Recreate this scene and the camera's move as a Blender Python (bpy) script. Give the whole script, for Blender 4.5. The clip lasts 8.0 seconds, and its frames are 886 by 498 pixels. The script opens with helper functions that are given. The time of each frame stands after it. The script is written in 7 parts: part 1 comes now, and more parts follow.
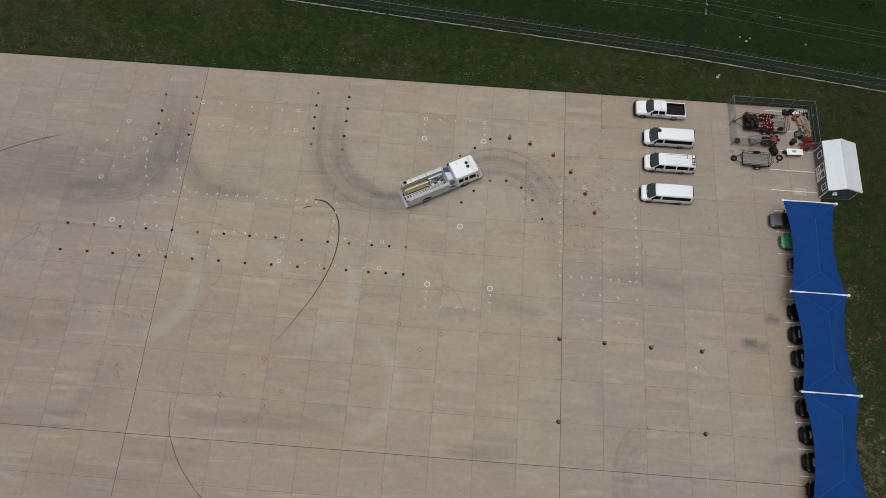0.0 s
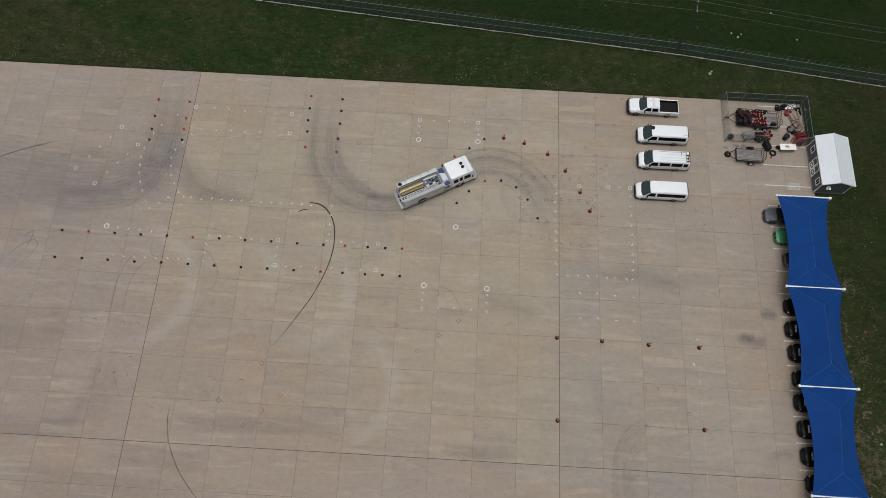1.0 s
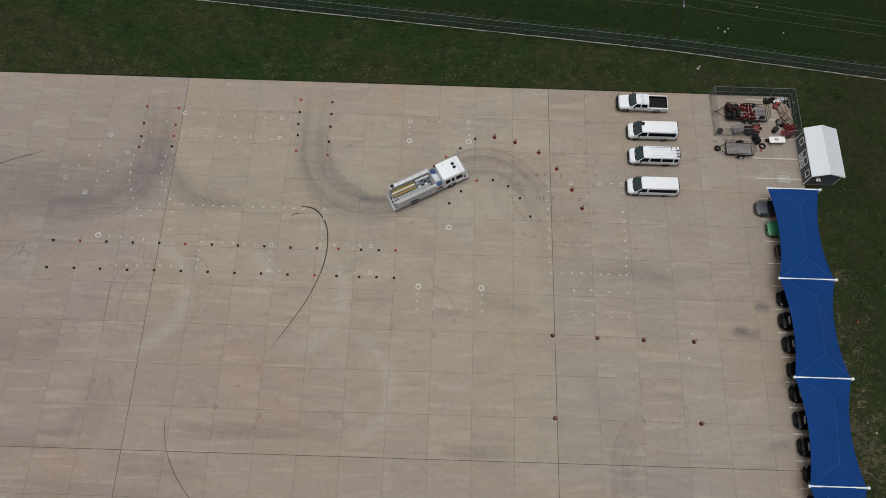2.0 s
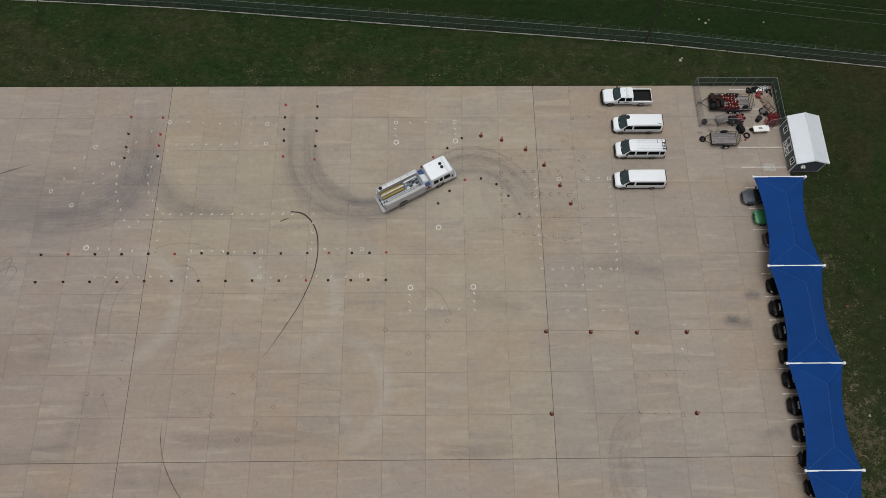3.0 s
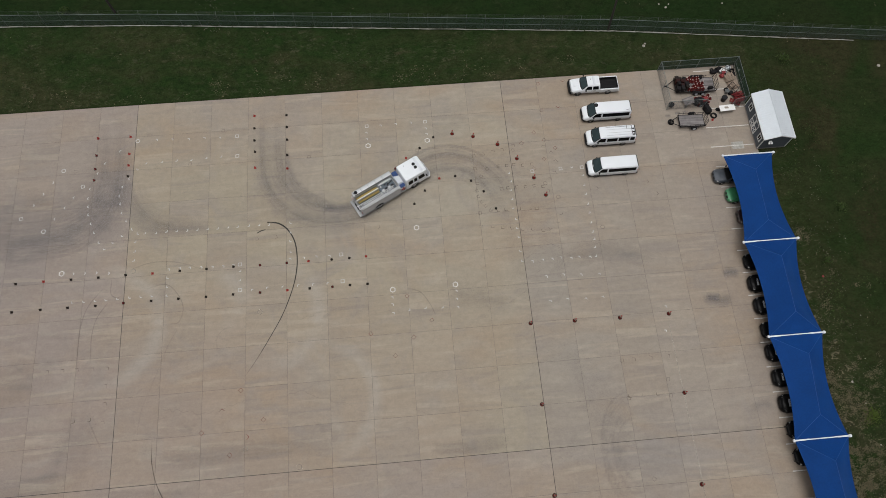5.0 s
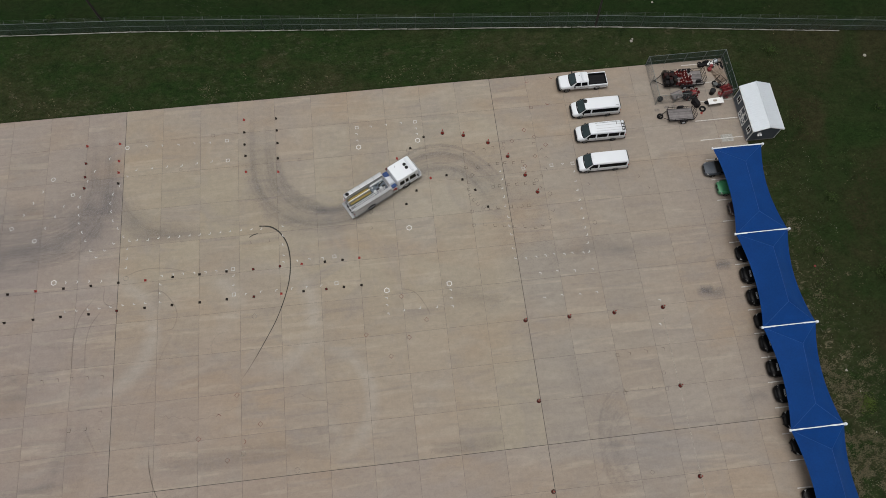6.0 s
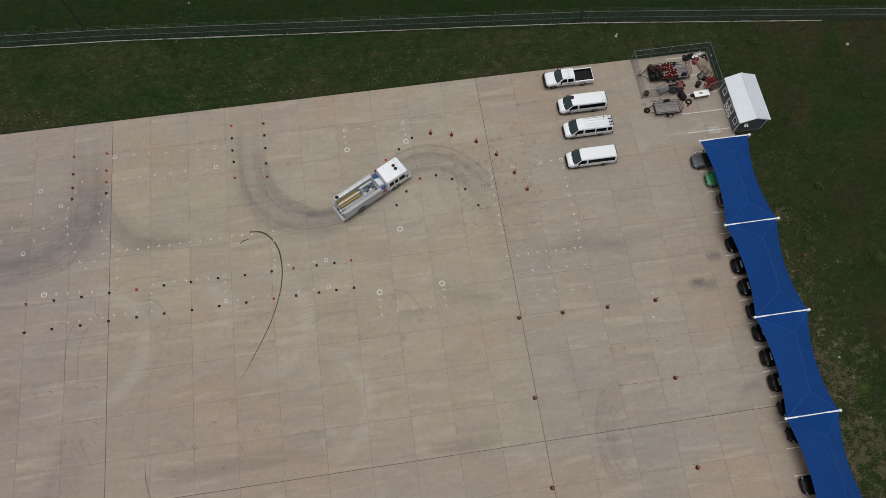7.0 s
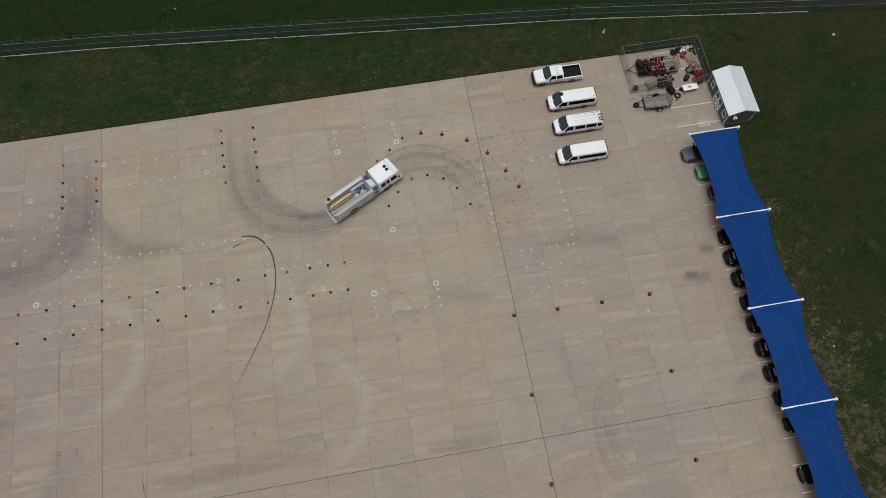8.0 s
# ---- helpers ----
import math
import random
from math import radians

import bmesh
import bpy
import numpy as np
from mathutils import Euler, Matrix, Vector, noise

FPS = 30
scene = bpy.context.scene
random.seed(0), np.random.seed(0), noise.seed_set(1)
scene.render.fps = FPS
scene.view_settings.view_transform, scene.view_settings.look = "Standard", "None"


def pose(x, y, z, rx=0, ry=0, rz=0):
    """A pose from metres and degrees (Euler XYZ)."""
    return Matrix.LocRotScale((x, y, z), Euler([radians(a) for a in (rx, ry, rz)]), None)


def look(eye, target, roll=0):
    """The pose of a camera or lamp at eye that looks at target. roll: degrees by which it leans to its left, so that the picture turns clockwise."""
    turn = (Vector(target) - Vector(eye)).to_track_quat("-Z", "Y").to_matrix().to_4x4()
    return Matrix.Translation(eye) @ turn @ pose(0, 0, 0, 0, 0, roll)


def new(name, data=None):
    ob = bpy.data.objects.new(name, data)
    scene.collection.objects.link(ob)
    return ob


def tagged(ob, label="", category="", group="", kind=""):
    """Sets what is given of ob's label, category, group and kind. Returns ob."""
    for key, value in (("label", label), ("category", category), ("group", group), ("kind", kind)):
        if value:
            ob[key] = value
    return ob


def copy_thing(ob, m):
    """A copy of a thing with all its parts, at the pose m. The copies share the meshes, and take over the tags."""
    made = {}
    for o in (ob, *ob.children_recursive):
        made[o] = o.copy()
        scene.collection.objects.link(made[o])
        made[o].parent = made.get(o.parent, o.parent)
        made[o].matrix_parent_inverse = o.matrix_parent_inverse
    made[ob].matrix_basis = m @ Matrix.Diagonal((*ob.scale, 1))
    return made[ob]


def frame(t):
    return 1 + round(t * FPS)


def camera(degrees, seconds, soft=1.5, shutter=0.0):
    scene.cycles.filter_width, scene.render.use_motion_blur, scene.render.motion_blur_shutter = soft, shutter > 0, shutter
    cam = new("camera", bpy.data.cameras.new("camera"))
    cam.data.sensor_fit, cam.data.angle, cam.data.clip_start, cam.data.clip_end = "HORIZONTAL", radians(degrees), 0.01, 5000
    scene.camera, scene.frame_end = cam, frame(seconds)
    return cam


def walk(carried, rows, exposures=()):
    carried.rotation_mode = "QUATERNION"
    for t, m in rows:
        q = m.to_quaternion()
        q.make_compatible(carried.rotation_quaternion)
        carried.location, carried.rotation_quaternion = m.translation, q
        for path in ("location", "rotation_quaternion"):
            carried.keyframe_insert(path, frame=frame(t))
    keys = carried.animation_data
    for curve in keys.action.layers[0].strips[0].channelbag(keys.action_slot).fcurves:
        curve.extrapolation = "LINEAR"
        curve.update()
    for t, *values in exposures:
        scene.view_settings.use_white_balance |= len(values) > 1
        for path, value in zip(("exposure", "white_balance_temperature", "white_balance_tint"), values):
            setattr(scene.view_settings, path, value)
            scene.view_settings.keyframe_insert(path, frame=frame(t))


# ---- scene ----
cam = camera(65.03, 8.0, soft=0.55)
PATH = [
    (0, (33.136, -50.714, 75.654), (32.131, -29.727, 19.453), 1.642),
    (0.5, (33.080, -50.676, 75.640), (32.254, -29.660, 19.447), 1.649),
    (1, (33.031, -50.646, 75.650), (32.434, -29.609, 19.462), 1.686),
    (2.5, (32.901, -50.572, 75.730), (33.291, -29.509, 19.550), 1.888),
    (3, (32.878, -50.563, 75.766), (33.749, -29.524, 19.582), 1.901),
    (3.5, (32.875, -50.570, 75.803), (34.469, -29.575, 19.619), 2.109),
    (4, (32.893, -50.598, 75.834), (34.862, -29.637, 19.649), 2.181),
    (4.5, (32.929, -50.648, 75.850), (35.212, -29.681, 19.679), 2.140),
    (6, (33.084, -50.858, 75.814), (36.149, -29.903, 19.676), 1.896),
    (6.5, (33.140, -50.942, 75.782), (36.506, -29.953, 19.674), 1.807),
    (7, (33.191, -51.038, 75.730), (36.896, -30.045, 19.644), 1.719),
    (7.5, (33.228, -51.142, 75.662), (37.260, -30.139, 19.603), 1.572),
    (8, (33.252, -51.248, 75.581), (37.478, -30.214, 19.548), 1.500),
]
walk(cam, [(t, look(e, g, r)) for t, e, g, r in PATH])

# ---- light: an overcast day, the sun high behind thin cloud ----
SUN_UP, SUN_AZ = 83.0, 240.0
world = bpy.data.worlds.new("overcast_sky")
scene.world = world
world.use_nodes = True
wn = world.node_tree.nodes
sky = wn.new("ShaderNodeTexSky")
sky.sky_type = "NISHITA"
sky.sun_disc = False
sky.sun_elevation, sky.sun_rotation = radians(SUN_UP), radians(SUN_AZ)
sky.air_density, sky.dust_density, sky.ozone_density = 1.0, 6.0, 1.0
grey = wn.new("ShaderNodeHueSaturation")
grey.inputs["Saturation"].default_value = 0.12
world.node_tree.links.new(sky.outputs[0], grey.inputs["Color"])
world.node_tree.links.new(grey.outputs[0], wn["Background"].inputs["Color"])
wn["Background"].inputs["Strength"].default_value = 0.081
sun = new("sun", bpy.data.lights.new("sun", "SUN"))
sun.data.energy, sun.data.angle, sun.data.color = 1.21, radians(28), (1.0, 0.985, 0.965)
az = radians(SUN_AZ)
sun.matrix_world = look((math.sin(az) * 60, math.cos(az) * 60, 60 * math.tan(radians(SUN_UP))), (0, 0, 0))
scene.view_settings.exposure = 0.0


# ---- materials ----
def mat(name, color, rough=0.6, metal=0.0, coat=0.0, vary=0.12, scale=3.0, bump=0.0, spec=0.5, island=0.0, fine=40.0, each=0.0):
    """A principled material with variation at two scales in world space."""
    m = bpy.data.materials.new(name)
    m.use_nodes = True
    n, l = m.node_tree.nodes, m.node_tree.links
    b = n["Principled BSDF"]
    b.inputs["Roughness"].default_value = rough
    b.inputs["Metallic"].default_value = metal
    b.inputs["Coat Weight"].default_value = coat
    b.inputs["Specular IOR Level"].default_value = spec
    geo = n.new("ShaderNodeNewGeometry")
    big, small = n.new("ShaderNodeTexNoise"), n.new("ShaderNodeTexNoise")
    big.inputs["Scale"].default_value, small.inputs["Scale"].default_value = scale, fine
    big.inputs["Detail"].default_value = small.inputs["Detail"].default_value = 4
    l.new(geo.outputs["Position"], big.inputs["Vector"])
    l.new(geo.outputs["Position"], small.inputs["Vector"])
    add = n.new("ShaderNodeMath")
    add.operation = "ADD"
    l.new(big.outputs[0], add.inputs[0])
    l.new(small.outputs[0], add.inputs[1])
    last = add
    if island:
        isl = n.new("ShaderNodeMath")
        isl.operation = "MULTIPLY_ADD"
        isl.inputs[1].default_value = island
        l.new(geo.outputs["Random Per Island"], isl.inputs[0])
        l.new(add.outputs[0], isl.inputs[2])
        last = isl
    if each:
        one = n.new("ShaderNodeMath")
        one.operation = "MULTIPLY_ADD"
        one.inputs[1].default_value = each
        l.new(n.new("ShaderNodeObjectInfo").outputs["Random"], one.inputs[0])
        l.new(last.outputs[0], one.inputs[2])
        last = one
    ramp = n.new("ShaderNodeMapRange")
    ramp.inputs[1].default_value, ramp.inputs[2].default_value = 0.6, 1.4 + island + each
    ramp.inputs[3].default_value, ramp.inputs[4].default_value = 1 - vary, 1 + vary
    l.new(last.outputs[0], ramp.inputs[0])
    mul = n.new("ShaderNodeVectorMath")
    mul.operation = "SCALE"
    mul.inputs[0].default_value = color
    l.new(ramp.outputs[0], mul.inputs["Scale"])
    l.new(mul.outputs[0], b.inputs["Base Color"])
    if bump:
        bp = n.new("ShaderNodeBump")
        bp.inputs["Strength"].default_value = bump
        bp.inputs["Distance"].default_value = 0.02
        l.new(small.outputs[0], bp.inputs["Height"])
        l.new(bp.outputs[0], b.inputs["Normal"])
    return m


def noise_node(n, l, vec, scale, detail=4.0, stretch=None, distort=0.0, rough=0.55):
    t = n.new("ShaderNodeTexNoise")
    t.inputs["Scale"].default_value, t.inputs["Detail"].default_value = scale, detail
    t.inputs["Distortion"].default_value = distort
    t.inputs["Roughness"].default_value = rough
    if stretch:
        mp = n.new("ShaderNodeMapping")
        mp.inputs["Scale"].default_value = stretch
        l.new(vec, mp.inputs["Vector"])
        vec = mp.outputs[0]
    l.new(vec, t.inputs["Vector"])
    return t.outputs[0]


def mapped(n, l, value, lo, hi, a, b):
    r = n.new("ShaderNodeMapRange")
    for k, v in ((1, lo), (2, hi), (3, a), (4, b)):
        r.inputs[k].default_value = v
    l.new(value, r.inputs[0])
    return r.outputs[0]


def mixed(n, l, fac, a, b, mode="MIX"):
    """Mix two colours; fac, a and b are sockets or constants."""
    x = n.new("ShaderNodeMix")
    x.data_type, x.blend_type = "RGBA", mode
    for key, v in ((0, fac), (6, a), (7, b)):
        if isinstance(v, bpy.types.NodeSocket):
            l.new(v, x.inputs[key])
        elif key:
            x.inputs[key].default_value = (*v, 1)
        else:
            x.inputs[key].default_value = v
    return x.outputs[2]


def concrete_material():
    """Tan concrete: each pour, lane and panel has its own tint; broom streaks stop at the joints."""
    m = bpy.data.materials.new("broom_finished_concrete")
    m.use_nodes = True
    n, l = m.node_tree.nodes, m.node_tree.links
    b = n["Principled BSDF"]
    b.inputs["Roughness"].default_value = 0.85
    b.inputs["Specular IOR Level"].default_value = 0.25
    pos = n.new("ShaderNodeNewGeometry").outputs["Position"]
    at = n.new("ShaderNodeSeparateXYZ")
    l.new(pos, at.inputs[0])
    # the number of the panel, and chance values that belong to it
    cell = n.new("ShaderNodeVectorMath")
    cell.operation = "FLOOR"
    grid = n.new("ShaderNodeVectorMath")
    grid.operation = "MULTIPLY"
    grid.inputs[1].default_value = (1 / 4.572, 1 / 4.572, 0)
    l.new(pos, grid.inputs[0])
    l.new(grid.outputs[0], cell.inputs[0])
    dice = n.new("ShaderNodeTexWhiteNoise")
    dice.noise_dimensions = "3D"
    l.new(cell.outputs[0], dice.inputs["Vector"])
    lane = n.new("ShaderNodeVectorMath")
    lane.operation = "MULTIPLY"
    lane.inputs[1].default_value = (1, 0, 0)
    l.new(cell.outputs[0], lane.inputs[0])
    lane_dice = n.new("ShaderNodeTexWhiteNoise")
    lane_dice.noise_dimensions = "3D"
    l.new(lane.outputs[0], lane_dice.inputs["Vector"])
    shift = n.new("ShaderNodeVectorMath")
    shift.operation = "MULTIPLY_ADD"
    shift.inputs[1].default_value = (9, 9, 9)
    l.new(dice.outputs["Color"], shift.inputs[0])
    l.new(pos, shift.inputs[2])
    own = shift.outputs[0]

    def spot(x, y, r0, r1, sx=1.0, sy=1.0):
        """1 near a place of the yard, falling to 0, with an uneven rim."""
        d = n.new("ShaderNodeVectorMath")
        d.operation = "MULTIPLY_ADD"
        d.inputs[1].default_value = (1 / sx, 1 / sy, 0)
        d.inputs[2].default_value = (-x / sx, -y / sy, 0)
        l.new(pos, d.inputs[0])
        ln = n.new("ShaderNodeVectorMath")
        ln.operation = "LENGTH"
        l.new(d.outputs[0], ln.inputs[0])
        wob = n.new("ShaderNodeMath")
        wob.operation = "MULTIPLY_ADD"
        wob.inputs[1].default_value = 14.0
        l.new(noise_node(n, l, pos, 0.08, 4, distort=0.8), wob.inputs[0])
        l.new(ln.outputs["Value"], wob.inputs[2])
        return mapped(n, l, wob.outputs[0], r0 + 7, r1 + 7, 1, 0)

    def times(a, k):
        q = n.new("ShaderNodeMath")
        q.operation = "MULTIPLY"
        l.new(a, q.inputs[0])
        if isinstance(k, bpy.types.NodeSocket):
            l.new(k, q.inputs[1])
        else:
            q.inputs[1].default_value = k
        return q.outputs[0]

    wide = noise_node(n, l, pos, 0.03, 3, distort=0.5)
    col = mixed(n, l, mapped(n, l, wide, 0.42, 0.58, 0, 1), (0.314, 0.266, 0.215), (0.320, 0.277, 0.214))
    # the middle pour is olive, the west one a pinkish grey, the south one browner
    col = mixed(n, l, times(spot(30, -24, 4, 24, 1.4, 1.0), 0.7), col, (0.334, 0.290, 0.216))
    col = mixed(n, l, mapped(n, l, at.outputs[0], 0.02, -0.02, 0, 0.65), col, (0.284, 0.241, 0.219))
    col = mixed(n, l, mapped(n, l, at.outputs[1], -45.70, -45.74, 0, 0.65), col, (0.288, 0.242, 0.213))
    col = mixed(n, l, mapped(n, l, at.outputs[0], 45.70, 45.74, 0, 0.72), col, (0.289, 0.249, 0.212))
    col = mixed(n, l, times(spot(8, -39, 3, 19, 1.9, 1.0), 0.75), col, (0.308, 0.241, 0.190))
    col = mixed(n, l, times(spot(-8, -40, 3, 20, 1.4, 1.0), 0.55), col, (0.274, 0.225, 0.200))
    col = mixed(n, l, times(spot(-16, -27, 2, 14, 1.4, 1.0), 0.5), col, (0.266, 0.231, 0.222))
    col = mixed(n, l, times(spot(48.5, -33, 1, 9, 0.7, 2.2), 0.6), col, (0.300, 0.274, 0.238))
    col = mixed(n, l, times(spot(56, -47, 1, 10, 1.2, 1.0), 0.65), col, (0.262, 0.238, 0.220))
    col = mixed(n, l, times(spot(37, -12, 5, 20, 1.0, 0.8), 0.65), col, (0.345, 0.312, 0.255))
    col = mixed(n, l, times(spot(71, -32, 3, 13, 0.6, 2.4), 0.7), col, (0.284, 0.236, 0.200))
    # panels and lanes differ in tint and in depth
    hue = n.new("ShaderNodeSeparateXYZ")
    l.new(dice.outputs["Color"], hue.inputs[0])
    col = mixed(n, l, mapped(n, l, hue.outputs[0], 0.62, 1.0, 0, 0.28), col, (0.318, 0.247, 0.182))
    col = mixed(n, l, mapped(n, l, hue.outputs[1], 0.66, 1.0, 0, 0.28), col, (0.272, 0.240, 0.216))
    col = mixed(n, l, 1.0, col, mapped(n, l, hue.outputs[2], 0, 1, 0.978, 1.022), "MULTIPLY")
    col = mixed(n, l, 1.0, col, mapped(n, l, lane_dice.outputs["Value"], 0, 1, 0.983, 1.017), "MULTIPLY")
    warm = noise_node(n, l, pos, 0.09, 4, stretch=(0.6, 1.3, 1), distort=0.8)
    col = mixed(n, l, mapped(n, l, warm, 0.50, 0.68, 0, 0.55), col, (0.322, 0.245, 0.174))
    patch = noise_node(n, l, pos, 0.17, 6, distort=1.2, rough=0.6)
    col = mixed(n, l, mapped(n, l, patch, 0.50, 0.72, 0, 0.55), col, (0.262, 0.235, 0.212))
    pale = noise_node(n, l, own, 0.30, 6, stretch=(0.4, 1.2, 1), distort=1.4, rough=0.6)
    col = mixed(n, l, mapped(n, l, pale, 0.52, 0.70, 0, 0.38), col, (0.385, 0.340, 0.276))
    band = noise_node(n, l, own, 0.50, 6, stretch=(0.13, 1.5, 1), distort=0.4, rough=0.58)
    col = mixed(n, l, mapped(n, l, band, 0.585, 0.635, 0, 0.36), col, (0.400, 0.345, 0.272))
    lap = noise_node(n, l, own, 0.42, 5, stretch=(0.14, 1.3, 1), distort=0.8, rough=0.6)
    col = mixed(n, l, mapped(n, l, lap, 0.56, 0.68, 0, 0.44), col, (0.232, 0.203, 0.183))
    # pale rings worn by vehicles turning on the spot
    for cx, cy, r, w in ((-2.3, -28.7, 6.4, 1.3), (9.8, -26.6, 3.3, 1.6), (15.6, -28.4, 6.3, 1.4), (21.2, -38.6, 6.5, 1.1)):
        away = n.new("ShaderNodeVectorMath")
        away.operation = "DISTANCE"
        away.inputs[1].default_value = (cx, cy, 0)
        l.new(pos, away.inputs[0])
        off = n.new("ShaderNodeMath")
        off.operation = "SUBTRACT"
        off.inputs[1].default_value = r
        l.new(away.outputs["Value"], off.inputs[0])
        size = n.new("ShaderNodeMath")
        size.operation = "ABSOLUTE"
        l.new(off.outputs[0], size.inputs[0])
        worn = mapped(n, l, noise_node(n, l, pos, 0.10, 3, distort=0.6), 0.38, 0.54, 0.1, 1)
        col = mixed(n, l, times(mapped(n, l, size.outputs[0], 0.15 * w, w, 0.47, 0), times(worn, mapped(n, l, at.outputs[0], cx - 1, cx + 0.55 * r, 0.1, 1))), col, (0.370, 0.338, 0.296))
    scuff = noise_node(n, l, pos, 0.6, 7, stretch=(0.5, 1.2, 1), distort=1.6, rough=0.7)
    col = mixed(n, l, mapped(n, l, scuff, 0.60, 0.68, 0, 0.26), col, (0.20, 0.175, 0.16))
    streak = noise_node(n, l, own, 1.0, 7, stretch=(0.3, 1.6, 1), distort=0.6, rough=0.68)
    col = mixed(n, l, 1.0, col, mapped(n, l, streak, 0.3, 0.7, 0.94, 1.06), "MULTIPLY")
    mottle = noise_node(n, l, pos, 1.7, 7, distort=0.4, rough=0.7)
    col = mixed(n, l, 1.0, col, mapped(n, l, mottle, 0.3, 0.7, 0.925, 1.075), "MULTIPLY")
    spots = noise_node(n, l, pos, 0.8, 8, rough=0.75, distort=0.5)
    col = mixed(n, l, mapped(n, l, spots, 0.62, 0.78, 0, 0.5), col, (0.17, 0.15, 0.135))
    grain = noise_node(n, l, pos, 6.0, 6, rough=0.85)
    col = mixed(n, l, 1.0, col, mapped(n, l, grain, 0.3, 0.7, 0.90, 1.07), "MULTIPLY")
    fleck = noise_node(n, l, pos, 3.2, 3, rough=0.6)
    col = mixed(n, l, mapped(n, l, fleck, 0.69, 0.76, 0, 0.4), col, (0.16, 0.14, 0.12))
    l.new(col, b.inputs["Base Color"])
    bp = n.new("ShaderNodeBump")
    bp.inputs["Strength"].default_value, bp.inputs["Distance"].default_value = 0.15, 0.01
    l.new(grain, bp.inputs["Height"])
    l.new(bp.outputs[0], b.inputs["Normal"])
    return m


def grass_ground_material():
    m = bpy.data.materials.new("mown_grass_ground")
    m.use_nodes = True
    n, l = m.node_tree.nodes, m.node_tree.links
    b = n["Principled BSDF"]
    b.inputs["Roughness"].default_value = 0.95
    b.inputs["Specular IOR Level"].default_value = 0.1
    pos = n.new("ShaderNodeNewGeometry").outputs["Position"]
    a = noise_node(n, l, pos, 0.11, 5, stretch=(0.6, 1.2, 1), distort=0.8)
    col = mixed(n, l, mapped(n, l, a, 0.42, 0.62, 0, 0.9), (0.0150, 0.0320, 0.0080), (0.035, 0.037, 0.0160))
    c = noise_node(n, l, pos, 0.45, 6, rough=0.65)
    col = mixed(n, l, mapped(n, l, c, 0.50, 0.68, 0, 0.85), col, (0.009, 0.020, 0.005))
    lush = noise_node(n, l, pos, 0.3, 6, distort=0.6, rough=0.65)
    col = mixed(n, l, mapped(n, l, lush, 0.58, 0.72, 0, 0.6), col, (0.020, 0.042, 0.010))
    dry = noise_node(n, l, pos, 0.5, 7, stretch=(0.5, 1.2, 1), rough=0.7)
    col = mixed(n, l, mapped(n, l, dry, 0.58, 0.74, 0, 0.6), col, (0.060, 0.048, 0.027))
    where = n.new("ShaderNodeSeparateXYZ")
    l.new(pos, where.inputs[0])
    # the lawn to the east is watered and greener
    col = mixed(n, l, mapped(n, l, where.outputs[0], 76.0, 80.0, 0, 0.6), col, (0.0135, 0.0270, 0.0068))
    # the worn, sandy strip along the foot of the shade, bleached grass strewn over it
    strip = n.new("ShaderNodeMath")
    strip.operation = "MULTIPLY"
    l.new(mapped(n, l, where.outputs[0], 78.0, 84.0, 1, 0), strip.inputs[0])
    l.new(mapped(n, l, where.outputs[1], -20.0, -42.0, 0.2, 1), strip.inputs[1])
    bare = noise_node(n, l, pos, 0.32, 5, distort=0.7, rough=0.6)
    soil = n.new("ShaderNodeMath")
    soil.operation = "MULTIPLY"
    l.new(strip.outputs[0], soil.inputs[0])
    l.new(mapped(n, l, bare, 0.40, 0.60, 0, 1.0), soil.inputs[1])
    col = mixed(n, l, soil.outputs[0], col, (0.034, 0.035, 0.016))
    straw = noise_node(n, l, pos, 1.5, 6, stretch=(0.8, 1.3, 1), distort=1.2, rough=0.65)
    stalk = n.new("ShaderNodeMath")
    stalk.operation = "MULTIPLY"
    l.new(soil.outputs[0], stalk.inputs[0])
    l.new(mapped(n, l, straw, 0.55, 0.62, 0, 0.9), stalk.inputs[1])
    col = mixed(n, l, stalk.outputs[0], col, (0.190, 0.162, 0.110))
    # broad brown stretches in the east lawn
    brown = noise_node(n, l, pos, 0.05, 4, distort=0.8)
    tan = n.new("ShaderNodeMath")
    tan.operation = "MULTIPLY"
    l.new(mapped(n, l, where.outputs[0], 78.0, 84.0, 0, 1), tan.inputs[0])
    l.new(mapped(n, l, brown, 0.47, 0.58, 0, 0.75), tan.inputs[1])
    col = mixed(n, l, tan.outputs[0], col, (0.032, 0.0285, 0.0135))
    # the lawn past the fence is left longer and greener
    past = n.new("ShaderNodeVectorMath")
    past.operation = "DOT_PRODUCT"
    past.inputs[1].default_value = (0.092, 1, 0)
    l.new(pos, past.inputs[0])
    col = mixed(n, l, mapped(n, l, past.outputs["Value"], 11.3, 13.0, 0, 0.7), col, (0.0078, 0.0205, 0.0046))
    clump = noise_node(n, l, pos, 1.3, 7, stretch=(0.7, 1.2, 1), distort=0.6, rough=0.75)
    col = mixed(n, l, 1.0, col, mapped(n, l, clump, 0.3, 0.7, 0.56, 1.30), "MULTIPLY")
    d = noise_node(n, l, pos, 4.0, 8, rough=0.8)
    col = mixed(n, l, 1.0, col, mapped(n, l, d, 0.3, 0.7, 0.58, 1.38), "MULTIPLY")
    l.new(col, b.inputs["Base Color"])
    bp = n.new("ShaderNodeBump")
    bp.inputs["Strength"].default_value, bp.inputs["Distance"].default_value = 0.6, 0.06
    l.new(d, bp.inputs["Height"])
    l.new(bp.outputs[0], b.inputs["Normal"])
    return m


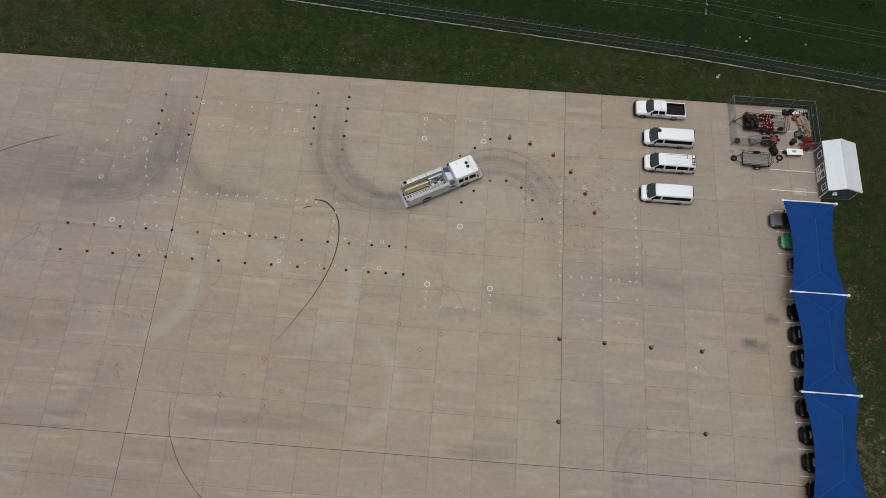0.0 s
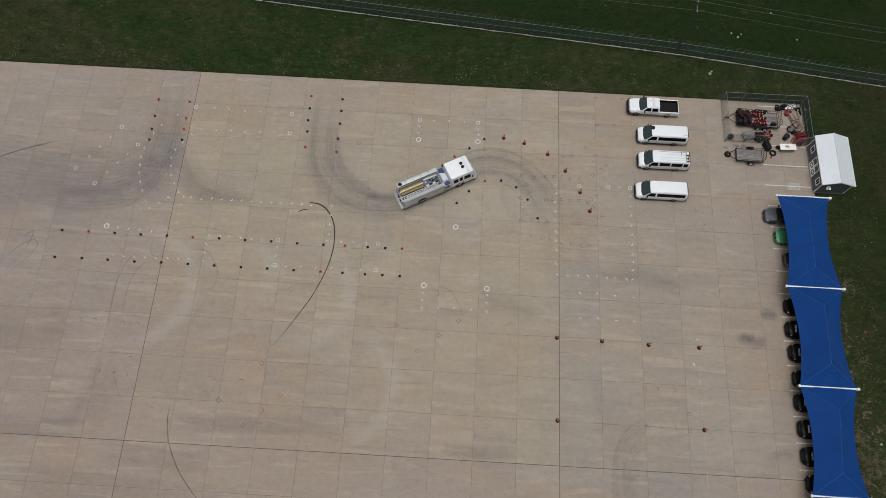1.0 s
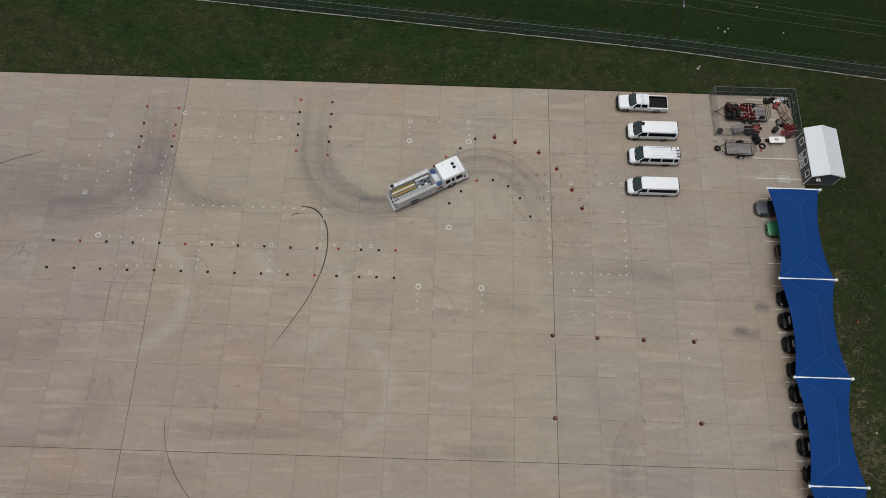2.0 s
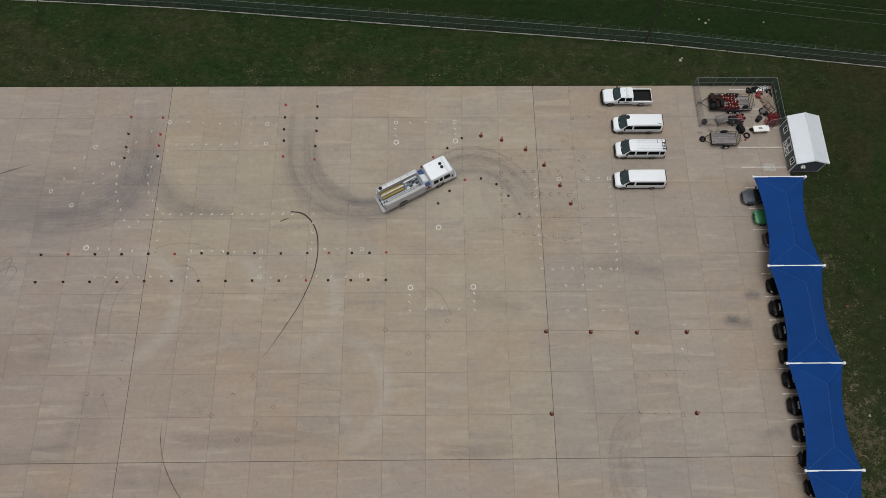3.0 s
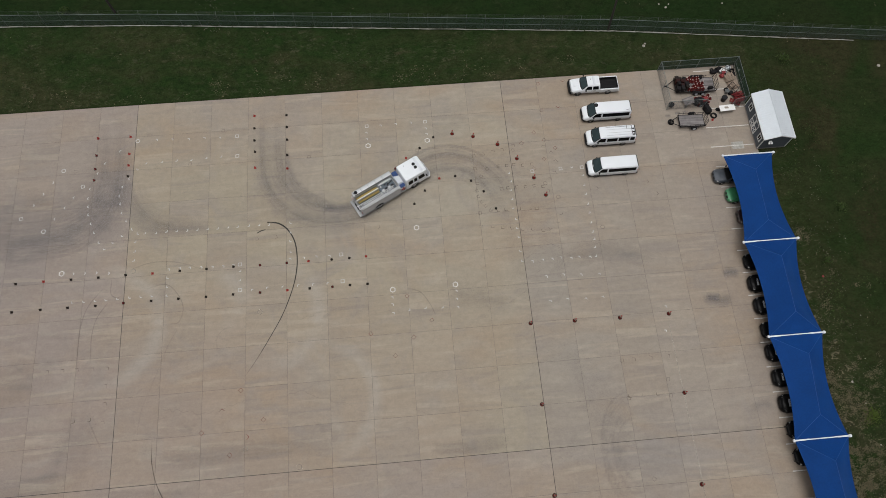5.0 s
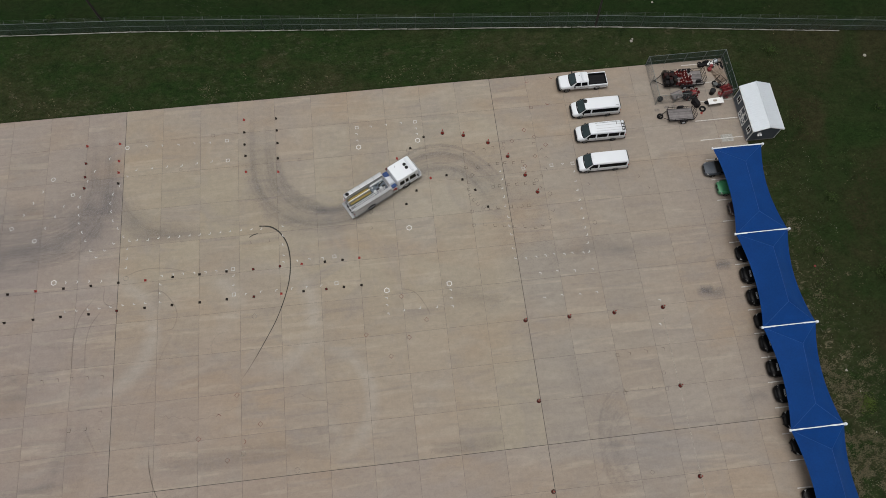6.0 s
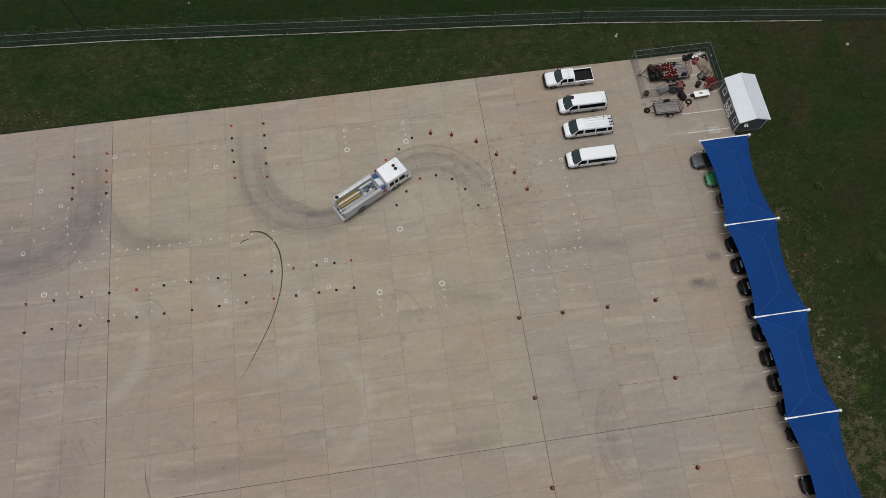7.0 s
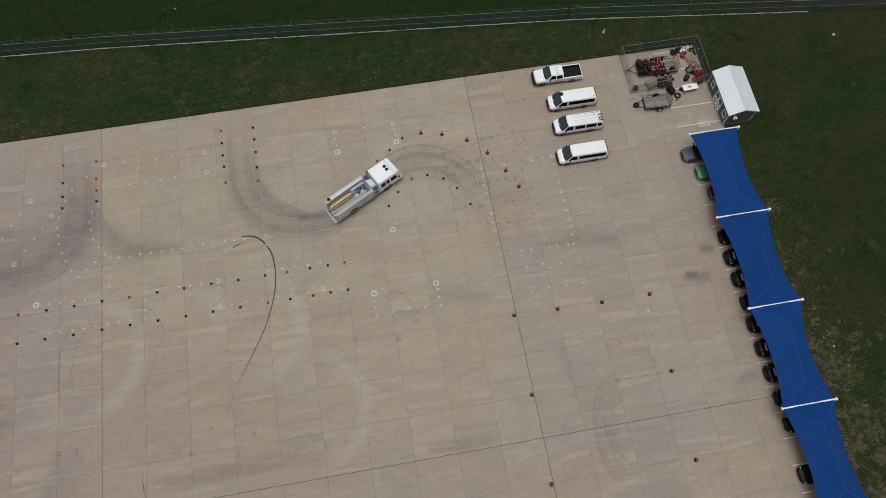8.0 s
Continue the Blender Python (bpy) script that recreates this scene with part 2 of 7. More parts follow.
def smear_material(name, color, strength, streaks, thin=0.15, soft=0.28):
    """Rubber left on concrete: a see-through film, streaked along its run (u) and worn at its edges (v)."""
    m = bpy.data.materials.new(name)
    m.use_nodes = True
    n, l = m.node_tree.nodes, m.node_tree.links
    b, out = n["Principled BSDF"], n["Material Output"]
    b.inputs["Base Color"].default_value = (*color, 1)
    b.inputs["Roughness"].default_value = 0.9
    uv = n.new("ShaderNodeUVMap").outputs[0]
    sep = n.new("ShaderNodeSeparateXYZ")
    l.new(uv, sep.inputs[0])
    st = noise_node(n, l, uv, 1.0, 5, stretch=(0.05, streaks, 1), rough=0.7)
    pos = n.new("ShaderNodeNewGeometry").outputs["Position"]
    blot = noise_node(n, l, pos, 0.7, 4)
    edge = n.new("ShaderNodeMath")
    edge.operation = "PINGPONG"
    edge.inputs[1].default_value = 0.5
    l.new(sep.outputs[1], edge.inputs[0])
    fade = mapped(n, l, edge.outputs[0], 0.0, soft, 0, 1)
    col_attr = n.new("ShaderNodeAttribute")
    col_attr.attribute_name = "run"
    out_fac = mapped(n, l, st, 0.35, 0.7, thin, 1.0)
    for v in (fade, mapped(n, l, blot, 0.3, 0.65, 0.5, 1.0), col_attr.outputs["Fac"]):
        k = n.new("ShaderNodeMath")
        k.operation = "MULTIPLY"
        l.new(out_fac, k.inputs[0])
        l.new(v, k.inputs[1])
        out_fac = k.outputs[0]
    k = n.new("ShaderNodeMath")
    k.operation = "MULTIPLY"
    k.inputs[1].default_value = strength
    l.new(out_fac, k.inputs[0])
    tr, mx = n.new("ShaderNodeBsdfTransparent"), n.new("ShaderNodeMixShader")
    l.new(k.outputs[0], mx.inputs[0])
    l.new(tr.outputs[0], mx.inputs[1])
    l.new(b.outputs[0], mx.inputs[2])
    l.new(mx.outputs[0], out.inputs["Surface"])
    return m


def film_material(name, color):
    """A see-through film of rubber whose thickness the mesh carries."""
    m = bpy.data.materials.new(name)
    m.use_nodes = True
    n, l = m.node_tree.nodes, m.node_tree.links
    b, out = n["Principled BSDF"], n["Material Output"]
    b.inputs["Base Color"].default_value = (*color, 1)
    b.inputs["Roughness"].default_value = 0.9
    b.inputs["Specular IOR Level"].default_value = 0.25
    pos = n.new("ShaderNodeNewGeometry").outputs["Position"]
    run = n.new("ShaderNodeAttribute")
    run.attribute_name = "run"
    fac = mixed(n, l, 1.0, run.outputs["Fac"], mapped(n, l, noise_node(n, l, pos, 0.5, 5), 0.3, 0.65, 0.7, 1.1), "MULTIPLY")
    fac = mixed(n, l, 1.0, fac, mapped(n, l, noise_node(n, l, pos, 4.0, 6, rough=0.7), 0.3, 0.7, 0.8, 1.2), "MULTIPLY")
    tr, mx = n.new("ShaderNodeBsdfTransparent"), n.new("ShaderNodeMixShader")
    l.new(fac, mx.inputs[0])
    l.new(tr.outputs[0], mx.inputs[1])
    l.new(b.outputs[0], mx.inputs[2])
    l.new(mx.outputs[0], out.inputs["Surface"])
    return m


def worn_paint_material(name, color, cover):
    """Floor paint with worn gaps."""
    m = bpy.data.materials.new(name)
    m.use_nodes = True
    n, l = m.node_tree.nodes, m.node_tree.links
    b, out = n["Principled BSDF"], n["Material Output"]
    b.inputs["Base Color"].default_value = (*color, 1)
    b.inputs["Roughness"].default_value = 0.7
    pos = n.new("ShaderNodeNewGeometry").outputs["Position"]
    w = noise_node(n, l, pos, 7.0, 5, rough=0.7)
    g = noise_node(n, l, pos, 0.6, 2)
    fac = mixed(n, l, 0.5, mapped(n, l, w, 0.3, 0.6, cover - 0.45, cover + 0.25), mapped(n, l, g, 0.3, 0.7, cover - 0.3, cover + 0.25))
    tr, mx = n.new("ShaderNodeBsdfTransparent"), n.new("ShaderNodeMixShader")
    l.new(fac, mx.inputs[0])
    l.new(tr.outputs[0], mx.inputs[1])
    l.new(b.outputs[0], mx.inputs[2])
    l.new(mx.outputs[0], out.inputs["Surface"])
    return m


CONCRETE = concrete_material()
GRASS = grass_ground_material()
JOINT = mat("joint_filler", (0.125, 0.108, 0.092), 0.9, vary=0.7, scale=0.25, fine=1.2)
SEALANT = mat("joint_sealant", (0.078, 0.066, 0.057), 0.8, vary=0.5, scale=0.5, fine=3.0)
CURB = mat("pale_curb_concrete", (0.34, 0.33, 0.30), 0.9, vary=0.5, scale=3.0)
WHITE_MARK = worn_paint_material("worn_white_paint", (0.72, 0.71, 0.68), 0.66)
FRESH_MARK = worn_paint_material("fresh_white_paint", (0.74, 0.73, 0.70), 0.80)
STALL_MARK = worn_paint_material("stall_line_paint", (0.70, 0.68, 0.64), 0.78)
RED_MARK = worn_paint_material("worn_red_paint", (0.20, 0.035, 0.025), 0.75)
OLD_MARK = worn_paint_material("old_blackened_paint", (0.145, 0.092, 0.074), 0.46)
PALE_LINE = worn_paint_material("pale_line_paint", (0.55, 0.5, 0.42), 0.35)
SKID = smear_material("fresh_skid_rubber", (0.03, 0.03, 0.027), 2.6, 3.0)
HAZE = smear_material("broad_tyre_film", (0.150, 0.150, 0.166), 0.52, 7.0, 0.45, 0.5)
FILM = film_material("rubber_film", (0.172, 0.163, 0.178))
THIN = smear_material("thin_old_skid", (0.085, 0.074, 0.068), 0.40, 3.0)
CLOTH = mat("blue_shade_cloth", (0.001, 0.040, 0.184), 0.8, vary=0.16, scale=0.5, fine=6.0, bump=0.1, spec=0.2)
WHITE_STEEL = mat("white_powder_coated_steel", (0.68, 0.71, 0.75), 0.4, vary=0.05)
GALV = mat("galvanised_steel", (0.14, 0.15, 0.15), 0.45, metal=0.6, vary=0.15, scale=8)
WIRE = mat("galvanised_wire", (0.10, 0.11, 0.115), 0.5, metal=0.3, vary=0.1)
VINYL = mat("dark_coated_fence_wire", (0.062, 0.090, 0.084), 0.7, vary=0.15, scale=0.4)
SCREEN = mat("green_privacy_screen", (0.030, 0.058, 0.048), 0.85, vary=0.25, scale=1.2)
WOOD_POLE = mat("weathered_pole_wood", (0.05, 0.044, 0.038), 0.9, vary=0.25, scale=4, bump=0.3)
LINE_WIRE = mat("aluminium_conductor", (0.20, 0.21, 0.20), 0.5, metal=0.3, vary=0.05)
PAINT_WHITE = mat("white_vehicle_paint", (0.76, 0.79, 0.82), 0.48, coat=0.12, vary=0.02, scale=1.0)
PAINT_BLACK = mat("black_vehicle_paint", (0.0035, 0.0035, 0.004), 0.4, coat=0.02, vary=0.1, spec=0.09)
PAINT_GREY = mat("grey_vehicle_paint", (0.046, 0.055, 0.069), 0.35, metal=0.3, coat=0.6, vary=0.05)
PAINT_GREEN = mat("green_vehicle_paint", (0.04, 0.20, 0.088), 0.3, metal=0.2, coat=0.6, vary=0.05)
PAINT_MAROON = mat("dark_maroon_vehicle_paint", (0.03, 0.014, 0.012), 0.3, coat=0.6, vary=0.05)
GLASS = mat("tinted_vehicle_glass", (0.004, 0.005, 0.006), 0.2, vary=0.1, spec=0.1)
WINDSCREEN = mat("blue_grey_windscreen", (0.030, 0.046, 0.050), 0.15, vary=0.3, scale=1.5, spec=0.3)
RUBBER = mat("tyre_rubber", (0.014, 0.014, 0.014), 0.85, spec=0.15, vary=0.2, scale=6)
PLASTIC = mat("black_plastic", (0.015, 0.015, 0.016), 0.6, spec=0.18, vary=0.15, scale=5)
BEDLINER = mat("black_bed_liner", (0.013, 0.013, 0.014), 0.8, spec=0.15, vary=0.2, scale=4)
CHROME = mat("chrome", (0.55, 0.56, 0.57), 0.35, metal=1.0, vary=0.05)
ALLOY = mat("brushed_aluminium", (0.50, 0.50, 0.50), 0.45, metal=0.35, vary=0.1, scale=2)
PLATE = mat("diamond_plate", (0.28, 0.285, 0.29), 0.45, metal=0.3, vary=0.25, scale=3, bump=0.3)
weave = CLOTH.node_tree.nodes.new("ShaderNodeMixShader")
weave.inputs[0].default_value = 0.08
CLOTH.node_tree.links.new(CLOTH.node_tree.nodes["Principled BSDF"].outputs[0], weave.inputs[1])
CLOTH.node_tree.links.new(CLOTH.node_tree.nodes.new("ShaderNodeBsdfTransparent").outputs[0], weave.inputs[2])
CLOTH.node_tree.links.new(weave.outputs[0], CLOTH.node_tree.nodes["Material Output"].inputs["Surface"])
sheen = CLOTH.node_tree.nodes["Principled BSDF"]
sheen.inputs["Sheen Weight"].default_value, sheen.inputs["Sheen Roughness"].default_value = 0.5, 0.35
sheen.inputs["Sheen Tint"].default_value = (0.3, 0.6, 1.0, 1)
SILVER = mat("silver_body_panel", (0.44, 0.445, 0.45), 0.45, metal=0.0, vary=0.06, scale=1.5)
PUMP_GREY = mat("blue_grey_pump_deck", (0.10, 0.125, 0.15), 0.5, vary=0.4, scale=5)
LADDER = mat("bright_ladder_aluminium", (0.54, 0.55, 0.56), 0.4, metal=0.1, vary=0.08)
BLUE_VINYL = mat("blue_vinyl_cover", (0.012, 0.045, 0.16), 0.6, vary=0.2, scale=4)
HOSE_YELLOW = mat("yellow_fire_hose", (0.33, 0.245, 0.07), 0.8, vary=0.25, scale=4)
HOSE_WHITE = mat("off_white_fire_hose", (0.62, 0.60, 0.52), 0.8, vary=0.2, scale=4)
LAMP_RED = mat("red_lens", (0.45, 0.02, 0.02), 0.2, vary=0.1)
LAMP_CLEAR = mat("clear_lens", (0.3, 0.3, 0.3), 0.15, vary=0.05)
CONE_RED = mat("red_orange_cone_plastic", (0.33, 0.030, 0.024), 0.55, vary=0.15, scale=8)
CONE_DULL = mat("faded_dark_red_cone_plastic", (0.12, 0.012, 0.011), 0.6, spec=0.2, vary=0.3, scale=8)
CONE_DARK = mat("dark_olive_cone_plastic", (0.020, 0.014, 0.010), 0.6, spec=0.2, vary=0.3, scale=8)
CONE_FRESH = mat("bright_red_cone_plastic", (0.27, 0.024, 0.019), 0.6, spec=0.2, vary=0.2, scale=8)
CONE_TALL = mat("worn_red_cone_plastic", (0.14, 0.014, 0.011), 0.6, spec=0.2, vary=0.3, scale=8)
CONE_BASE = mat("black_rubber_cone_base", (0.013, 0.011, 0.010), 0.8, spec=0.15, vary=0.2)
CONE_TIP = mat("faded_white_plastic", (0.52, 0.42, 0.40), 0.6, vary=0.2)
CONE_BAND = mat("reflective_band", (0.30, 0.26, 0.215), 0.5, vary=0.1)
SHED_WALL = mat("grey_shed_siding", (0.092, 0.106, 0.124), 0.75, vary=0.08, scale=2)
SHED_TRIM = mat("white_shed_trim", (0.75, 0.75, 0.74), 0.6, vary=0.04)
SHED_ROOF = mat("pale_grey_metal_roof", (0.62, 0.665, 0.705), 0.45, metal=0.1, vary=0.05, scale=1.5)
DECK_WOOD = mat("weathered_grey_deck_board", (0.19, 0.175, 0.172), 0.85, vary=0.7, scale=2.5, bump=0.2, each=0.9)
PALLET_WOOD = mat("pallet_wood", (0.34, 0.265, 0.205), 0.85, vary=0.3, scale=4, each=0.6)
TRAILER_PAINT = mat("black_trailer_steel", (0.013, 0.012, 0.013), 0.6, spec=0.15, vary=0.25, scale=5)
TARP = mat("black_tarpaulin", (0.011, 0.010, 0.011), 0.7, spec=0.15, vary=0.3, scale=3)
MAROON = mat("dark_maroon_plastic", (0.036, 0.011, 0.010), 0.7, spec=0.15, vary=0.4, scale=6)
BIN_GREY = mat("dark_grey_bin_plastic", (0.045, 0.05, 0.055), 0.6, vary=0.15)
TABLE_TOP = mat("white_plastic_table", (0.78, 0.78, 0.76), 0.5, vary=0.05)
STONE = mat("pale_limestone", (0.30, 0.28, 0.24), 0.9, vary=0.2, scale=5, bump=0.3)
LEAF_A = mat("grass_blades", (0.0155, 0.0300, 0.0075), 0.85, vary=0.30, scale=0.3, fine=5, spec=0.1, island=0.6)
LEAF_DRY = mat("dry_grass_blades", (0.130, 0.113, 0.070), 0.9, vary=0.5, scale=0.8, fine=5, spec=0.1, island=1.0)
LEAF_BUSH = mat("weed_leaves", (0.038, 0.062, 0.016), 0.8, vary=0.35, scale=0.8, fine=5, spec=0.15, island=0.6)
LEAF_YELLOW = mat("yellow_green_leaves", (0.066, 0.096, 0.018), 0.8, vary=0.35, scale=0.8, fine=5, spec=0.15, island=0.6)
RED_CLOTH = mat("red_plastic_scrap", (0.20, 0.022, 0.024), 0.6, vary=0.2)


# ---- mesh helpers ----
def mesh_of(bm, name, material, smooth=True):
    bmesh.ops.recalc_face_normals(bm, faces=bm.faces)
    if smooth:
        for f in bm.faces:
            f.smooth = True
        for e in bm.edges:
            e.smooth = len(e.link_faces) == 2 and e.calc_face_angle(0) < 0.6
    me = bpy.data.meshes.new(name)
    bm.to_mesh(me)
    bm.free()
    me.materials.append(material)
    return me


def part(name, bm, material, parent, label="", smooth=True):
    """Links a bmesh as one mesh object under a thing or a part."""
    ob = new(name, mesh_of(bm, name, material, smooth))
    ob.parent = parent
    return tagged(ob, label)


def thing(name, x, y, z=0.0, rz=0.0, label="", category="", group="", kind=""):
    ob = new(name)
    ob.empty_display_size = 0.2
    ob.matrix_world = pose(x, y, z, 0, 0, rz)
    return tagged(ob, label, category, group, kind)


def box(x0, x1, y0, y1, z0, z1, bevel=0.0, bm=None, segs=2):
    bm = bm or bmesh.new()
    v = [bm.verts.new(p) for p in ((x0, y0, z0), (x1, y0, z0), (x1, y1, z0), (x0, y1, z0), (x0, y0, z1), (x1, y0, z1), (x1, y1, z1), (x0, y1, z1))]
    fs = [bm.faces.new([v[i] for i in q]) for q in ((3, 2, 1, 0), (4, 5, 6, 7), (0, 1, 5, 4), (1, 2, 6, 5), (2, 3, 7, 6), (3, 0, 4, 7))]
    if bevel:
        es = list({e for f in fs for e in f.edges})
        bmesh.ops.bevel(bm, geom=es, offset=bevel, segments=segs, affect="EDGES", profile=0.6)
    return bm


def loft(rings, bm=None, caps=True):
    """Skins closed rings of equal length."""
    bm = bm or bmesh.new()
    rows = [[bm.verts.new(p) for p in r] for r in rings]
    n = len(rows[0])
    for a, b in zip(rows, rows[1:]):
        for k in range(n):
            bm.faces.new((a[k], a[(k + 1) % n], b[(k + 1) % n], b[k]))
    if caps:
        bm.faces.new(rows[0][::-1])
        bm.faces.new(rows[-1])
    return bm


def rod(a, b, r, sides=8, bm=None, r2=None):
    """A round bar from a to b, tapering to r2."""
    a, b = Vector(a), Vector(b)
    q = (b - a).to_track_quat("Z", "Y")
    rings = []
    for c, rr in ((a, r), (b, r if r2 is None else r2)):
        rings.append([c + q @ Vector((rr * math.cos(2 * math.pi * k / sides), rr * math.sin(2 * math.pi * k / sides), 0)) for k in range(sides)])
    return loft(rings, bm)


def tube(points, r, sides=6, bm=None):
    """A round bar along points, with mitred corners."""
    pts = [Vector(p) for p in points]
    rings = []
    for k, p in enumerate(pts):
        d = (pts[min(k + 1, len(pts) - 1)] - pts[max(k - 1, 0)]).normalized()
        q = d.to_track_quat("Z", "Y")
        rings.append([p + q @ Vector((r * math.cos(2 * math.pi * j / sides), r * math.sin(2 * math.pi * j / sides), 0)) for j in range(sides)])
    return loft(rings, bm)


def lathe(profile, sides=14, bm=None, at=(0, 0, 0)):
    """Turns (radius, z) pairs round the z axis."""
    x, y, z = at
    return loft([[(x + r * math.cos(2 * math.pi * k / sides), y + r * math.sin(2 * math.pi * k / sides), z + h) for k in range(sides)] for r, h in profile], bm)


def spline(points, steps=8):
    """A smooth line through control points."""
    p = [Vector(q) for q in points]
    p = [2 * p[0] - p[1]] + p + [2 * p[-1] - p[-2]]
    out = []
    for a, b, c, d in zip(p, p[1:], p[2:], p[3:]):
        for k in range(steps):
            t = k / steps
            out.append(0.5 * (2 * b + (c - a) * t + (2 * a - 5 * b + 4 * c - d) * t * t + (3 * b - a - 3 * c + d) * t ** 3))
    return out + [p[-2]]


# ---- the ground and the pavement ----
G = 4.572
EAST = 76.55


def ground():
    bm = bmesh.new()
    xs = [-2500, -600, -150] + [-60 + 4 * k for k in range(51)] + [200, 700, 2500]
    ys = [-2500, -600, -150] + [-100 + 4 * k for k in range(41)] + [100, 300, 900, 2500]
    rows = []
    for y in ys:
        row = []
        for x in xs:
            z = -0.05
            if x > EAST + 4 or y > 4:
                z += 0.10 * noise.noise(Vector((x * 0.12, y * 0.12, 0)))
            row.append(bm.verts.new((x, y, z)))
        rows.append(row)
    for a, b in zip(rows, rows[1:]):
        for k in range(len(xs) - 1):
            bm.faces.new((a[k], a[k + 1], b[k + 1], b[k]))
    ob = new("ground", mesh_of(bm, "ground", GRASS))
    return tagged(ob, "dark green mown grass with brown dry patches", "grass", kind="structure")


ground()
pavement = thing("pavement", 0, 0, 0, label="tan concrete yard cast in square panels with dark joints", category="pavement", kind="structure")
part("joint_filler", box(-110, EAST - 0.03, -110, -0.03, -0.12, -0.016), JOINT, pavement, "dark joint filler between panels")
for x in (-10 * G, 0.0, 10 * G):
    part("expansion_joint", box(x - 0.031, x + 0.031, -110, -0.04, -0.1, -0.008), SEALANT, pavement, "black sealant in a wide joint")
for x0, x1 in ((-10 * G, 0.0), (0.0, 10 * G), (10 * G, EAST - 0.05)):
    part("expansion_joint", box(x0 + 0.032, x1 - 0.032, -10 * G - 0.031, -10 * G + 0.031, -0.1, -0.008), SEALANT, pavement, "black sealant in a wide joint")


# ---- marks on the pavement ----
markings = thing("floor_markings", 0, 0, 0, label="worn white, red and blackened painted course marks", category="markings", kind="structure")
TOP = 0.02


def outline_mesh(name, sides, radius, line, material):
    """A ring of paint with straight sides."""
    bm = bmesh.new()
    o = [bm.verts.new((radius * math.cos(2 * math.pi * (k + 0.5) / sides), radius * math.sin(2 * math.pi * (k + 0.5) / sides), 0)) for k in range(sides)]
    i = [bm.verts.new(v.co * (1 - line / radius)) for v in o]
    for k in range(sides):
        bm.faces.new((o[k], o[(k + 1) % sides], i[(k + 1) % sides], i[k]))
    return mesh_of(bm, name, material, False)


def corner_mesh(name, leg, line, material):
    """A hand-sprayed corner: two tapering legs with a rounded elbow."""
    bm = bmesh.new()
    rows = []
    for f in (-1.0, -0.55, -0.22, 0.0, 0.22, 0.55, 1.0):
        a = abs(f)
        along = leg * max(0.0, a - 0.12) / 0.88
        c = Vector((along, 0.035 * (1 - a) ** 2, 0)) if f < 0 else Vector((0.035 * (1 - a) ** 2, along, 0))
        if not f:
            c = Vector((0.03, 0.03, 0))
        side = Vector((0, 1, 0)) if f < -0.1 else Vector((1, 0, 0)) if f > 0.1 else Vector((0.72, 0.72, 0))
        w = line * (0.62 - 0.28 * a)
        rows.append((bm.verts.new(c - side * w), bm.verts.new(c + side * w)))
    for p, q in zip(rows, rows[1:]):
        bm.faces.new((p[0], q[0], q[1], p[1]))
    return mesh_of(bm, name, material, False)


def bracket_mesh(name, side, line, material):
    """Three sides of a square."""
    bm = bmesh.new()
    h = side / 2
    for x0, x1, y0, y1 in ((-h, h, -h, -h + line), (-h, h, h - line, h), (-h, -h + line, -h + line, h - line)):
        bm.faces.new([bm.verts.new(p) for p in ((x0, y0, 0), (x1, y0, 0), (x1, y1, 0), (x0, y1, 0))])
    return mesh_of(bm, name, material, False)


MARKS = {
    "corner": ("painted_corner", corner_mesh("painted_corner", 0.24, 0.09, WHITE_MARK)),
    "hexagon": ("painted_hexagon", outline_mesh("painted_hexagon", 6, 0.355, 0.105, FRESH_MARK)),
    "round": ("painted_ring", outline_mesh("painted_ring", 8, 0.29, 0.10, WHITE_MARK)),
    "faded_round": ("faded_ring", outline_mesh("faded_ring", 6, 0.33, 0.09, PALE_LINE)),
    "faded_square": ("faded_square", outline_mesh("faded_square", 4, 0.32, 0.08, PALE_LINE)),
    "square": ("painted_square", outline_mesh("painted_square", 4, 0.31, 0.10, WHITE_MARK)),
    "red": ("red_painted_square", outline_mesh("red_painted_square", 4, 0.28, 0.045, RED_MARK)),
    "red_corner": ("red_painted_corner", corner_mesh("red_painted_corner", 0.4, 0.05, RED_MARK)),
    "old": ("blackened_square", outline_mesh("blackened_square", 4, 0.27, 0.05, OLD_MARK)),
    "old_round": ("blackened_hexagon", outline_mesh("blackened_hexagon", 6, 0.28, 0.05, OLD_MARK)),
    "bracket": ("blackened_bracket", bracket_mesh("blackened_bracket", 0.36, 0.05, OLD_MARK)),
    "old_corner": ("blackened_corner", corner_mesh("blackened_corner", 0.36, 0.05, OLD_MARK)),
}


def mark(kind, x, y, turn=0.0):
    name, me = MARKS[kind]
    ob = new(name, me)
    ob.parent = markings
    ob.matrix_local = pose(x, y, TOP, 0, 0, turn)


def mark_row(kind, x0, y0, x1, y1, count, turn=0.0, jitter=0.06, spin=8):
    """Evenly spaced marks from one end to the other, laid by hand."""
    for k in range(count):
        f = k / max(1, count - 1)
        mark(kind, x0 + (x1 - x0) * f + random.uniform(-jitter, jitter), y0 + (y1 - y0) * f + random.uniform(-jitter, jitter), turn + random.uniform(-spin, spin))


def mark_curve(kind, points, count, turns=(0, 0)):
    """Marks along a smooth line."""
    line = spline([(x, y, 0) for x, y in points], 10)
    for k in range(count):
        f = k / max(1, count - 1)
        p = line[round(f * (len(line) - 1))]
        mark(kind, p.x, p.y, turns[0] + (turns[1] - turns[0]) * f)


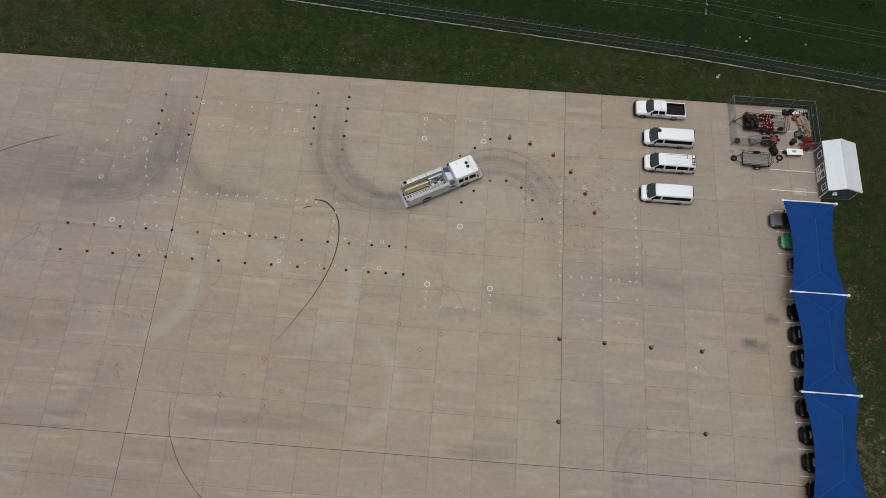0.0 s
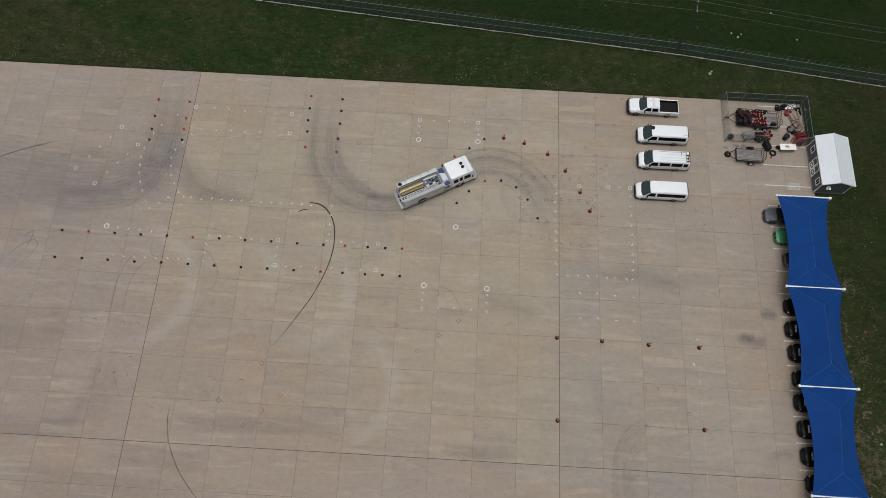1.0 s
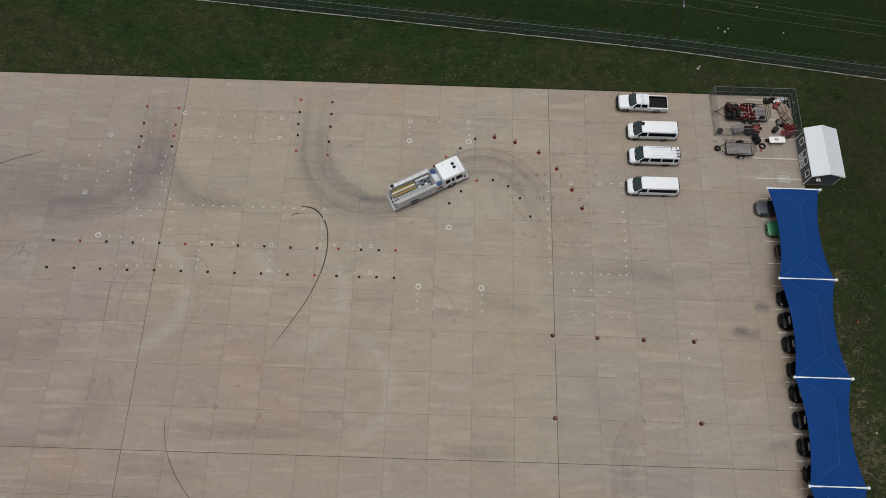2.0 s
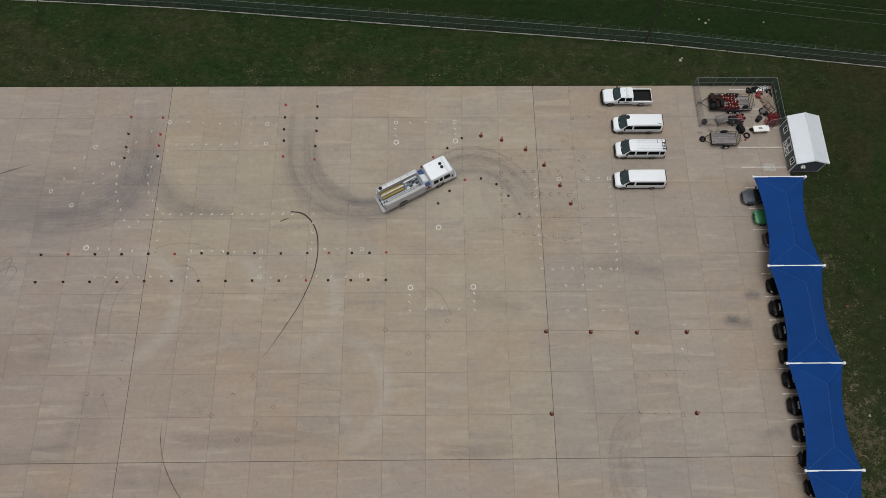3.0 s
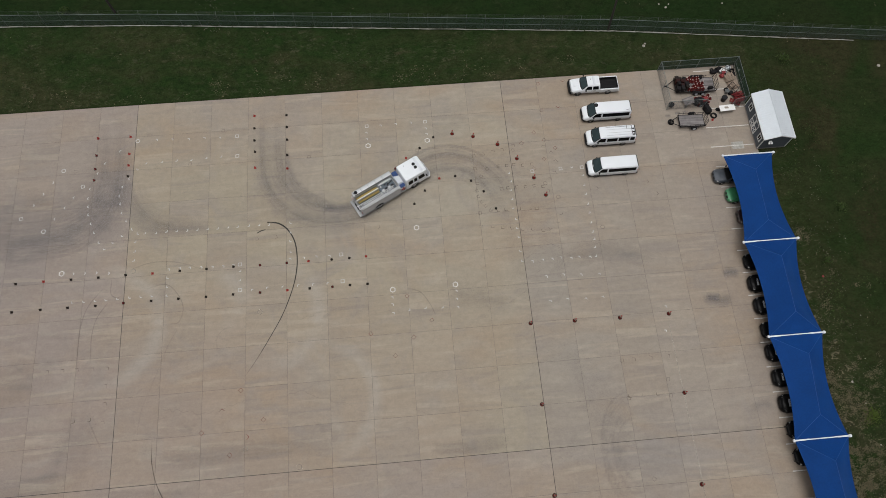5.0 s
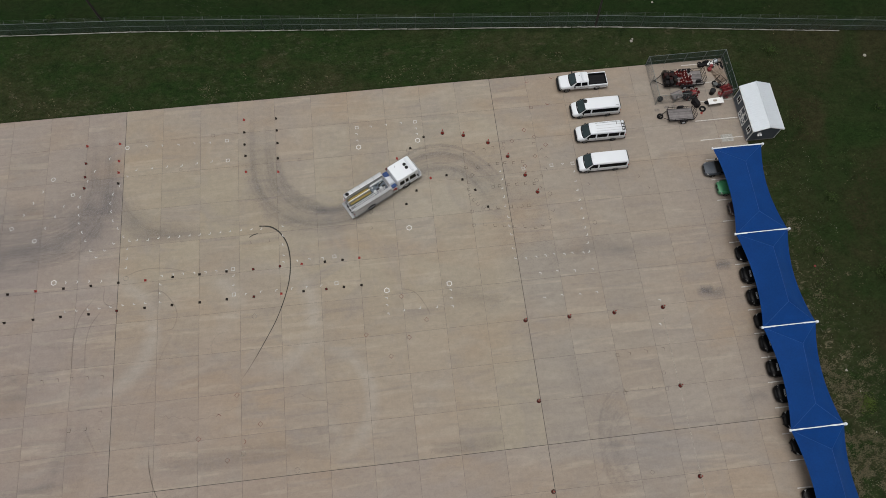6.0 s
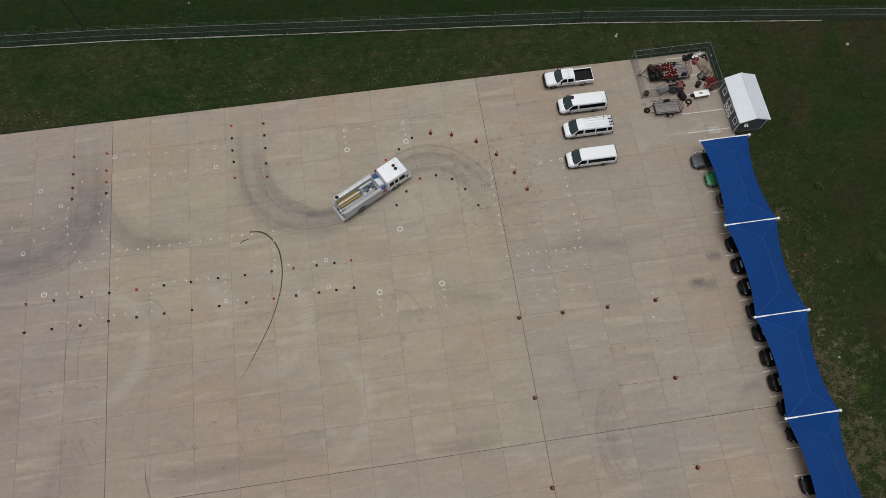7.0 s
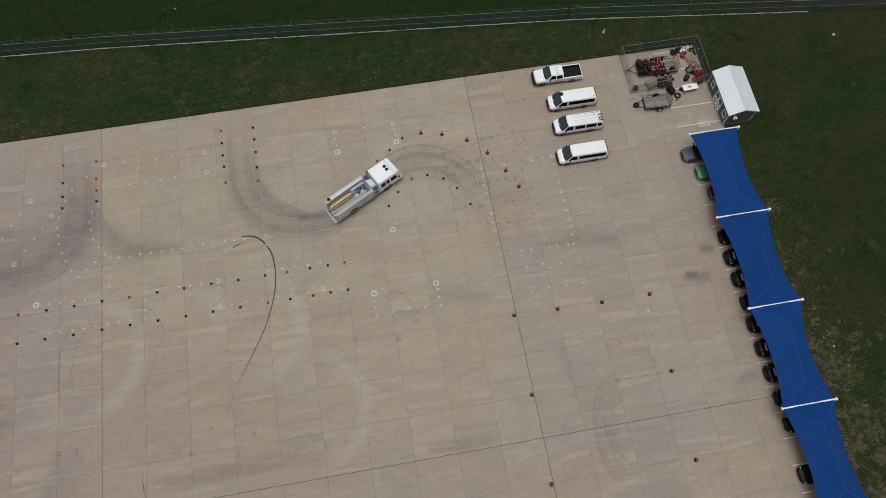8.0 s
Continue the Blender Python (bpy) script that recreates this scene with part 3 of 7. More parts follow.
# the west chute and its bend
mark_row("corner", 2.63, -5.12, 10.4, -5.45, 5, 180)
mark_row("corner", 1.6, -8.45, 10.57, -8.3, 6, 90)
mark_curve("corner", ((-0.53, -10.23), (-1.26, -11.3), (-1.53, -12.48), (-1.36, -13.57), (-1.1, -14.79), (-0.48, -15.87), (0.23, -16.99), (0.95, -17.61)), 8, (300, 350))
mark_curve("corner", ((-1.88, -6.39), (-3.56, -7.96), (-4.35, -9.21), (-5.08, -11.27), (-5.22, -12.55), (-5.1, -13.64), (-4.99, -14.69), (-4.59, -15.92), (-4.11, -17.07), (-3.46, -18.37)), 10, (290, 350))
mark_row("corner", -9.36, -10.11, -11.31, -12.87, 3, 135)
for x, y, a in ((-6.91, -12.25, 300), (-7.83, -13.54, 315), (-8.86, -14.88, 315), (-2.71, -19.3, 30), (-1.79, -18.56, 20), (-0.8, -17.79, 20), (0.42, -9.2, 10), (1.97, -17.65, 90)):
    mark("corner", x, y, a)
mark_row("corner", 0.87, -18.61, 0.93, -21.0, 3, 90)
mark_row("corner", 3.25, -17.7, 16.36, -17.72, 12, 90)
mark_row("corner", 18.68, -17.76, 18.68, -21.3, 4, 0)
for x, y in ((-12.64, -14.55), (-5.85, -10.9), (12.35, -5.45), (12.45, -8.22)):
    mark("square", x, y, 20 if x < -2 else 0)
for x, y in ((-8.33, -8.58), (-9.87, -16.39), (0.27, -5.17)):
    mark("round", x, y, 10)
mark("hexagon", -7.24, -21.8)
for x, y in ((-20.7, -8.84), (-6.91, -8.79), (6.78, -8.85), (10.66, -4.56), (21.13, -9.05), (34.4, -9.19)):
    mark("old", x, y)
# the straight lane between the two cone rows
mark_row("corner", -5.8, -21.94, -1.84, -22.15, 4, 135)
mark_row("corner", 4.94, -22.16, 12.34, -22.33, 7, 180)
mark_row("corner", -5.74, -25.45, 3.03, -25.47, 8, 10)
mark_row("corner", 4.71, -23.4, 4.71, -25.52, 3, 0)
mark_row("corner", 13.1, -23.29, 13.06, -24.3, 2, 90)
mark_row("corner", 14.32, -25.42, 22.92, -25.36, 6, 270)
mark_row("corner", 18.85, -22.09, 23.32, -22.04, 4, 180)
for x, y in ((24.61, -22.1), (24.65, -25.38), (12.96, -22.37), (13.03, -25.44)):
    mark("square", x, y)
for x, y in ((0.85, -22.18), (15.28, -28.24)):
    mark("faded_round", x, y)
# the bays in the middle of the yard
mark_row("corner", 30.23, -5.24, 33.95, -5.17, 3, 180)
mark_row("corner", 28.38, -6.19, 28.36, -7.04, 2, 180)
mark_row("corner", 35.76, -6.1, 35.76, -6.9, 2, 180)
for x, y in ((28.38, -5.33), (35.67, -5.27)):
    mark("square", x, y)
for x, y in ((28.42, -8.1), (35.74, -7.94), (26.42, -14.92), (30.29, -26.87), (37.47, -26.84), (33.56, -19.47)):
    mark("hexagon", x, y)
mark_row("corner", 30.29, -27.65, 30.36, -29.48, 3, 180)
mark_row("corner", 32.05, -29.45, 35.9, -29.47, 3, 90)
mark_row("corner", 37.57, -27.57, 37.58, -29.43, 3, 180)
# the box in the east of the yard
mark_row("corner", 45.46, -13.33, 45.33, -17.96, 5, 90)
mark_row("corner", 45.36, -19.43, 45.34, -21.69, 3, 0)
mark_row("corner", 45.38, -23.44, 45.4, -24.68, 2, 0)
mark_row("corner", 54.36, -14.35, 54.35, -20.57, 6, 90)
mark_row("corner", 54.34, -21.75, 54.26, -24.77, 4, 90)
mark_row("corner", 46.88, -24.59, 53.42, -24.69, 7, 180, 0.12, 14)
mark_row("corner", 48.2, -26.66, 54.21, -26.78, 4, 180, 0.08, 14)
mark_row("corner", 48.05, -29.55, 54.17, -29.66, 4, 200, 0.08, 14)
mark("corner", 61.14, -31.37, 180)
mark("corner", 60.55, -34.13, 180)
mark("corner", 53.05, -13.17, 45)
for x, y in ((48.18, -13.21), (51.66, -13.14), (54.28, -13.17)):
    mark("square", x, y)
for x, y, a in ((50.53, -0.86, 0), (50.47, -4.77, 0), (49.08, -7.9, 45), (47.35, -9.27, 45), (50.2, -9.0, 40), (51.41, -10.25, 45), (49.85, -11.65, 45), (48.43, -12.87, 45)):
    mark("red", x, y, a)
for x, y in ((31.86, -27.75), (27.55, -31.78), (34.44, -30.79), (32.29, -32.57), (30.12, -34.46), (13.26, -36.83), (9.19, -41.0), (12.2, -43.5), (15.7, -40.15)):
    mark("red", x, y, 45)
mark("red_corner", 11.3, -38.6, 225)
mark("red_corner", 14.2, -41.8, 135)
mark("faded_round", 19.4, -45.3)
mark("faded_square", 13.85, -43.0)
for x, y in ((52.56, -4.64), (53.7, -0.85)):
    mark("red_corner", x, y, 30)
# blackened outlines of an older course
mark_row("old_corner", 42.54, -10.17, 45.04, -9.73, 3, 190)
mark_row("bracket", 44.06, -12.25, 48.18, -12.2, 5, 0, 0.1, 6)
mark_row("bracket", 45.0, -15.23, 49.11, -15.3, 5, 0, 0.1, 8)
mark_curve("bracket", ((41.3, -14.33), (41.19, -15.29), (41.26, -16.05), (41.58, -16.76), (42.0, -17.34), (42.66, -17.84)), 6, (0, 50))
mark_row("old_corner", 42.37, -18.21, 44.16, -18.23, 3, 0)
mark_row("old_corner", 46.17, -18.19, 47.42, -18.24, 2, 90)
mark_row("old_corner", 42.3, -20.18, 48.25, -21.19, 6, 0)
mark_curve("old_corner", ((49.21, -20.99), (50.29, -20.33), (50.91, -19.29)), 3, (20, 60))
mark_curve("old_corner", ((49.86, -9.72), (50.78, -10.66), (51.26, -11.86), (51.0, -13.41), (50.38, -14.3), (49.99, -15.92)), 6, (250, 150))
for x, y in ((41.26, -10.55), (41.22, -12.3), (44.16, -15.28), (41.22, -18.22), (48.05, -18.16), (41.2, -19.96)):
    mark("old", x, y)
for x, y in ((46.15, -10.16), (41.86, -13.41), (42.69, -12.46)):
    mark("old", x, y, 45)
mark("bracket", 46.28, -9.5, 270)
for x, y in ((49.52, -14.95), (50.83, -16.89), (55.5, -21.19), (29.24, -16.89)):
    mark("old_round", x, y)
for x, y in ((15.13, -19.43), (17.3, -19.36), (29.33, -19.05), (55.86, -16.19)):
    mark("old_corner", x, y, 120)
mark_row("old_corner", 56.5, -37.0, 60.4, -36.9, 3, 170)
mark_row("old_corner", 55.0, -41.2, 58.0, -41.25, 3, 0)
for x, y in ((54.96, -37.13), (59.64, -39.61), (59.58, -41.37), (54.95, -41.26)):
    mark("old", x, y)
mark("old", 56.1, -49.7, 45)
mark_row("old_corner", -1.05, -33.05, -7.5, -32.9, 5, 180)
mark_row("old_corner", -1.04, -35.0, -1.03, -38.75, 3, 180)
mark_row("old_corner", -2.5, -38.8, -4.2, -38.8, 2, 90)
mark_row("old_corner", 60.5, -12.3, 63.0, -17.5, 4, 120)


def stripe(name, x0, y0, x1, y1, width, material, z=TOP):
    a, b = Vector((x0, y0, z)), Vector((x1, y1, z))
    s = (b - a).cross(Vector((0, 0, 1))).normalized() * width / 2
    bm = bmesh.new()
    bm.faces.new([bm.verts.new(p) for p in (a - s, a + s, b + s, b - s)])
    part(name, bm, material, markings, smooth=False)


for y in [-8.97 - 2.749 * k for k in range(19)]:
    stripe("stall_line", 70.75, y, 76.2, y, 0.11, STALL_MARK)
stripe("stall_line", 70.9, -0.64, 73.7, -0.64, 0.11, STALL_MARK)
stripe("stall_line", 70.9, -3.5, 76.2, -3.5, 0.11, STALL_MARK)
stripe("stall_line", 70.9, -6.25, 76.2, -6.25, 0.11, STALL_MARK)
stripe("pale_line", 61.0, -33.5, 61.1, -62.0, 0.07, PALE_LINE)

# ---- rubber on the pavement ----
tyre_marks = thing("tyre_marks", 0, 0, 0, label="black skid lines and grey tyre smears on concrete", category="tyre marks", kind="structure")
layer = [0.0025]


def ribbon(name, points, width, material, ends=(0.0, 0.0), width2=None, keep=1.0):
    """A film of rubber along a smooth line; ends: how much of it is left at either end."""
    line = spline([(x, y, 0) for x, y in points], 10)
    layer[0] += 0.0 if name in ("scuff", "trowel_lap") else 0.0004
    bm = bmesh.new()
    uv = bm.loops.layers.uv.new("UVMap")
    run = bm.verts.layers.float.new("run")
    rows, far = [], 0.0
    for k, p in enumerate(line):
        d = (line[min(k + 1, len(line) - 1)] - line[max(k - 1, 0)]).normalized()
        s = Vector((-d.y, d.x, 0))
        f = k / (len(line) - 1)
        w = width + ((width2 or width) - width) * f
        if k:
            far += (p - line[k - 1]).length
        e = keep * min(1, ends[0] + f * 5, ends[1] + (1 - f) * 5)
        row = []
        for v in (0, 0.25, 0.5, 0.75, 1):
            q = bm.verts.new(p + s * w * (v - 0.5) + Vector((0, 0, layer[0])))
            q[run] = e
            row.append((q, far, v))
        rows.append(row)
    for a, b in zip(rows, rows[1:]):
        for k in range(4):
            quad = (a[k], a[k + 1], b[k + 1], b[k])
            f = bm.faces.new([q[0] for q in quad])
            for loop, q in zip(f.loops, quad):
                loop[uv].uv = (q[1], q[2])
    me = bpy.data.meshes.new(name)
    bm.to_mesh(me)
    bm.free()
    me.materials.append(material)
    ob = new(name, me)
    ob.parent = tyre_marks


ribbon("skid_line", ((16.07, -17.35), (17.3, -17.55), (18.3, -18.28), (19.05, -19.46), (19.43, -20.88), (19.5, -23.0), (19.04, -25.5), (17.85, -28.64), (16.3, -31.4), (14.8, -33.8), (13.5, -35.6)), 0.24, SKID, (0.6, 0), 0.07)
ribbon("skid_line", ((14.85, -18.65), (15.35, -18.38), (15.9, -18.25)), 0.14, SKID, (0.3, 0.2))
ribbon("skid_line", ((4.05, -41.0), (4.1, -42.8), (4.22, -43.83), (4.73, -45.66), (5.83, -47.75), (7.13, -49.45), (9.1, -51.4), (12.0, -53.5)), 0.13, SKID, (0, 0.3), keep=0.36)
ribbon("skid_line", ((-26, -15.4), (-22.97, -13.94), (-19.4, -12.3), (-15.5, -10.9)), 0.18, SKID, (0.5, 0), keep=0.4)
thin_lines = (
    ((-18.5, -27.2), (-16.8, -24.9), (-15.2, -24.0), (-14.7, -24.8), (-15.6, -26.4), (-17.5, -28.6)),
    ((-16.5, -23.5), (-15.5, -23.0), (-15.9, -25.2)),
    ((0.7, -21.9), (2.9, -21.3), (5.8, -21.5), (8.8, -22.6)),
    ((2.5, -24.4), (4.7, -24.1), (6.1, -25.5), (6.7, -27.1), (6.3, -28.6), (5.4, -28.8)),
    ((-1.5, -23.0), (-1.5, -24.6), (-0.9, -25.2), (-0.3, -25.1)),
    ((-2.4, -24.0), (-3.9, -26.0), (-4.5, -28.2), (-4.6, -30.4), (-4.5, -32.9)),
    ((-1.7, -25.7), (-2.8, -27.4), (-3.2, -29.5), (-3.1, -32.6)),
    ((31.9, -26.8), (33.4, -27.4), (34.4, -28.9), (34.9, -30.2)),
)
for pts in thin_lines:
    ribbon("old_skid_line", pts, 0.16, THIN, (0.3, 0.3))
for pts in (((6.4, -29.0), (5.2, -31.3), (4.1, -34.4), (2.8, -38.0), (2.4, -41.2)), ((-2.6, -38.9), (-1.6, -40.9), (-0.9, -42.3)), ((10.6, -32.3), (10.6, -30.8), (11.3, -29.9), (12.4, -29.7))):
    ribbon("old_skid_line", pts, 0.2, THIN, (0.3, 0.3), keep=0.35)
# the route of heavy vehicles: down the two chutes, round and up between the cones
def film_sheet(x0, x1, y0, y1, tracks, seed, step=0.15):
    """One film of rubber, its thickness the sum of many wheel tracks.
    A track: its line, width at start and end, strength, what is left at its ends, streaks across."""
    rng = np.random.RandomState(seed)
    gx, gy = np.arange(x0, x1, step), np.arange(y0, y1, step)
    X, Y = np.meshgrid(gx, gy)
    X += rng.uniform(-0.3, 0.3, X.shape) * step
    depth = np.zeros(X.shape)
    for points, w0, w1, strength, ends, streaks in tracks:
        line = np.array([(p.x, p.y) for p in spline([(x, y, 0) for x, y in points], 14)])
        tang = np.gradient(line, axis=0)
        tang /= np.linalg.norm(tang, axis=1)[:, None]
        best = np.full(X.shape, 1e9)
        idx = np.zeros(X.shape, int)
        for k, (px, py) in enumerate(line):
            q = (X - px) ** 2 + (Y - py) ** 2
            near = q < best
            best[near], idx[near] = q[near], k
        dx, dy = X - line[idx, 0], Y - line[idx, 1]
        across = dx * -tang[idx, 1] + dy * tang[idx, 0]
        along = dx * tang[idx, 0] + dy * tang[idx, 1]
        s = idx / (len(line) - 1)
        u = across / (w0 + (w1 - w0) * s)
        edge = np.clip((0.5 - np.abs(u)) / 0.3, 0, 1)
        edge = edge * edge * (3 - 2 * edge)
        n = max(4, int(streaks * 2))
        ta, tb = rng.uniform(0.25, 1.6, n + 3), rng.uniform(0.25, 1.6, n + 3)
        at = np.clip((u + 0.5) * n, 0, n)
        lines = np.interp(at, np.arange(n + 3), ta) * (1 - s) + np.interp(at, np.arange(n + 3), tb) * s
        fade = np.clip(np.minimum(ends[0] + s * 4, ends[1] + (1 - s) * 4), 0, 1)
        fade = np.where(np.abs(along) > 0.9, 0, fade)
        depth += 0.40 * strength * edge * lines * fade
    run = 1 - np.exp(-depth)
    rim = np.minimum(np.minimum(X - x0, x1 - step - X), np.minimum(Y - y0, y1 - step - Y))
    run *= np.clip(rim / 1.5, 0, 1)
    h, w = X.shape
    layer[0] += 0.0005
    verts = np.stack([X.ravel(), Y.ravel(), np.full(h * w, layer[0])], 1)
    cell = (np.arange(h - 1)[:, None] * w + np.arange(w - 1)[None, :]).ravel()
    quads = np.stack([cell, cell + 1, cell + w + 1, cell + w], 1)
    quads = quads[run.ravel()[quads].max(1) > 0.012]
    used, back = np.unique(quads, return_inverse=True)
    me = bpy.data.meshes.new("tyre_film")
    me.from_pydata(verts[used].tolist(), [], back.reshape(quads.shape).tolist())
    me.attributes.new("run", "FLOAT", "POINT").data.foreach_set("value", run.ravel()[used].astype(np.float32))
    me.materials.append(FILM)
    new("tyre_film", me).parent = tyre_marks


west = [
    (((-3.0, -2.0), (-3.0, -9.0), (-3.6, -12.0), (-6.2, -14.6), (-10.5, -15.8), (-16, -15.9), (-23, -15.4), (-32, -14.5)), 6.5, 15.0, 0.40, (0.0, 0.3), 60),
    (((-1.6, -8.0), (-2.0, -12.5), (-4.2, -15.6), (-9.0, -17.0), (-17, -17.0), (-30, -18.0)), 4.4, 8.5, 0.14, (0.0, 0.3), 36),
    (((-2.4, -4.0), (-2.5, -9.5), (-2.7, -13.0), (-2.4, -16.0), (-1.5, -20.0)), 4.6, 6.0, 0.36, (0.0, 0.0), 26),
    (((-8, -21.5), (-16, -22.0), (-30, -24)), 5.0, 10.0, 0.10, (0.0, 0.3), 10),
    (((-9.0, -11.6), (-12.5, -12.8), (-17.5, -13.0)), 1.6, 2.2, 0.22, (0.0, 0.0), 6),
]
for k in range(2):
    o = 1.95 * k
    west.append((((-3.95 + o, -0.6), (-3.7 + o, -5), (-3.5 + o, -9), (-3.6 + o, -11.5), (-4.4 + o * 0.9, -14.2), (-7.2 + o * 0.3, -16.6 - o * 0.3), (-11.9, -17.2 - o * 0.5), (-18, -16.8 - o * 0.5)), 1.1, 3.0, 0.20, (0.1, 0), 8))
for k in range(11):
    o = 0.62 * k
    west.append((((-3.9 + o * 0.42, -10.5), (-4.9 + o * 0.45, -13.0 - o * 0.35), (-7.5 + o * 0.3, -14.6 - o * 0.72), (-12.0, -15.2 - o * 0.75), (-17.0, -14.4 - o * 0.75)), 0.35, 0.55, random.uniform(0.12, 0.34), (0.0, 0.0), 3))
for k in range(7):
    o = 0.42 * k
    west.append((((-0.35 - o, -8.6), (0.0 - o, -11.6), (0.95 - o * 0.8, -13.7 - o * 0.3), (2.6 - o * 0.4, -15.6 - o * 0.6), (5.2, -16.7 - o * 0.5), (10.5, -17.1 - o * 0.4)), 0.6, 1.0, (0.36, 0.28, 0.32, 0.24, 0.28, 0.22, 0.2)[k], (0.0, 0.0), 4))
west.append((((0.4, -10.5), (1.8, -14.2), (4.2, -15.9), (9.5, -16.8)), 2.6, 2.2, 0.22, (0.0, 0.0), 9))
film_sheet(-32, 11, -28, -0.2, west, 51)
east = [
    (((16.5, -2), (16.5, -10), (17.5, -14), (20.4, -16.7), (25, -17.2), (29.5, -15.2), (32.5, -12.2)), 4.8, 5.4, 0.34, (0.0, 0.0), 26),
    (((18.2, -5.5), (18.5, -9), (19.2, -11.8), (20.5, -13.6), (22.1, -15.0), (24.6, -16.3), (28.2, -15.6)), 0.9, 1.9, 0.55, (0.0, 0.0), 8),
    (((30.5, -14.6), (33.5, -12.0), (37.5, -10.9), (41.0, -12.0), (43.6, -14.8), (45.6, -20)), 4.8, 4.8, 0.17, (0.0, 0.0), 18),
    (((41, -10), (45.5, -15), (47, -22), (47.5, -32)), 8.0, 9.0, 0.10, (0.0, 0.0), 12),
]
for k in range(2):
    o = 1.95 * k
    east.append((((15.55 + o, -0.6), (15.45 + o, -5), (15.5 + o, -9), (16.1 + o * 0.95, -12.6 + o * 0.3), (18.3 + o * 0.7, -15.6 + o * 0.65), (21.6 + o * 0.3, -17.5 + o * 0.75), (26.0, -17.6 + o * 0.8), (29.8, -15.8 + o * 0.5), (33.0, -12.4 + o * 0.5)), 1.1, 1.5, 0.30, (0.1, 0.0), 8))
for w, o, kp in ((0.7, 2.6, 0.5), (0.35, 2.0, 0.3), (0.35, 3.1, 0.25), (0.4, 0.3, 0.28), (0.35, 1.1, 0.25), (0.3, -0.5, 0.2), (0.3, 1.55, 0.25)):
    east.append((((15.2 + o, -6), (15.2 + o, -9.5), (16.0 + o * 0.98, -12.8 + o * 0.4), (18.1 + o * 0.75, -15.8 + o * 0.65), (21.6 + o * 0.3, -17.9 + o * 0.75), (26.0, -18.0 + o * 0.75), (29.0, -16.4 + o * 0.6)), w, w, kp, (0, 0), 4))
# the sweep between the cones: three pairs of wheels and what they dragged along
for r, w, kp in ((-0.35, 0.5, 0.56), (0.25, 0.35, 0.26), (0.85, 0.8, 0.64), (1.25, 0.3, 0.42), (1.7, 0.35, 0.26), (2.15, 0.4, 0.36), (2.7, 0.75, 0.66), (3.1, 0.3, 0.4), (3.5, 0.4, 0.3), (4.0, 0.6, 0.2)):
    east.append((((28.6 + r * 0.7, -15.6 - r * 0.3), (31.6 + r * 0.5, -12.2 - r * 0.65), (34.6 + r * 0.2, -9.95 - r * 0.9), (37.6, -9.2 - r), (40.6 - r * 0.3, -9.9 - r * 0.9), (43.0 - r * 0.65, -11.7 - r * 0.65), (44.9 - r * 0.85, -14.2 - r * 0.4), (46.2 - r * 0.9, -17.8)), w, w, kp, (0, 0), 5))
film_sheet(11.2, 53, -34, -0.2, east, 52)
# old, faded dirt in the south-west of the yard
old = [
    (((-8, -33.5), (-14, -34.5), (-24, -35)), 5.0, 8.0, 0.30, (0.2, 0.2), 6),
    (((-3.2, -37.6), (-4.0, -41.5), (-5.2, -46)), 4.5, 5.5, 0.26, (0.0, 0.0), 5),
    (((-4, -44.6), (-9, -44.9), (-18, -44.6)), 2.4, 3.2, 0.35, (0.0, 0.0), 5),
    (((4, -43), (9, -43.4), (15, -43.2), (25, -43.4)), 2.4, 2.6, 0.35, (0.0, 0.0), 6),
    (((-2, -47), (4, -47.5), (10, -48)), 3.0, 3.0, 0.35, (0.0, 0.0), 6),
    (((-12, -50), (0, -51), (14, -52)), 5.0, 5.0, 0.3, (0.0, 0.0), 8),
    (((-14, -29.5), (-9, -28.6), (-5, -29.2)), 1.8, 2.2, 0.4, (0.0, 0.0), 5),
    (((33, -44.6), (37, -44.9), (42, -44.4)), 1.4, 2.0, 0.5, (0.0, 0.0), 5),
    (((45, -35), (50, -37), (52, -44), (56, -52)), 3.0, 5.0, 0.10, (0.0, 0.0), 7),
]
# a vehicle that turned tightly in the south-east
for k in range(12):
    r, a0 = 1.6 + 0.32 * k, random.uniform(1.2, 1.9)
    old.append(([(55.0 + 0.75 * r * math.cos(a0 + 0.3 * q), -47.0 + 1.25 * r * math.sin(a0 + 0.3 * q)) for q in range(10)], 0.25, 0.35, random.uniform(0.15, 0.4), (0.0, 0.0), 3))
film_sheet(-30, 66, -58, -28.3, old, 53, 0.2)
ribbon("oil_stain", ((36.5, -27.6), (39.8, -28.6), (43.8, -29.4)), 3.0, HAZE, keep=0.45)
for k in range(90):
    x, y, a, q = random.uniform(46, 55), random.uniform(-16.5, -27), random.uniform(-0.6, 0.6), random.uniform(0.5, 1.6)
    if k > 55:
        x, y = random.choice(((random.uniform(-20, 15), random.uniform(-24, -46)), (random.uniform(55, 68), random.uniform(-14, -30)), (random.uniform(20, 36), random.uniform(-3, -22)), (random.uniform(30, 62), random.uniform(-36, -56))))
        a, q = random.uniform(-3, 3), random.uniform(0.25, 0.9)
    elif k > 20 and k < 36:
        x, y = random.uniform(36, 45), random.uniform(-26, -31)
    dx, dy = math.cos(a) * q, math.sin(a) * q
    ribbon("scuff", ((x - dx, y - dy), (x, y + random.uniform(-0.12, 0.12)), (x + dx, y + dy)), 0.09, THIN, keep=random.uniform(0.1, 0.35))
ribbon("oil_stain", ((65.4, -31.1), (66.6, -31.0), (67.6, -31.3), (69.0, -30.9)), 1.9, HAZE, keep=1.3)
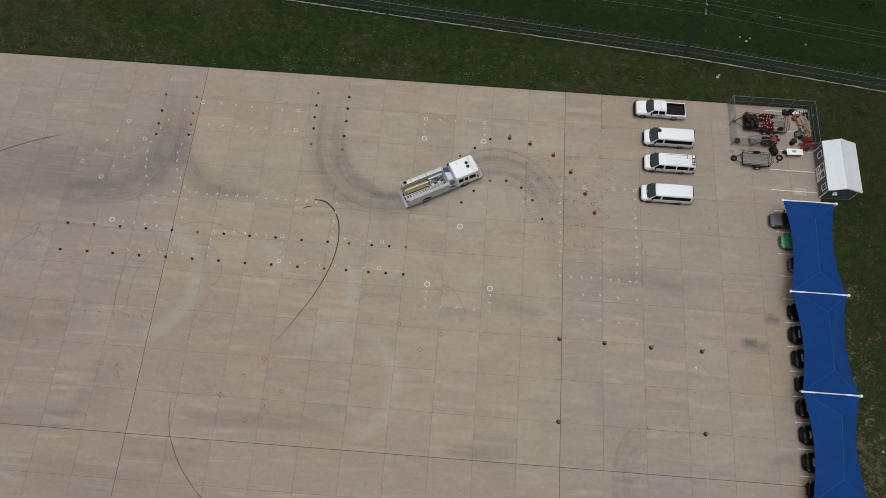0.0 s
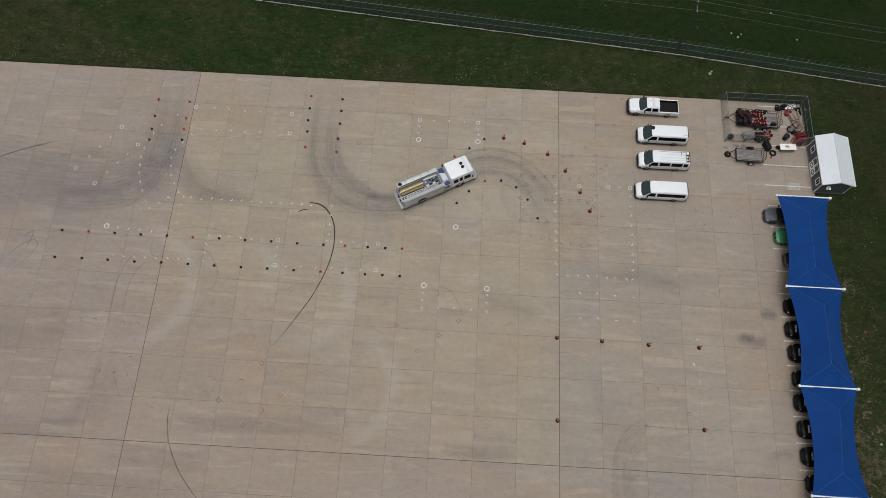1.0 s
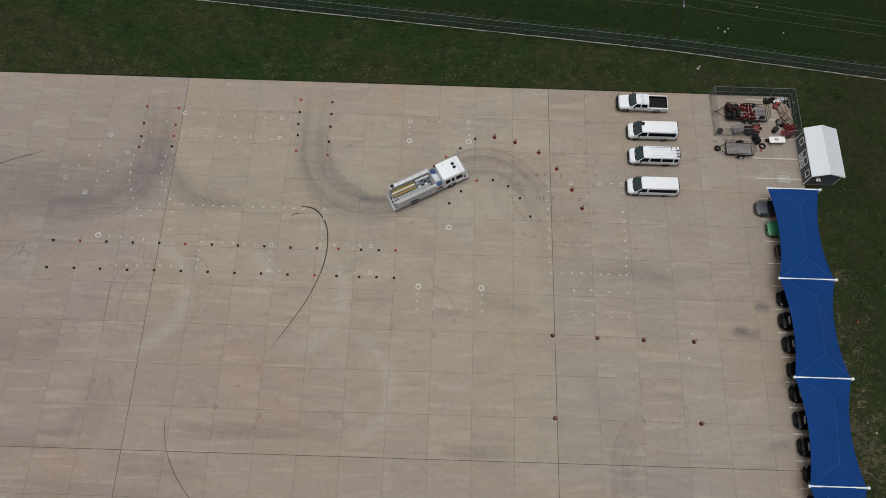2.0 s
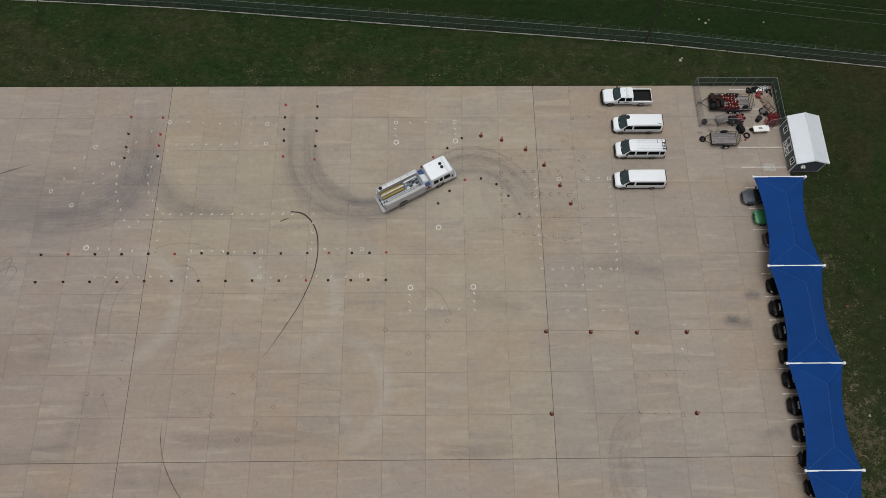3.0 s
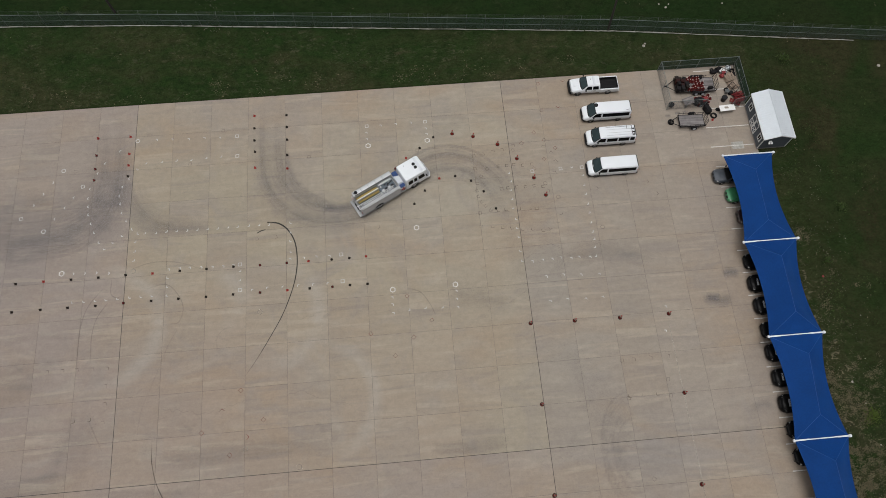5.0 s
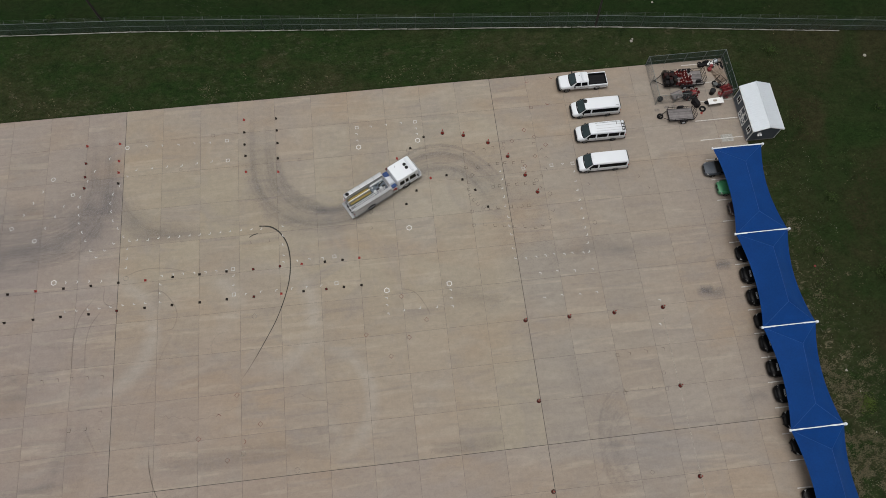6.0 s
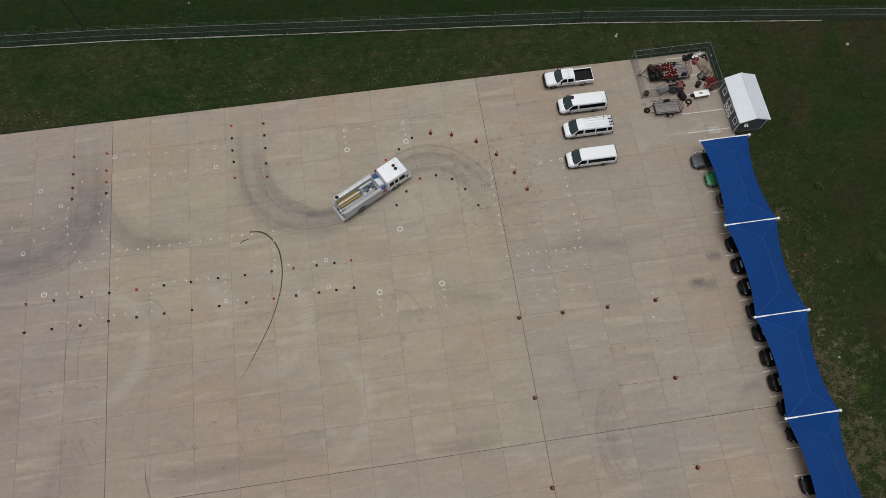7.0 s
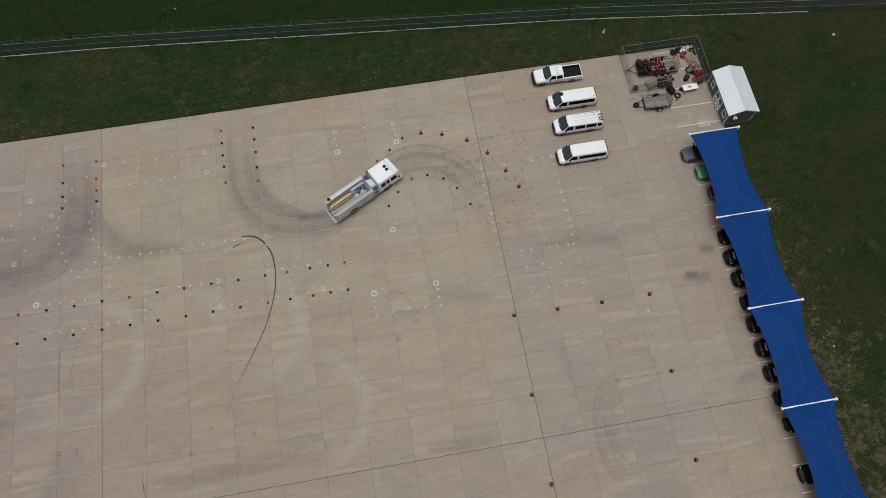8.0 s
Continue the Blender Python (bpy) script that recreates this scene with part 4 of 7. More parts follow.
ribbon("oil_stain", ((65.9, -30.6), (66.8, -30.8), (67.6, -30.7)), 1.0, HAZE, keep=1.0)
ribbon("oil_stain", ((68.4, -28.3), (69.2, -28.0), (70.4, -28.2)), 1.5, HAZE, keep=1.2)
ribbon("oil_stain", ((67.5, -44.0), (69, -43.2), (70.5, -43.4)), 1.2, HAZE, keep=0.7)
ribbon("oil_stain", ((49, -25.5), (55, -24.2), (61, -25.6)), 3.0, HAZE, keep=0.5)
for pts in (((4.9, -38.2), (7.0, -38.5), (9.4, -38.95), (12.0, -38.4), (14.2, -37.95)), ((17.5, -37.9), (20, -37.6), (22.5, -38.6), (26, -39.6)), ((19.5, -29.4), (22, -28.9), (25, -28.3))):
    fine = spline([(x, y, 0) for x, y in pts], 5)
    ribbon("crack", [(p.x + random.uniform(-0.15, 0.15), p.y + random.uniform(-0.16, 0.16)) for p in fine], 0.06, THIN, (0.5, 0.3))
for x, y in ((66.3, -6.9), (67.6, -6.6), (68.6, -6.55)):
    ribbon("oil_stain", ((x - 0.35, y), (x, y + 0.05), (x + 0.35, y)), 0.55, HAZE, (0.4, 0.4), keep=1.2)
part("concrete_patch", box(73.4, 74.9, -12.2, -11.2, -0.05, 0.0025), CURB, tyre_marks, "square repair patch of paler concrete")


# ---- vehicles ----
def body_ring(x, w, zb, belt, top, wt, crown=0.03):
    half = [(w * 0.9, zb), (w, zb + 0.16), (w, belt), (wt + 0.015, top - 0.07), (wt - 0.07, top)]
    return [(x, y, z) for y, z in half] + [(x, 0, top + crown)] + [(x, -y, z) for y, z in half[::-1]] + [(x, 0, zb)]


def add_wheel(parent, x, y, r, width=0.24, rim=ALLOY):
    s = 1 if y > 0 else -1
    wheel = part("wheel", rod((x, y - s * width * 0.5, r), (x, y - s * 0.02, r), r * 0.62, 14), PLASTIC, parent)
    bm = loft([[(x + rr * math.cos(2 * math.pi * k / 18), y + s * d, r + rr * math.sin(2 * math.pi * k / 18)) for k in range(18)] for rr, d in ((r * 0.6, -width), (r * 0.94, -width), (r, -width * 0.8), (r, -0.05), (r * 0.94, 0), (r * 0.62, 0), (r * 0.6, -0.03))], caps=False)
    part("tyre", bm, RUBBER, wheel)
    part("rim", loft([[(x + rr * math.cos(2 * math.pi * k / 14), y + s * d, r + rr * math.sin(2 * math.pi * k / 14)) for k in range(14)] for rr, d in ((r * 0.62, -0.05), (r * 0.58, -0.015), (r * 0.3, -0.04), (r * 0.12, -0.01))]), rim, wheel)
    return wheel


def arch(parent, x, y, r):
    """The dark lip of a wheel opening."""
    s = 1 if y > 0 else -1
    bm = bmesh.new()
    a, b = [], []
    for k in range(11):
        t = math.pi * k / 10
        a.append([bm.verts.new((x + rr * math.cos(t), y + s * d, r + rr * math.sin(t))) for rr, d in ((r * 1.03, 0.012), (r * 1.16, 0.012))])
        b.append([bm.verts.new((x + rr * math.cos(t), y - s * 0.05, r + rr * math.sin(t))) for rr in (r * 1.03, r * 1.16)])
    for k in range(10):
        bm.faces.new((a[k][0], a[k][1], a[k + 1][1], a[k + 1][0]))
        bm.faces.new((a[k][1], b[k][1], b[k + 1][1], a[k + 1][1]))
        bm.faces.new((a[k][0], a[k + 1][0], b[k + 1][0], b[k][0]))
    part("wheel_arch", bm, PLASTIC, parent)


def slab(corners, push, thick=0.02):
    """A pane through four or more corners, moved out along push and given thickness."""
    push = Vector(push)
    n = push.normalized()
    o = [Vector(c) + push for c in corners]
    return loft([[p - n * thick for p in o], o])


def side_pane(parent, name, s, pts, w, belt, top, wt, material=GLASS):
    """A pane on a body's side; pts are (x, z) pairs."""
    def yy(z):
        f = (z - belt) / (top - 0.07 - belt)
        return s * (w + (wt + 0.015 - w) * max(0, f))
    part(name, slab([(x, yy(z), z) for x, z in pts], (0, s * 0.014, 0.003)), material, parent)


def wiper(parent, x0, y0, z0, x1, y1, z1):
    part("wiper", rod((x0, y0, z0), (x1, y1, z1), 0.012, 5), PLASTIC, parent)


def mirror(parent, x, y, z):
    s = 1 if y > 0 else -1
    m = part("mirror", box(x - 0.06, x + 0.07, *sorted((y + s * 0.06, y + s * 0.28)), z, z + 0.26, 0.03), PLASTIC, parent)
    part("mirror_arm", rod((x, y - s * 0.05, z + 0.05), (x, y + s * 0.1, z + 0.08), 0.02, 6), PLASTIC, m)


def van(x, y, style, label):
    v = thing("van", x, y, 0, 180, label, "van", "white vans and truck parked in a row")
    w, belt, top, wt = 1.0, 1.15, 2.08, 0.80
    st = ((3.03, 0.70, 0.50, 0.74, 0.90, 0.62), (2.98, 0.86, 0.44, 0.82, 1.02, 0.78), (2.84, 0.95, 0.40, 0.90, 1.10, 0.87), (2.55, 1.0, 0.38, 0.99, 1.18, 0.92), (2.3, 1.0, 0.38, 1.08, 1.24, 0.92),
          (1.5, w, 0.38, belt, 2.0, wt), (1.15, w, 0.38, belt, top, wt), (-1.0, w, 0.38, belt, top + 0.02, wt), (-2.75, w, 0.38, belt, top, wt), (-2.95, 0.99, 0.4, belt, 2.0, 0.78), (-3.03, 0.95, 0.5, 1.1, 1.86, 0.74))
    part("body", loft([body_ring(*s) for s in st]), PAINT_WHITE, v)
    part("windscreen", slab([(2.22, 0.89, 1.27), (2.33, 0.4, 1.28), (2.33, -0.4, 1.28), (2.22, -0.89, 1.27), (1.52, -0.74, 1.97), (1.56, -0.4, 2.01), (1.56, 0.4, 2.01), (1.52, 0.74, 1.97)], (0.03, 0, 0.035)), WINDSCREEN, v)
    wiper(v, 2.32, 0.6, 1.34, 2.05, -0.05, 1.58)
    wiper(v, 2.32, -0.1, 1.34, 2.05, -0.7, 1.56)
    for s in (1, -1):
        side_pane(v, "door_window", s, ((1.95, 1.28), (0.85, 1.25), (0.85, 1.86), (1.5, 1.88)), w, belt, top, wt)
        runs = ((0.65, -2.75),) if style != "windows" else ((0.65, -0.65), (-0.8, -2.15), (-2.28, -2.82))
        for a, b in runs:
            side_pane(v, "side_window", s, ((a, 1.28), (b, 1.28), (b, 1.84), (a, 1.84)), w, belt, top, wt)
        part("door_seam", box(0.74, 0.755, *sorted((s * 0.99, s * 1.004)), 0.5, 1.2), PLASTIC, v)
        part("a_pillar", tube([(2.28, s * 0.93, 1.25), (1.9, s * 0.86, 1.66), (1.5, s * 0.77, 2.03)], 0.03, 5), PLASTIC, v)
        part("hood_seam", tube([(2.9, s * 0.62, 1.045), (2.55, s * 0.72, 1.175), (2.3, s * 0.78, 1.235)], 0.008, 4), BIN_GREY, v)
        part("sill_trim", box(-1.5, 1.6, *sorted((s * 0.985, s * 1.02)), 0.36, 0.5, 0.02), PLASTIC, v)
        for ax in (2.0, -1.55):
            arch(v, ax, s * 1.0, 0.37)
            add_wheel(v, ax, s * 1.0, 0.37)
        mirror(v, 1.78, s * 0.90, 1.16)
        part("headlight", box(2.86, 3.0, *sorted((s * 0.6, s * 0.86)), 0.74, 0.9, 0.03), LAMP_CLEAR, v)
        part("tail_light", box(-3.05, -2.98, *sorted((s * 0.8, s * 0.94)), 0.9, 1.4, 0.02), LAMP_RED, v)
    part("front_bumper", loft([[(a, -0.98, z), (b, -0.7, z), (b, 0.7, z), (a, 0.98, z), (a - 0.25, 0.98, z), (a - 0.25, -0.98, z)] for a, b, z in ((2.9, 3.12, 0.4), (2.96, 3.17, 0.5), (2.96, 3.17, 0.62), (2.9, 3.1, 0.68))]), PLASTIC, v)
    part("grille", box(2.92, 3.06, -0.58, 0.58, 0.68, 0.9, 0.02), PLASTIC, v)
    part("cowl", slab([(2.36, 0.86, 1.21), (2.46, 0.4, 1.22), (2.46, -0.4, 1.22), (2.36, -0.86, 1.21), (2.26, -0.88, 1.245), (2.26, 0.88, 1.245)], (0, 0, 0.03)), PLASTIC, v)
    for k in range(5):
        part("roof_rib", box(-2.7, 1.0, -0.6 + 0.3 * k, -0.57 + 0.3 * k, 2.07, 2.118 - 0.012 * abs(k - 2), 0.004), PAINT_WHITE, v)
    part("rear_bumper", box(-3.18, -2.95, -0.98, 0.98, 0.42, 0.62, 0.04), PLASTIC, v)
    part("rear_window", box(-3.045, -2.98, -0.62, 0.62, 1.25, 1.8, 0.02), GLASS, v)
    # black strip standing in for the shadow along the rear roof edge
    part("rear_edge_shadow", slab([(-2.9, 0.74, 2.085), (-2.9, -0.74, 2.085), (-3.0, -0.76, 1.98), (-3.0, 0.76, 1.98)], (-0.01, 0, 0.012)), PLASTIC, v)
    if style == "windows":
        for yy in (0.55, 0.2, -0.25, -0.6):
            part("roof_rail", tube([(0.7, yy, 2.11), (0.68, yy, 2.17), (-2.6, yy, 2.17), (-2.62, yy, 2.11)], 0.018), LADDER if yy > -0.3 else GALV, v)
        for xx, y0, y1 in ((-1.9, -0.7, -0.2), (-2.5, -0.72, 0.72), (-2.75, -0.3, 0.72)):
            part("roof_crossbar", tube([(xx, y0, 2.08), (xx, y0 + 0.02, 2.21), (xx, y1 - 0.02, 2.21), (xx, y1, 2.08)], 0.024), MAROON, v)
        for yy in (0.62, 0.25, -0.22):
            part("rack_clamp", box(-2.82, -2.5, yy - 0.05, yy + 0.05, 2.12, 2.24, 0.02), PLASTIC, v)
    if style == "vent":
        part("roof_vent", lathe(((0.27, 0), (0.28, 0.05), (0.2, 0.09), (0.0, 0.1)), at=(1.4, -0.36, 2.03)), PLASTIC, v)
        part("antenna", rod((-2.3, 0.62, 2.1), (-2.75, 0.6, 2.2), 0.02, 5), PLASTIC, v)
    v.scale = (0.975, 0.97, 0.93)
    return v


van(58.25, -6.12, "vent", "white passenger van with a black roof vent")
van(58.2, -9.62, "windows", "white window van with a dark roof rack")
van(57.7, -13.72, "plain", "white passenger van with one long dark side window")


def pickup(x, y):
    p = thing("pickup_truck", x, y, 0, 180, "white crew pickup truck with an empty black bed", "pickup truck", "white vans and truck parked in a row")
    w, belt, top, wt = 1.0, 1.18, 1.92, 0.74
    st = ((3.12, 0.8, 0.55, 0.85, 1.02, 0.7), (3.05, 0.93, 0.5, 0.95, 1.13, 0.86), (2.5, 1.0, 0.45, 1.05, 1.22, 0.92), (1.75, 1.0, 0.45, 1.15, 1.3, 0.92), (1.0, w, 0.45, belt, 1.86, wt), (0.55, w, 0.45, belt, top, wt), (-0.35, w, 0.45, belt, top, wt), (-0.62, w, 0.45, belt, 1.84, wt), (-0.72, w, 0.45, 1.12, 1.2, 0.95))
    part("cab", loft([body_ring(*s) for s in st]), PAINT_WHITE, p)
    part("windscreen", slab([(1.69, 0.88, 1.33), (1.76, 0.4, 1.35), (1.76, -0.4, 1.35), (1.69, -0.88, 1.33), (1.02, -0.7, 1.84), (1.02, 0.7, 1.84)], (0.03, 0, 0.035)), WINDSCREEN, p)
    part("rear_window", slab([(-0.61, 0.6, 1.78), (-0.61, -0.6, 1.78), (-0.7, -0.66, 1.32), (-0.7, 0.66, 1.32)], (-0.02, 0, 0.008)), GLASS, p)
    wiper(p, 1.78, 0.5, 1.4, 1.52, -0.1, 1.58)
    bed = part("bed", box(-3.2, -0.75, -1.0, 1.0, 0.48, 0.78, 0.03), PAINT_WHITE, p)
    for s in (1, -1):
        part("bed_side", box(-3.2, -0.75, *sorted((s * 0.84, s * 1.0)), 0.7, 1.18, 0.035), PAINT_WHITE, bed)
        part("bed_liner", box(-3.12, -0.82, *sorted((s * 0.80, s * 0.86)), 0.79, 1.19, 0.01), BEDLINER, bed)
        side_pane(p, "door_window", s, ((1.34, 1.3), (0.42, 1.27), (0.42, 1.74), (0.95, 1.76)), w, belt, top, wt)
        side_pane(p, "side_window", s, ((0.3, 1.27), (-0.5, 1.27), (-0.42, 1.74), (0.3, 1.74)), w, belt, top, wt)
        for ax in (2.15, -1.9):
            arch(p, ax, s * 1.0, 0.4)
            add_wheel(p, ax, s * 1.0, 0.4)
        mirror(p, 1.25, s * 0.99, 1.25)
        part("headlight", box(2.96, 3.1, *sorted((s * 0.62, s * 0.88)), 0.86, 1.02, 0.03), LAMP_CLEAR, p)
        part("side_lettering", box(-0.2, 0.5, *sorted((s * 0.99, s * 1.006)), 0.98, 1.06), PLASTIC, p, "dark bar of lettering")
    part("bed_floor", box(-3.15, -0.8, -0.84, 0.84, 0.77, 0.80), BEDLINER, bed)
    part("tailgate", box(-3.26, -3.18, -0.98, 0.98, 0.62, 1.17, 0.03), PAINT_WHITE, bed)
    part("headboard_liner", box(-0.84, -0.78, -0.86, 0.86, 0.79, 1.19, 0.01), BEDLINER, bed)
    part("tailgate_liner", box(-3.18, -3.13, -0.86, 0.86, 0.79, 1.19, 0.01), BEDLINER, bed)
    part("front_bumper", box(3.0, 3.25, -0.98, 0.98, 0.48, 0.72, 0.05), PLASTIC, p)
    part("rear_bumper", box(-3.42, -3.25, -0.95, 0.95, 0.5, 0.66, 0.03), CHROME, p)
    guard = part("grille_guard", box(3.26, 3.38, -0.75, 0.75, 0.55, 0.95, 0.03), PLASTIC, p)
    for yy in (-0.6, 0.6):
        part("guard_upright", rod((3.3, yy, 0.5), (3.24, yy, 1.15), 0.04), PLASTIC, guard)
    part("guard_bar", rod((3.25, -0.9, 1.12), (3.25, 0.9, 1.12), 0.04), PLASTIC, guard)
    for s in (1, -1):
        part("guard_wing", tube([(3.3, s * 0.7, 1.05), (3.22, s * 0.95, 1.0), (2.95, s * 1.04, 0.96), (2.95, s * 1.04, 0.62), (3.28, s * 0.8, 0.58)], 0.045, 6), PLASTIC, guard)
        part("fender_flare", tube([(2.62, s * 1.0, 0.5), (2.5, s * 1.0, 0.78), (2.15, s * 1.0, 0.9), (1.8, s * 1.0, 0.78), (1.7, s * 1.0, 0.5)], 0.03, 5), PLASTIC, p)
        part("a_pillar", tube([(1.72, s * 0.9, 1.33), (1.35, s * 0.82, 1.62), (1.0, s * 0.73, 1.87)], 0.03, 5), PLASTIC, p)
    part("hood_scoop", box(2.0, 2.75, -0.32, 0.32, 1.2, 1.285, 0.03), PAINT_WHITE, p)
    part("cowl", slab([(1.8, 0.84, 1.3), (1.9, 0.4, 1.31), (1.9, -0.4, 1.31), (1.8, -0.84, 1.3), (1.72, -0.88, 1.325), (1.72, 0.88, 1.325)], (0, 0, 0.03)), PLASTIC, p)
    for yy in (-0.4, 0.0, 0.4):
        part("bed_rib", box(-3.1, -0.85, yy - 0.12, yy + 0.12, 0.80, 0.82, 0.005), BEDLINER, bed)
    part("lightbar", box(0.02, 0.3, -0.62, 0.62, 1.97, 2.1, 0.05), WHITE_STEEL, p, "white roof light bar")
    part("antenna", lathe(((0.05, 0), (0.05, 0.05), (0.0, 0.07)), 8, at=(0.55, -0.2, 1.94)), PLASTIC, p)
    p.scale = (0.955, 0.97, 0.95)


pickup(57.35, -2.12)


def car(x, y, style, paint, label, category="car", rz=180.0):
    """A parked car, nose along local +x, its nose tip 2.5 m ahead of its middle."""
    c = thing("car" if category == "car" else "police_car", x, y, 0, rz, label, category, "cars parked under the shade")
    if style == "suv":
        w, belt, top, wt = 0.97, 1.05, 1.70, 0.70
        st = ((2.48, 0.45, 0.45, 0.62, 0.78, 0.36), (2.42, 0.68, 0.36, 0.68, 0.90, 0.60), (2.25, 0.86, 0.30, 0.76, 1.00, 0.78), (1.9, 0.95, 0.28, 0.85, 1.06, 0.86), (1.15, w, 0.28, 0.95, 1.13, 0.86), (0.38, w, 0.28, belt, 1.62, wt), (0.0, w, 0.28, belt, top, wt), (-1.7, w, 0.28, belt, top, wt - 0.02), (-2.25, 0.96, 0.3, belt, 1.55, wt - 0.05), (-2.48, 0.88, 0.42, 0.95, 1.1, 0.8))
        wx, wz0, wz1, ww = (1.1, 0.42), 1.16, 1.62, (0.83, 0.66)
    else:
        w, belt, top, wt = 0.93, 0.88, 1.43, 0.62
        st = ((2.48, 0.42, 0.38, 0.5, 0.62, 0.34), (2.42, 0.66, 0.30, 0.54, 0.71, 0.58), (2.25, 0.82, 0.27, 0.60, 0.78, 0.74), (1.9, 0.9, 0.25, 0.68, 0.85, 0.80), (1.05, w, 0.25, 0.78, 0.97, 0.82), (0.3, w, 0.25, belt, 1.36, wt), (0.0, w, 0.25, belt, top, wt), (-0.9, w, 0.25, belt, 1.42, wt), (-1.7, w, 0.25, 0.86, 1.06, 0.78), (-2.3, 0.9, 0.27, 0.82, 1.02, 0.78), (-2.48, 0.76, 0.4, 0.7, 0.9, 0.66))
        wx, wz0, wz1, ww = (1.0, 0.34), 1.0, 1.36, (0.8, 0.58)
    part("body", loft([body_ring(*s, 0.035) for s in st]), paint, c)
    part("windscreen", slab([(wx[0], ww[0], wz0), (wx[0] + 0.06, 0.35, wz0 + 0.02), (wx[0] + 0.06, -0.35, wz0 + 0.02), (wx[0], -ww[0], wz0), (wx[1], -ww[1], wz1), (wx[1] + 0.03, 0, wz1 + 0.03), (wx[1], ww[1], wz1)], (0.03, 0, 0.035)), GLASS, c)
    part("hood_line", tube([(2.2, -0.5, st[2][4] + 0.03), (1.5, -0.62, st[3][4] + 0.06), (1.08, -0.66, st[4][4] + 0.03)], 0.008, 4), PLASTIC, c)
    part("grille", slab([(2.485, 0.34, st[1][4] - 0.14), (2.485, -0.34, st[1][4] - 0.14), (2.42, -0.44, st[1][4] - 0.06), (2.39, -0.40, st[1][4] + 0.02), (2.39, 0.40, st[1][4] + 0.02), (2.42, 0.44, st[1][4] - 0.06)], (0.03, 0, 0.025)), PLASTIC, c)
    part("cowl", slab([(wx[0] + 0.13, 0.8, wz0 - 0.02), (wx[0] + 0.18, 0.3, wz0 - 0.01), (wx[0] + 0.18, -0.3, wz0 - 0.01), (wx[0] + 0.13, -0.8, wz0 - 0.02), (wx[0] + 0.02, -0.8, wz0 + 0.01), (wx[0] + 0.02, 0.8, wz0 + 0.01)], (0.0, 0, 0.03)), PLASTIC, c)
    part("hood_line", tube([(2.2, 0.5, st[2][4] + 0.03), (1.5, 0.62, st[3][4] + 0.06), (1.08, 0.66, st[4][4] + 0.03)], 0.008, 4), PLASTIC, c)
    part("bumper_intake", box(2.3, 2.47, -0.5, 0.5, 0.36, 0.43, 0.02), PLASTIC, c)
    for s in (1, -1):
        part("headlight", slab([(2.36, s * 0.56, st[1][4] - 0.05), (2.2, s * 0.80, st[2][4] - 0.08), (2.02, s * 0.86, st[3][4] - 0.08), (2.22, s * 0.6, st[2][4] + 0.0)], (0.02, s * 0.01, 0.025)), LAMP_CLEAR, c)
        side_pane(c, "side_window", s, ((wx[0] - 0.25, belt + 0.06), (-1.2, belt + 0.06), (-0.9, top - 0.14), (wx[1] - 0.12, top - 0.14)), w, belt, top, wt)
        r = 0.37 if style == "suv" else 0.33
        for ax in (1.5, -1.45):
            arch(c, ax, s * w, r)
            add_wheel(c, ax, s * w, r, 0.22, PLASTIC if paint == PAINT_BLACK else ALLOY)
        mirror(c, wx[0] - 0.2, s * w * 0.93, belt)
        part("tail_light", box(-2.5, -2.38, *sorted((s * 0.5, s * 0.75)), 0.75, 0.9, 0.02), LAMP_RED, c)
    part("rear_window", slab([(-1.0, 0.55, top - 0.05), (-1.0, -0.55, top - 0.05), (-1.6, -0.7, top - 0.32), (-1.6, 0.7, top - 0.32)], (-0.02, 0, 0.03)) if style != "suv" else slab([(-1.85, 0.6, 1.62), (-1.85, -0.6, 1.62), (-2.3, -0.68, 1.35), (-2.3, 0.68, 1.35)], (-0.03, 0, 0.03)), GLASS, c)
    return c


text_meshes = {}


def lettering(parent, words, size, m, material):
    if words not in text_meshes:
        cu = bpy.data.curves.new("lettering", "FONT")
        cu.body, cu.size, cu.align_x, cu.align_y, cu.extrude = words, size, "CENTER", "CENTER", 0.004
        cu.offset = 0.014
        tmp = new("lettering", cu)
        bpy.context.view_layer.update()
        text_meshes[words] = bpy.data.meshes.new_from_object(tmp.evaluated_get(bpy.context.evaluated_depsgraph_get()))
        text_meshes[words].materials.append(material)
        bpy.data.objects.remove(tmp)
    ob = new("lettering", text_meshes[words])
    ob.parent = parent
    ob.matrix_local = m
    return tagged(ob, "white block letters")


def push_bar(c):
    bar = part("push_bar", box(2.5, 2.58, -0.5, 0.5, 0.55, 0.63, 0.02), PLASTIC, c)
    for yy in (-0.4, 0.4):
        part("push_bar_upright", box(2.52, 2.64, yy - 0.06, yy + 0.06, 0.38, 0.98, 0.03), PLASTIC, bar)
    part("push_bar_top", rod((2.57, -0.44, 0.93), (2.57, 0.44, 0.93), 0.035), PLASTIC, bar)


car(72.3, -15.98, "sedan", PAINT_GREY, "grey sedan parked under the blue shade")
car(73.3, -18.6, "sedan", PAINT_GREEN, "bright green sedan parked under the blue shade")
car(73.95, -21.45, "sedan", PAINT_MAROON, "very dark maroon sedan parked under the shade")
car(73.3, -54.0, "sedan", PAINT_BLACK, "black sedan with clear headlights under the shade")
for y, x in ((-27.1, 73.4), (-35.25, 73.4)):
    car(x, y, "sedan", PAINT_BLACK, "plain black patrol sedan parked under the shade", "police car")
patrol = car(73.25, -29.76, "suv", PAINT_BLACK, "black police utility car with white hood lettering", "police car")
lettering(patrol, "POLICE", 0.235, pose(1.62, 0, 1.145, 0, 4, 90), WHITE_STEEL)
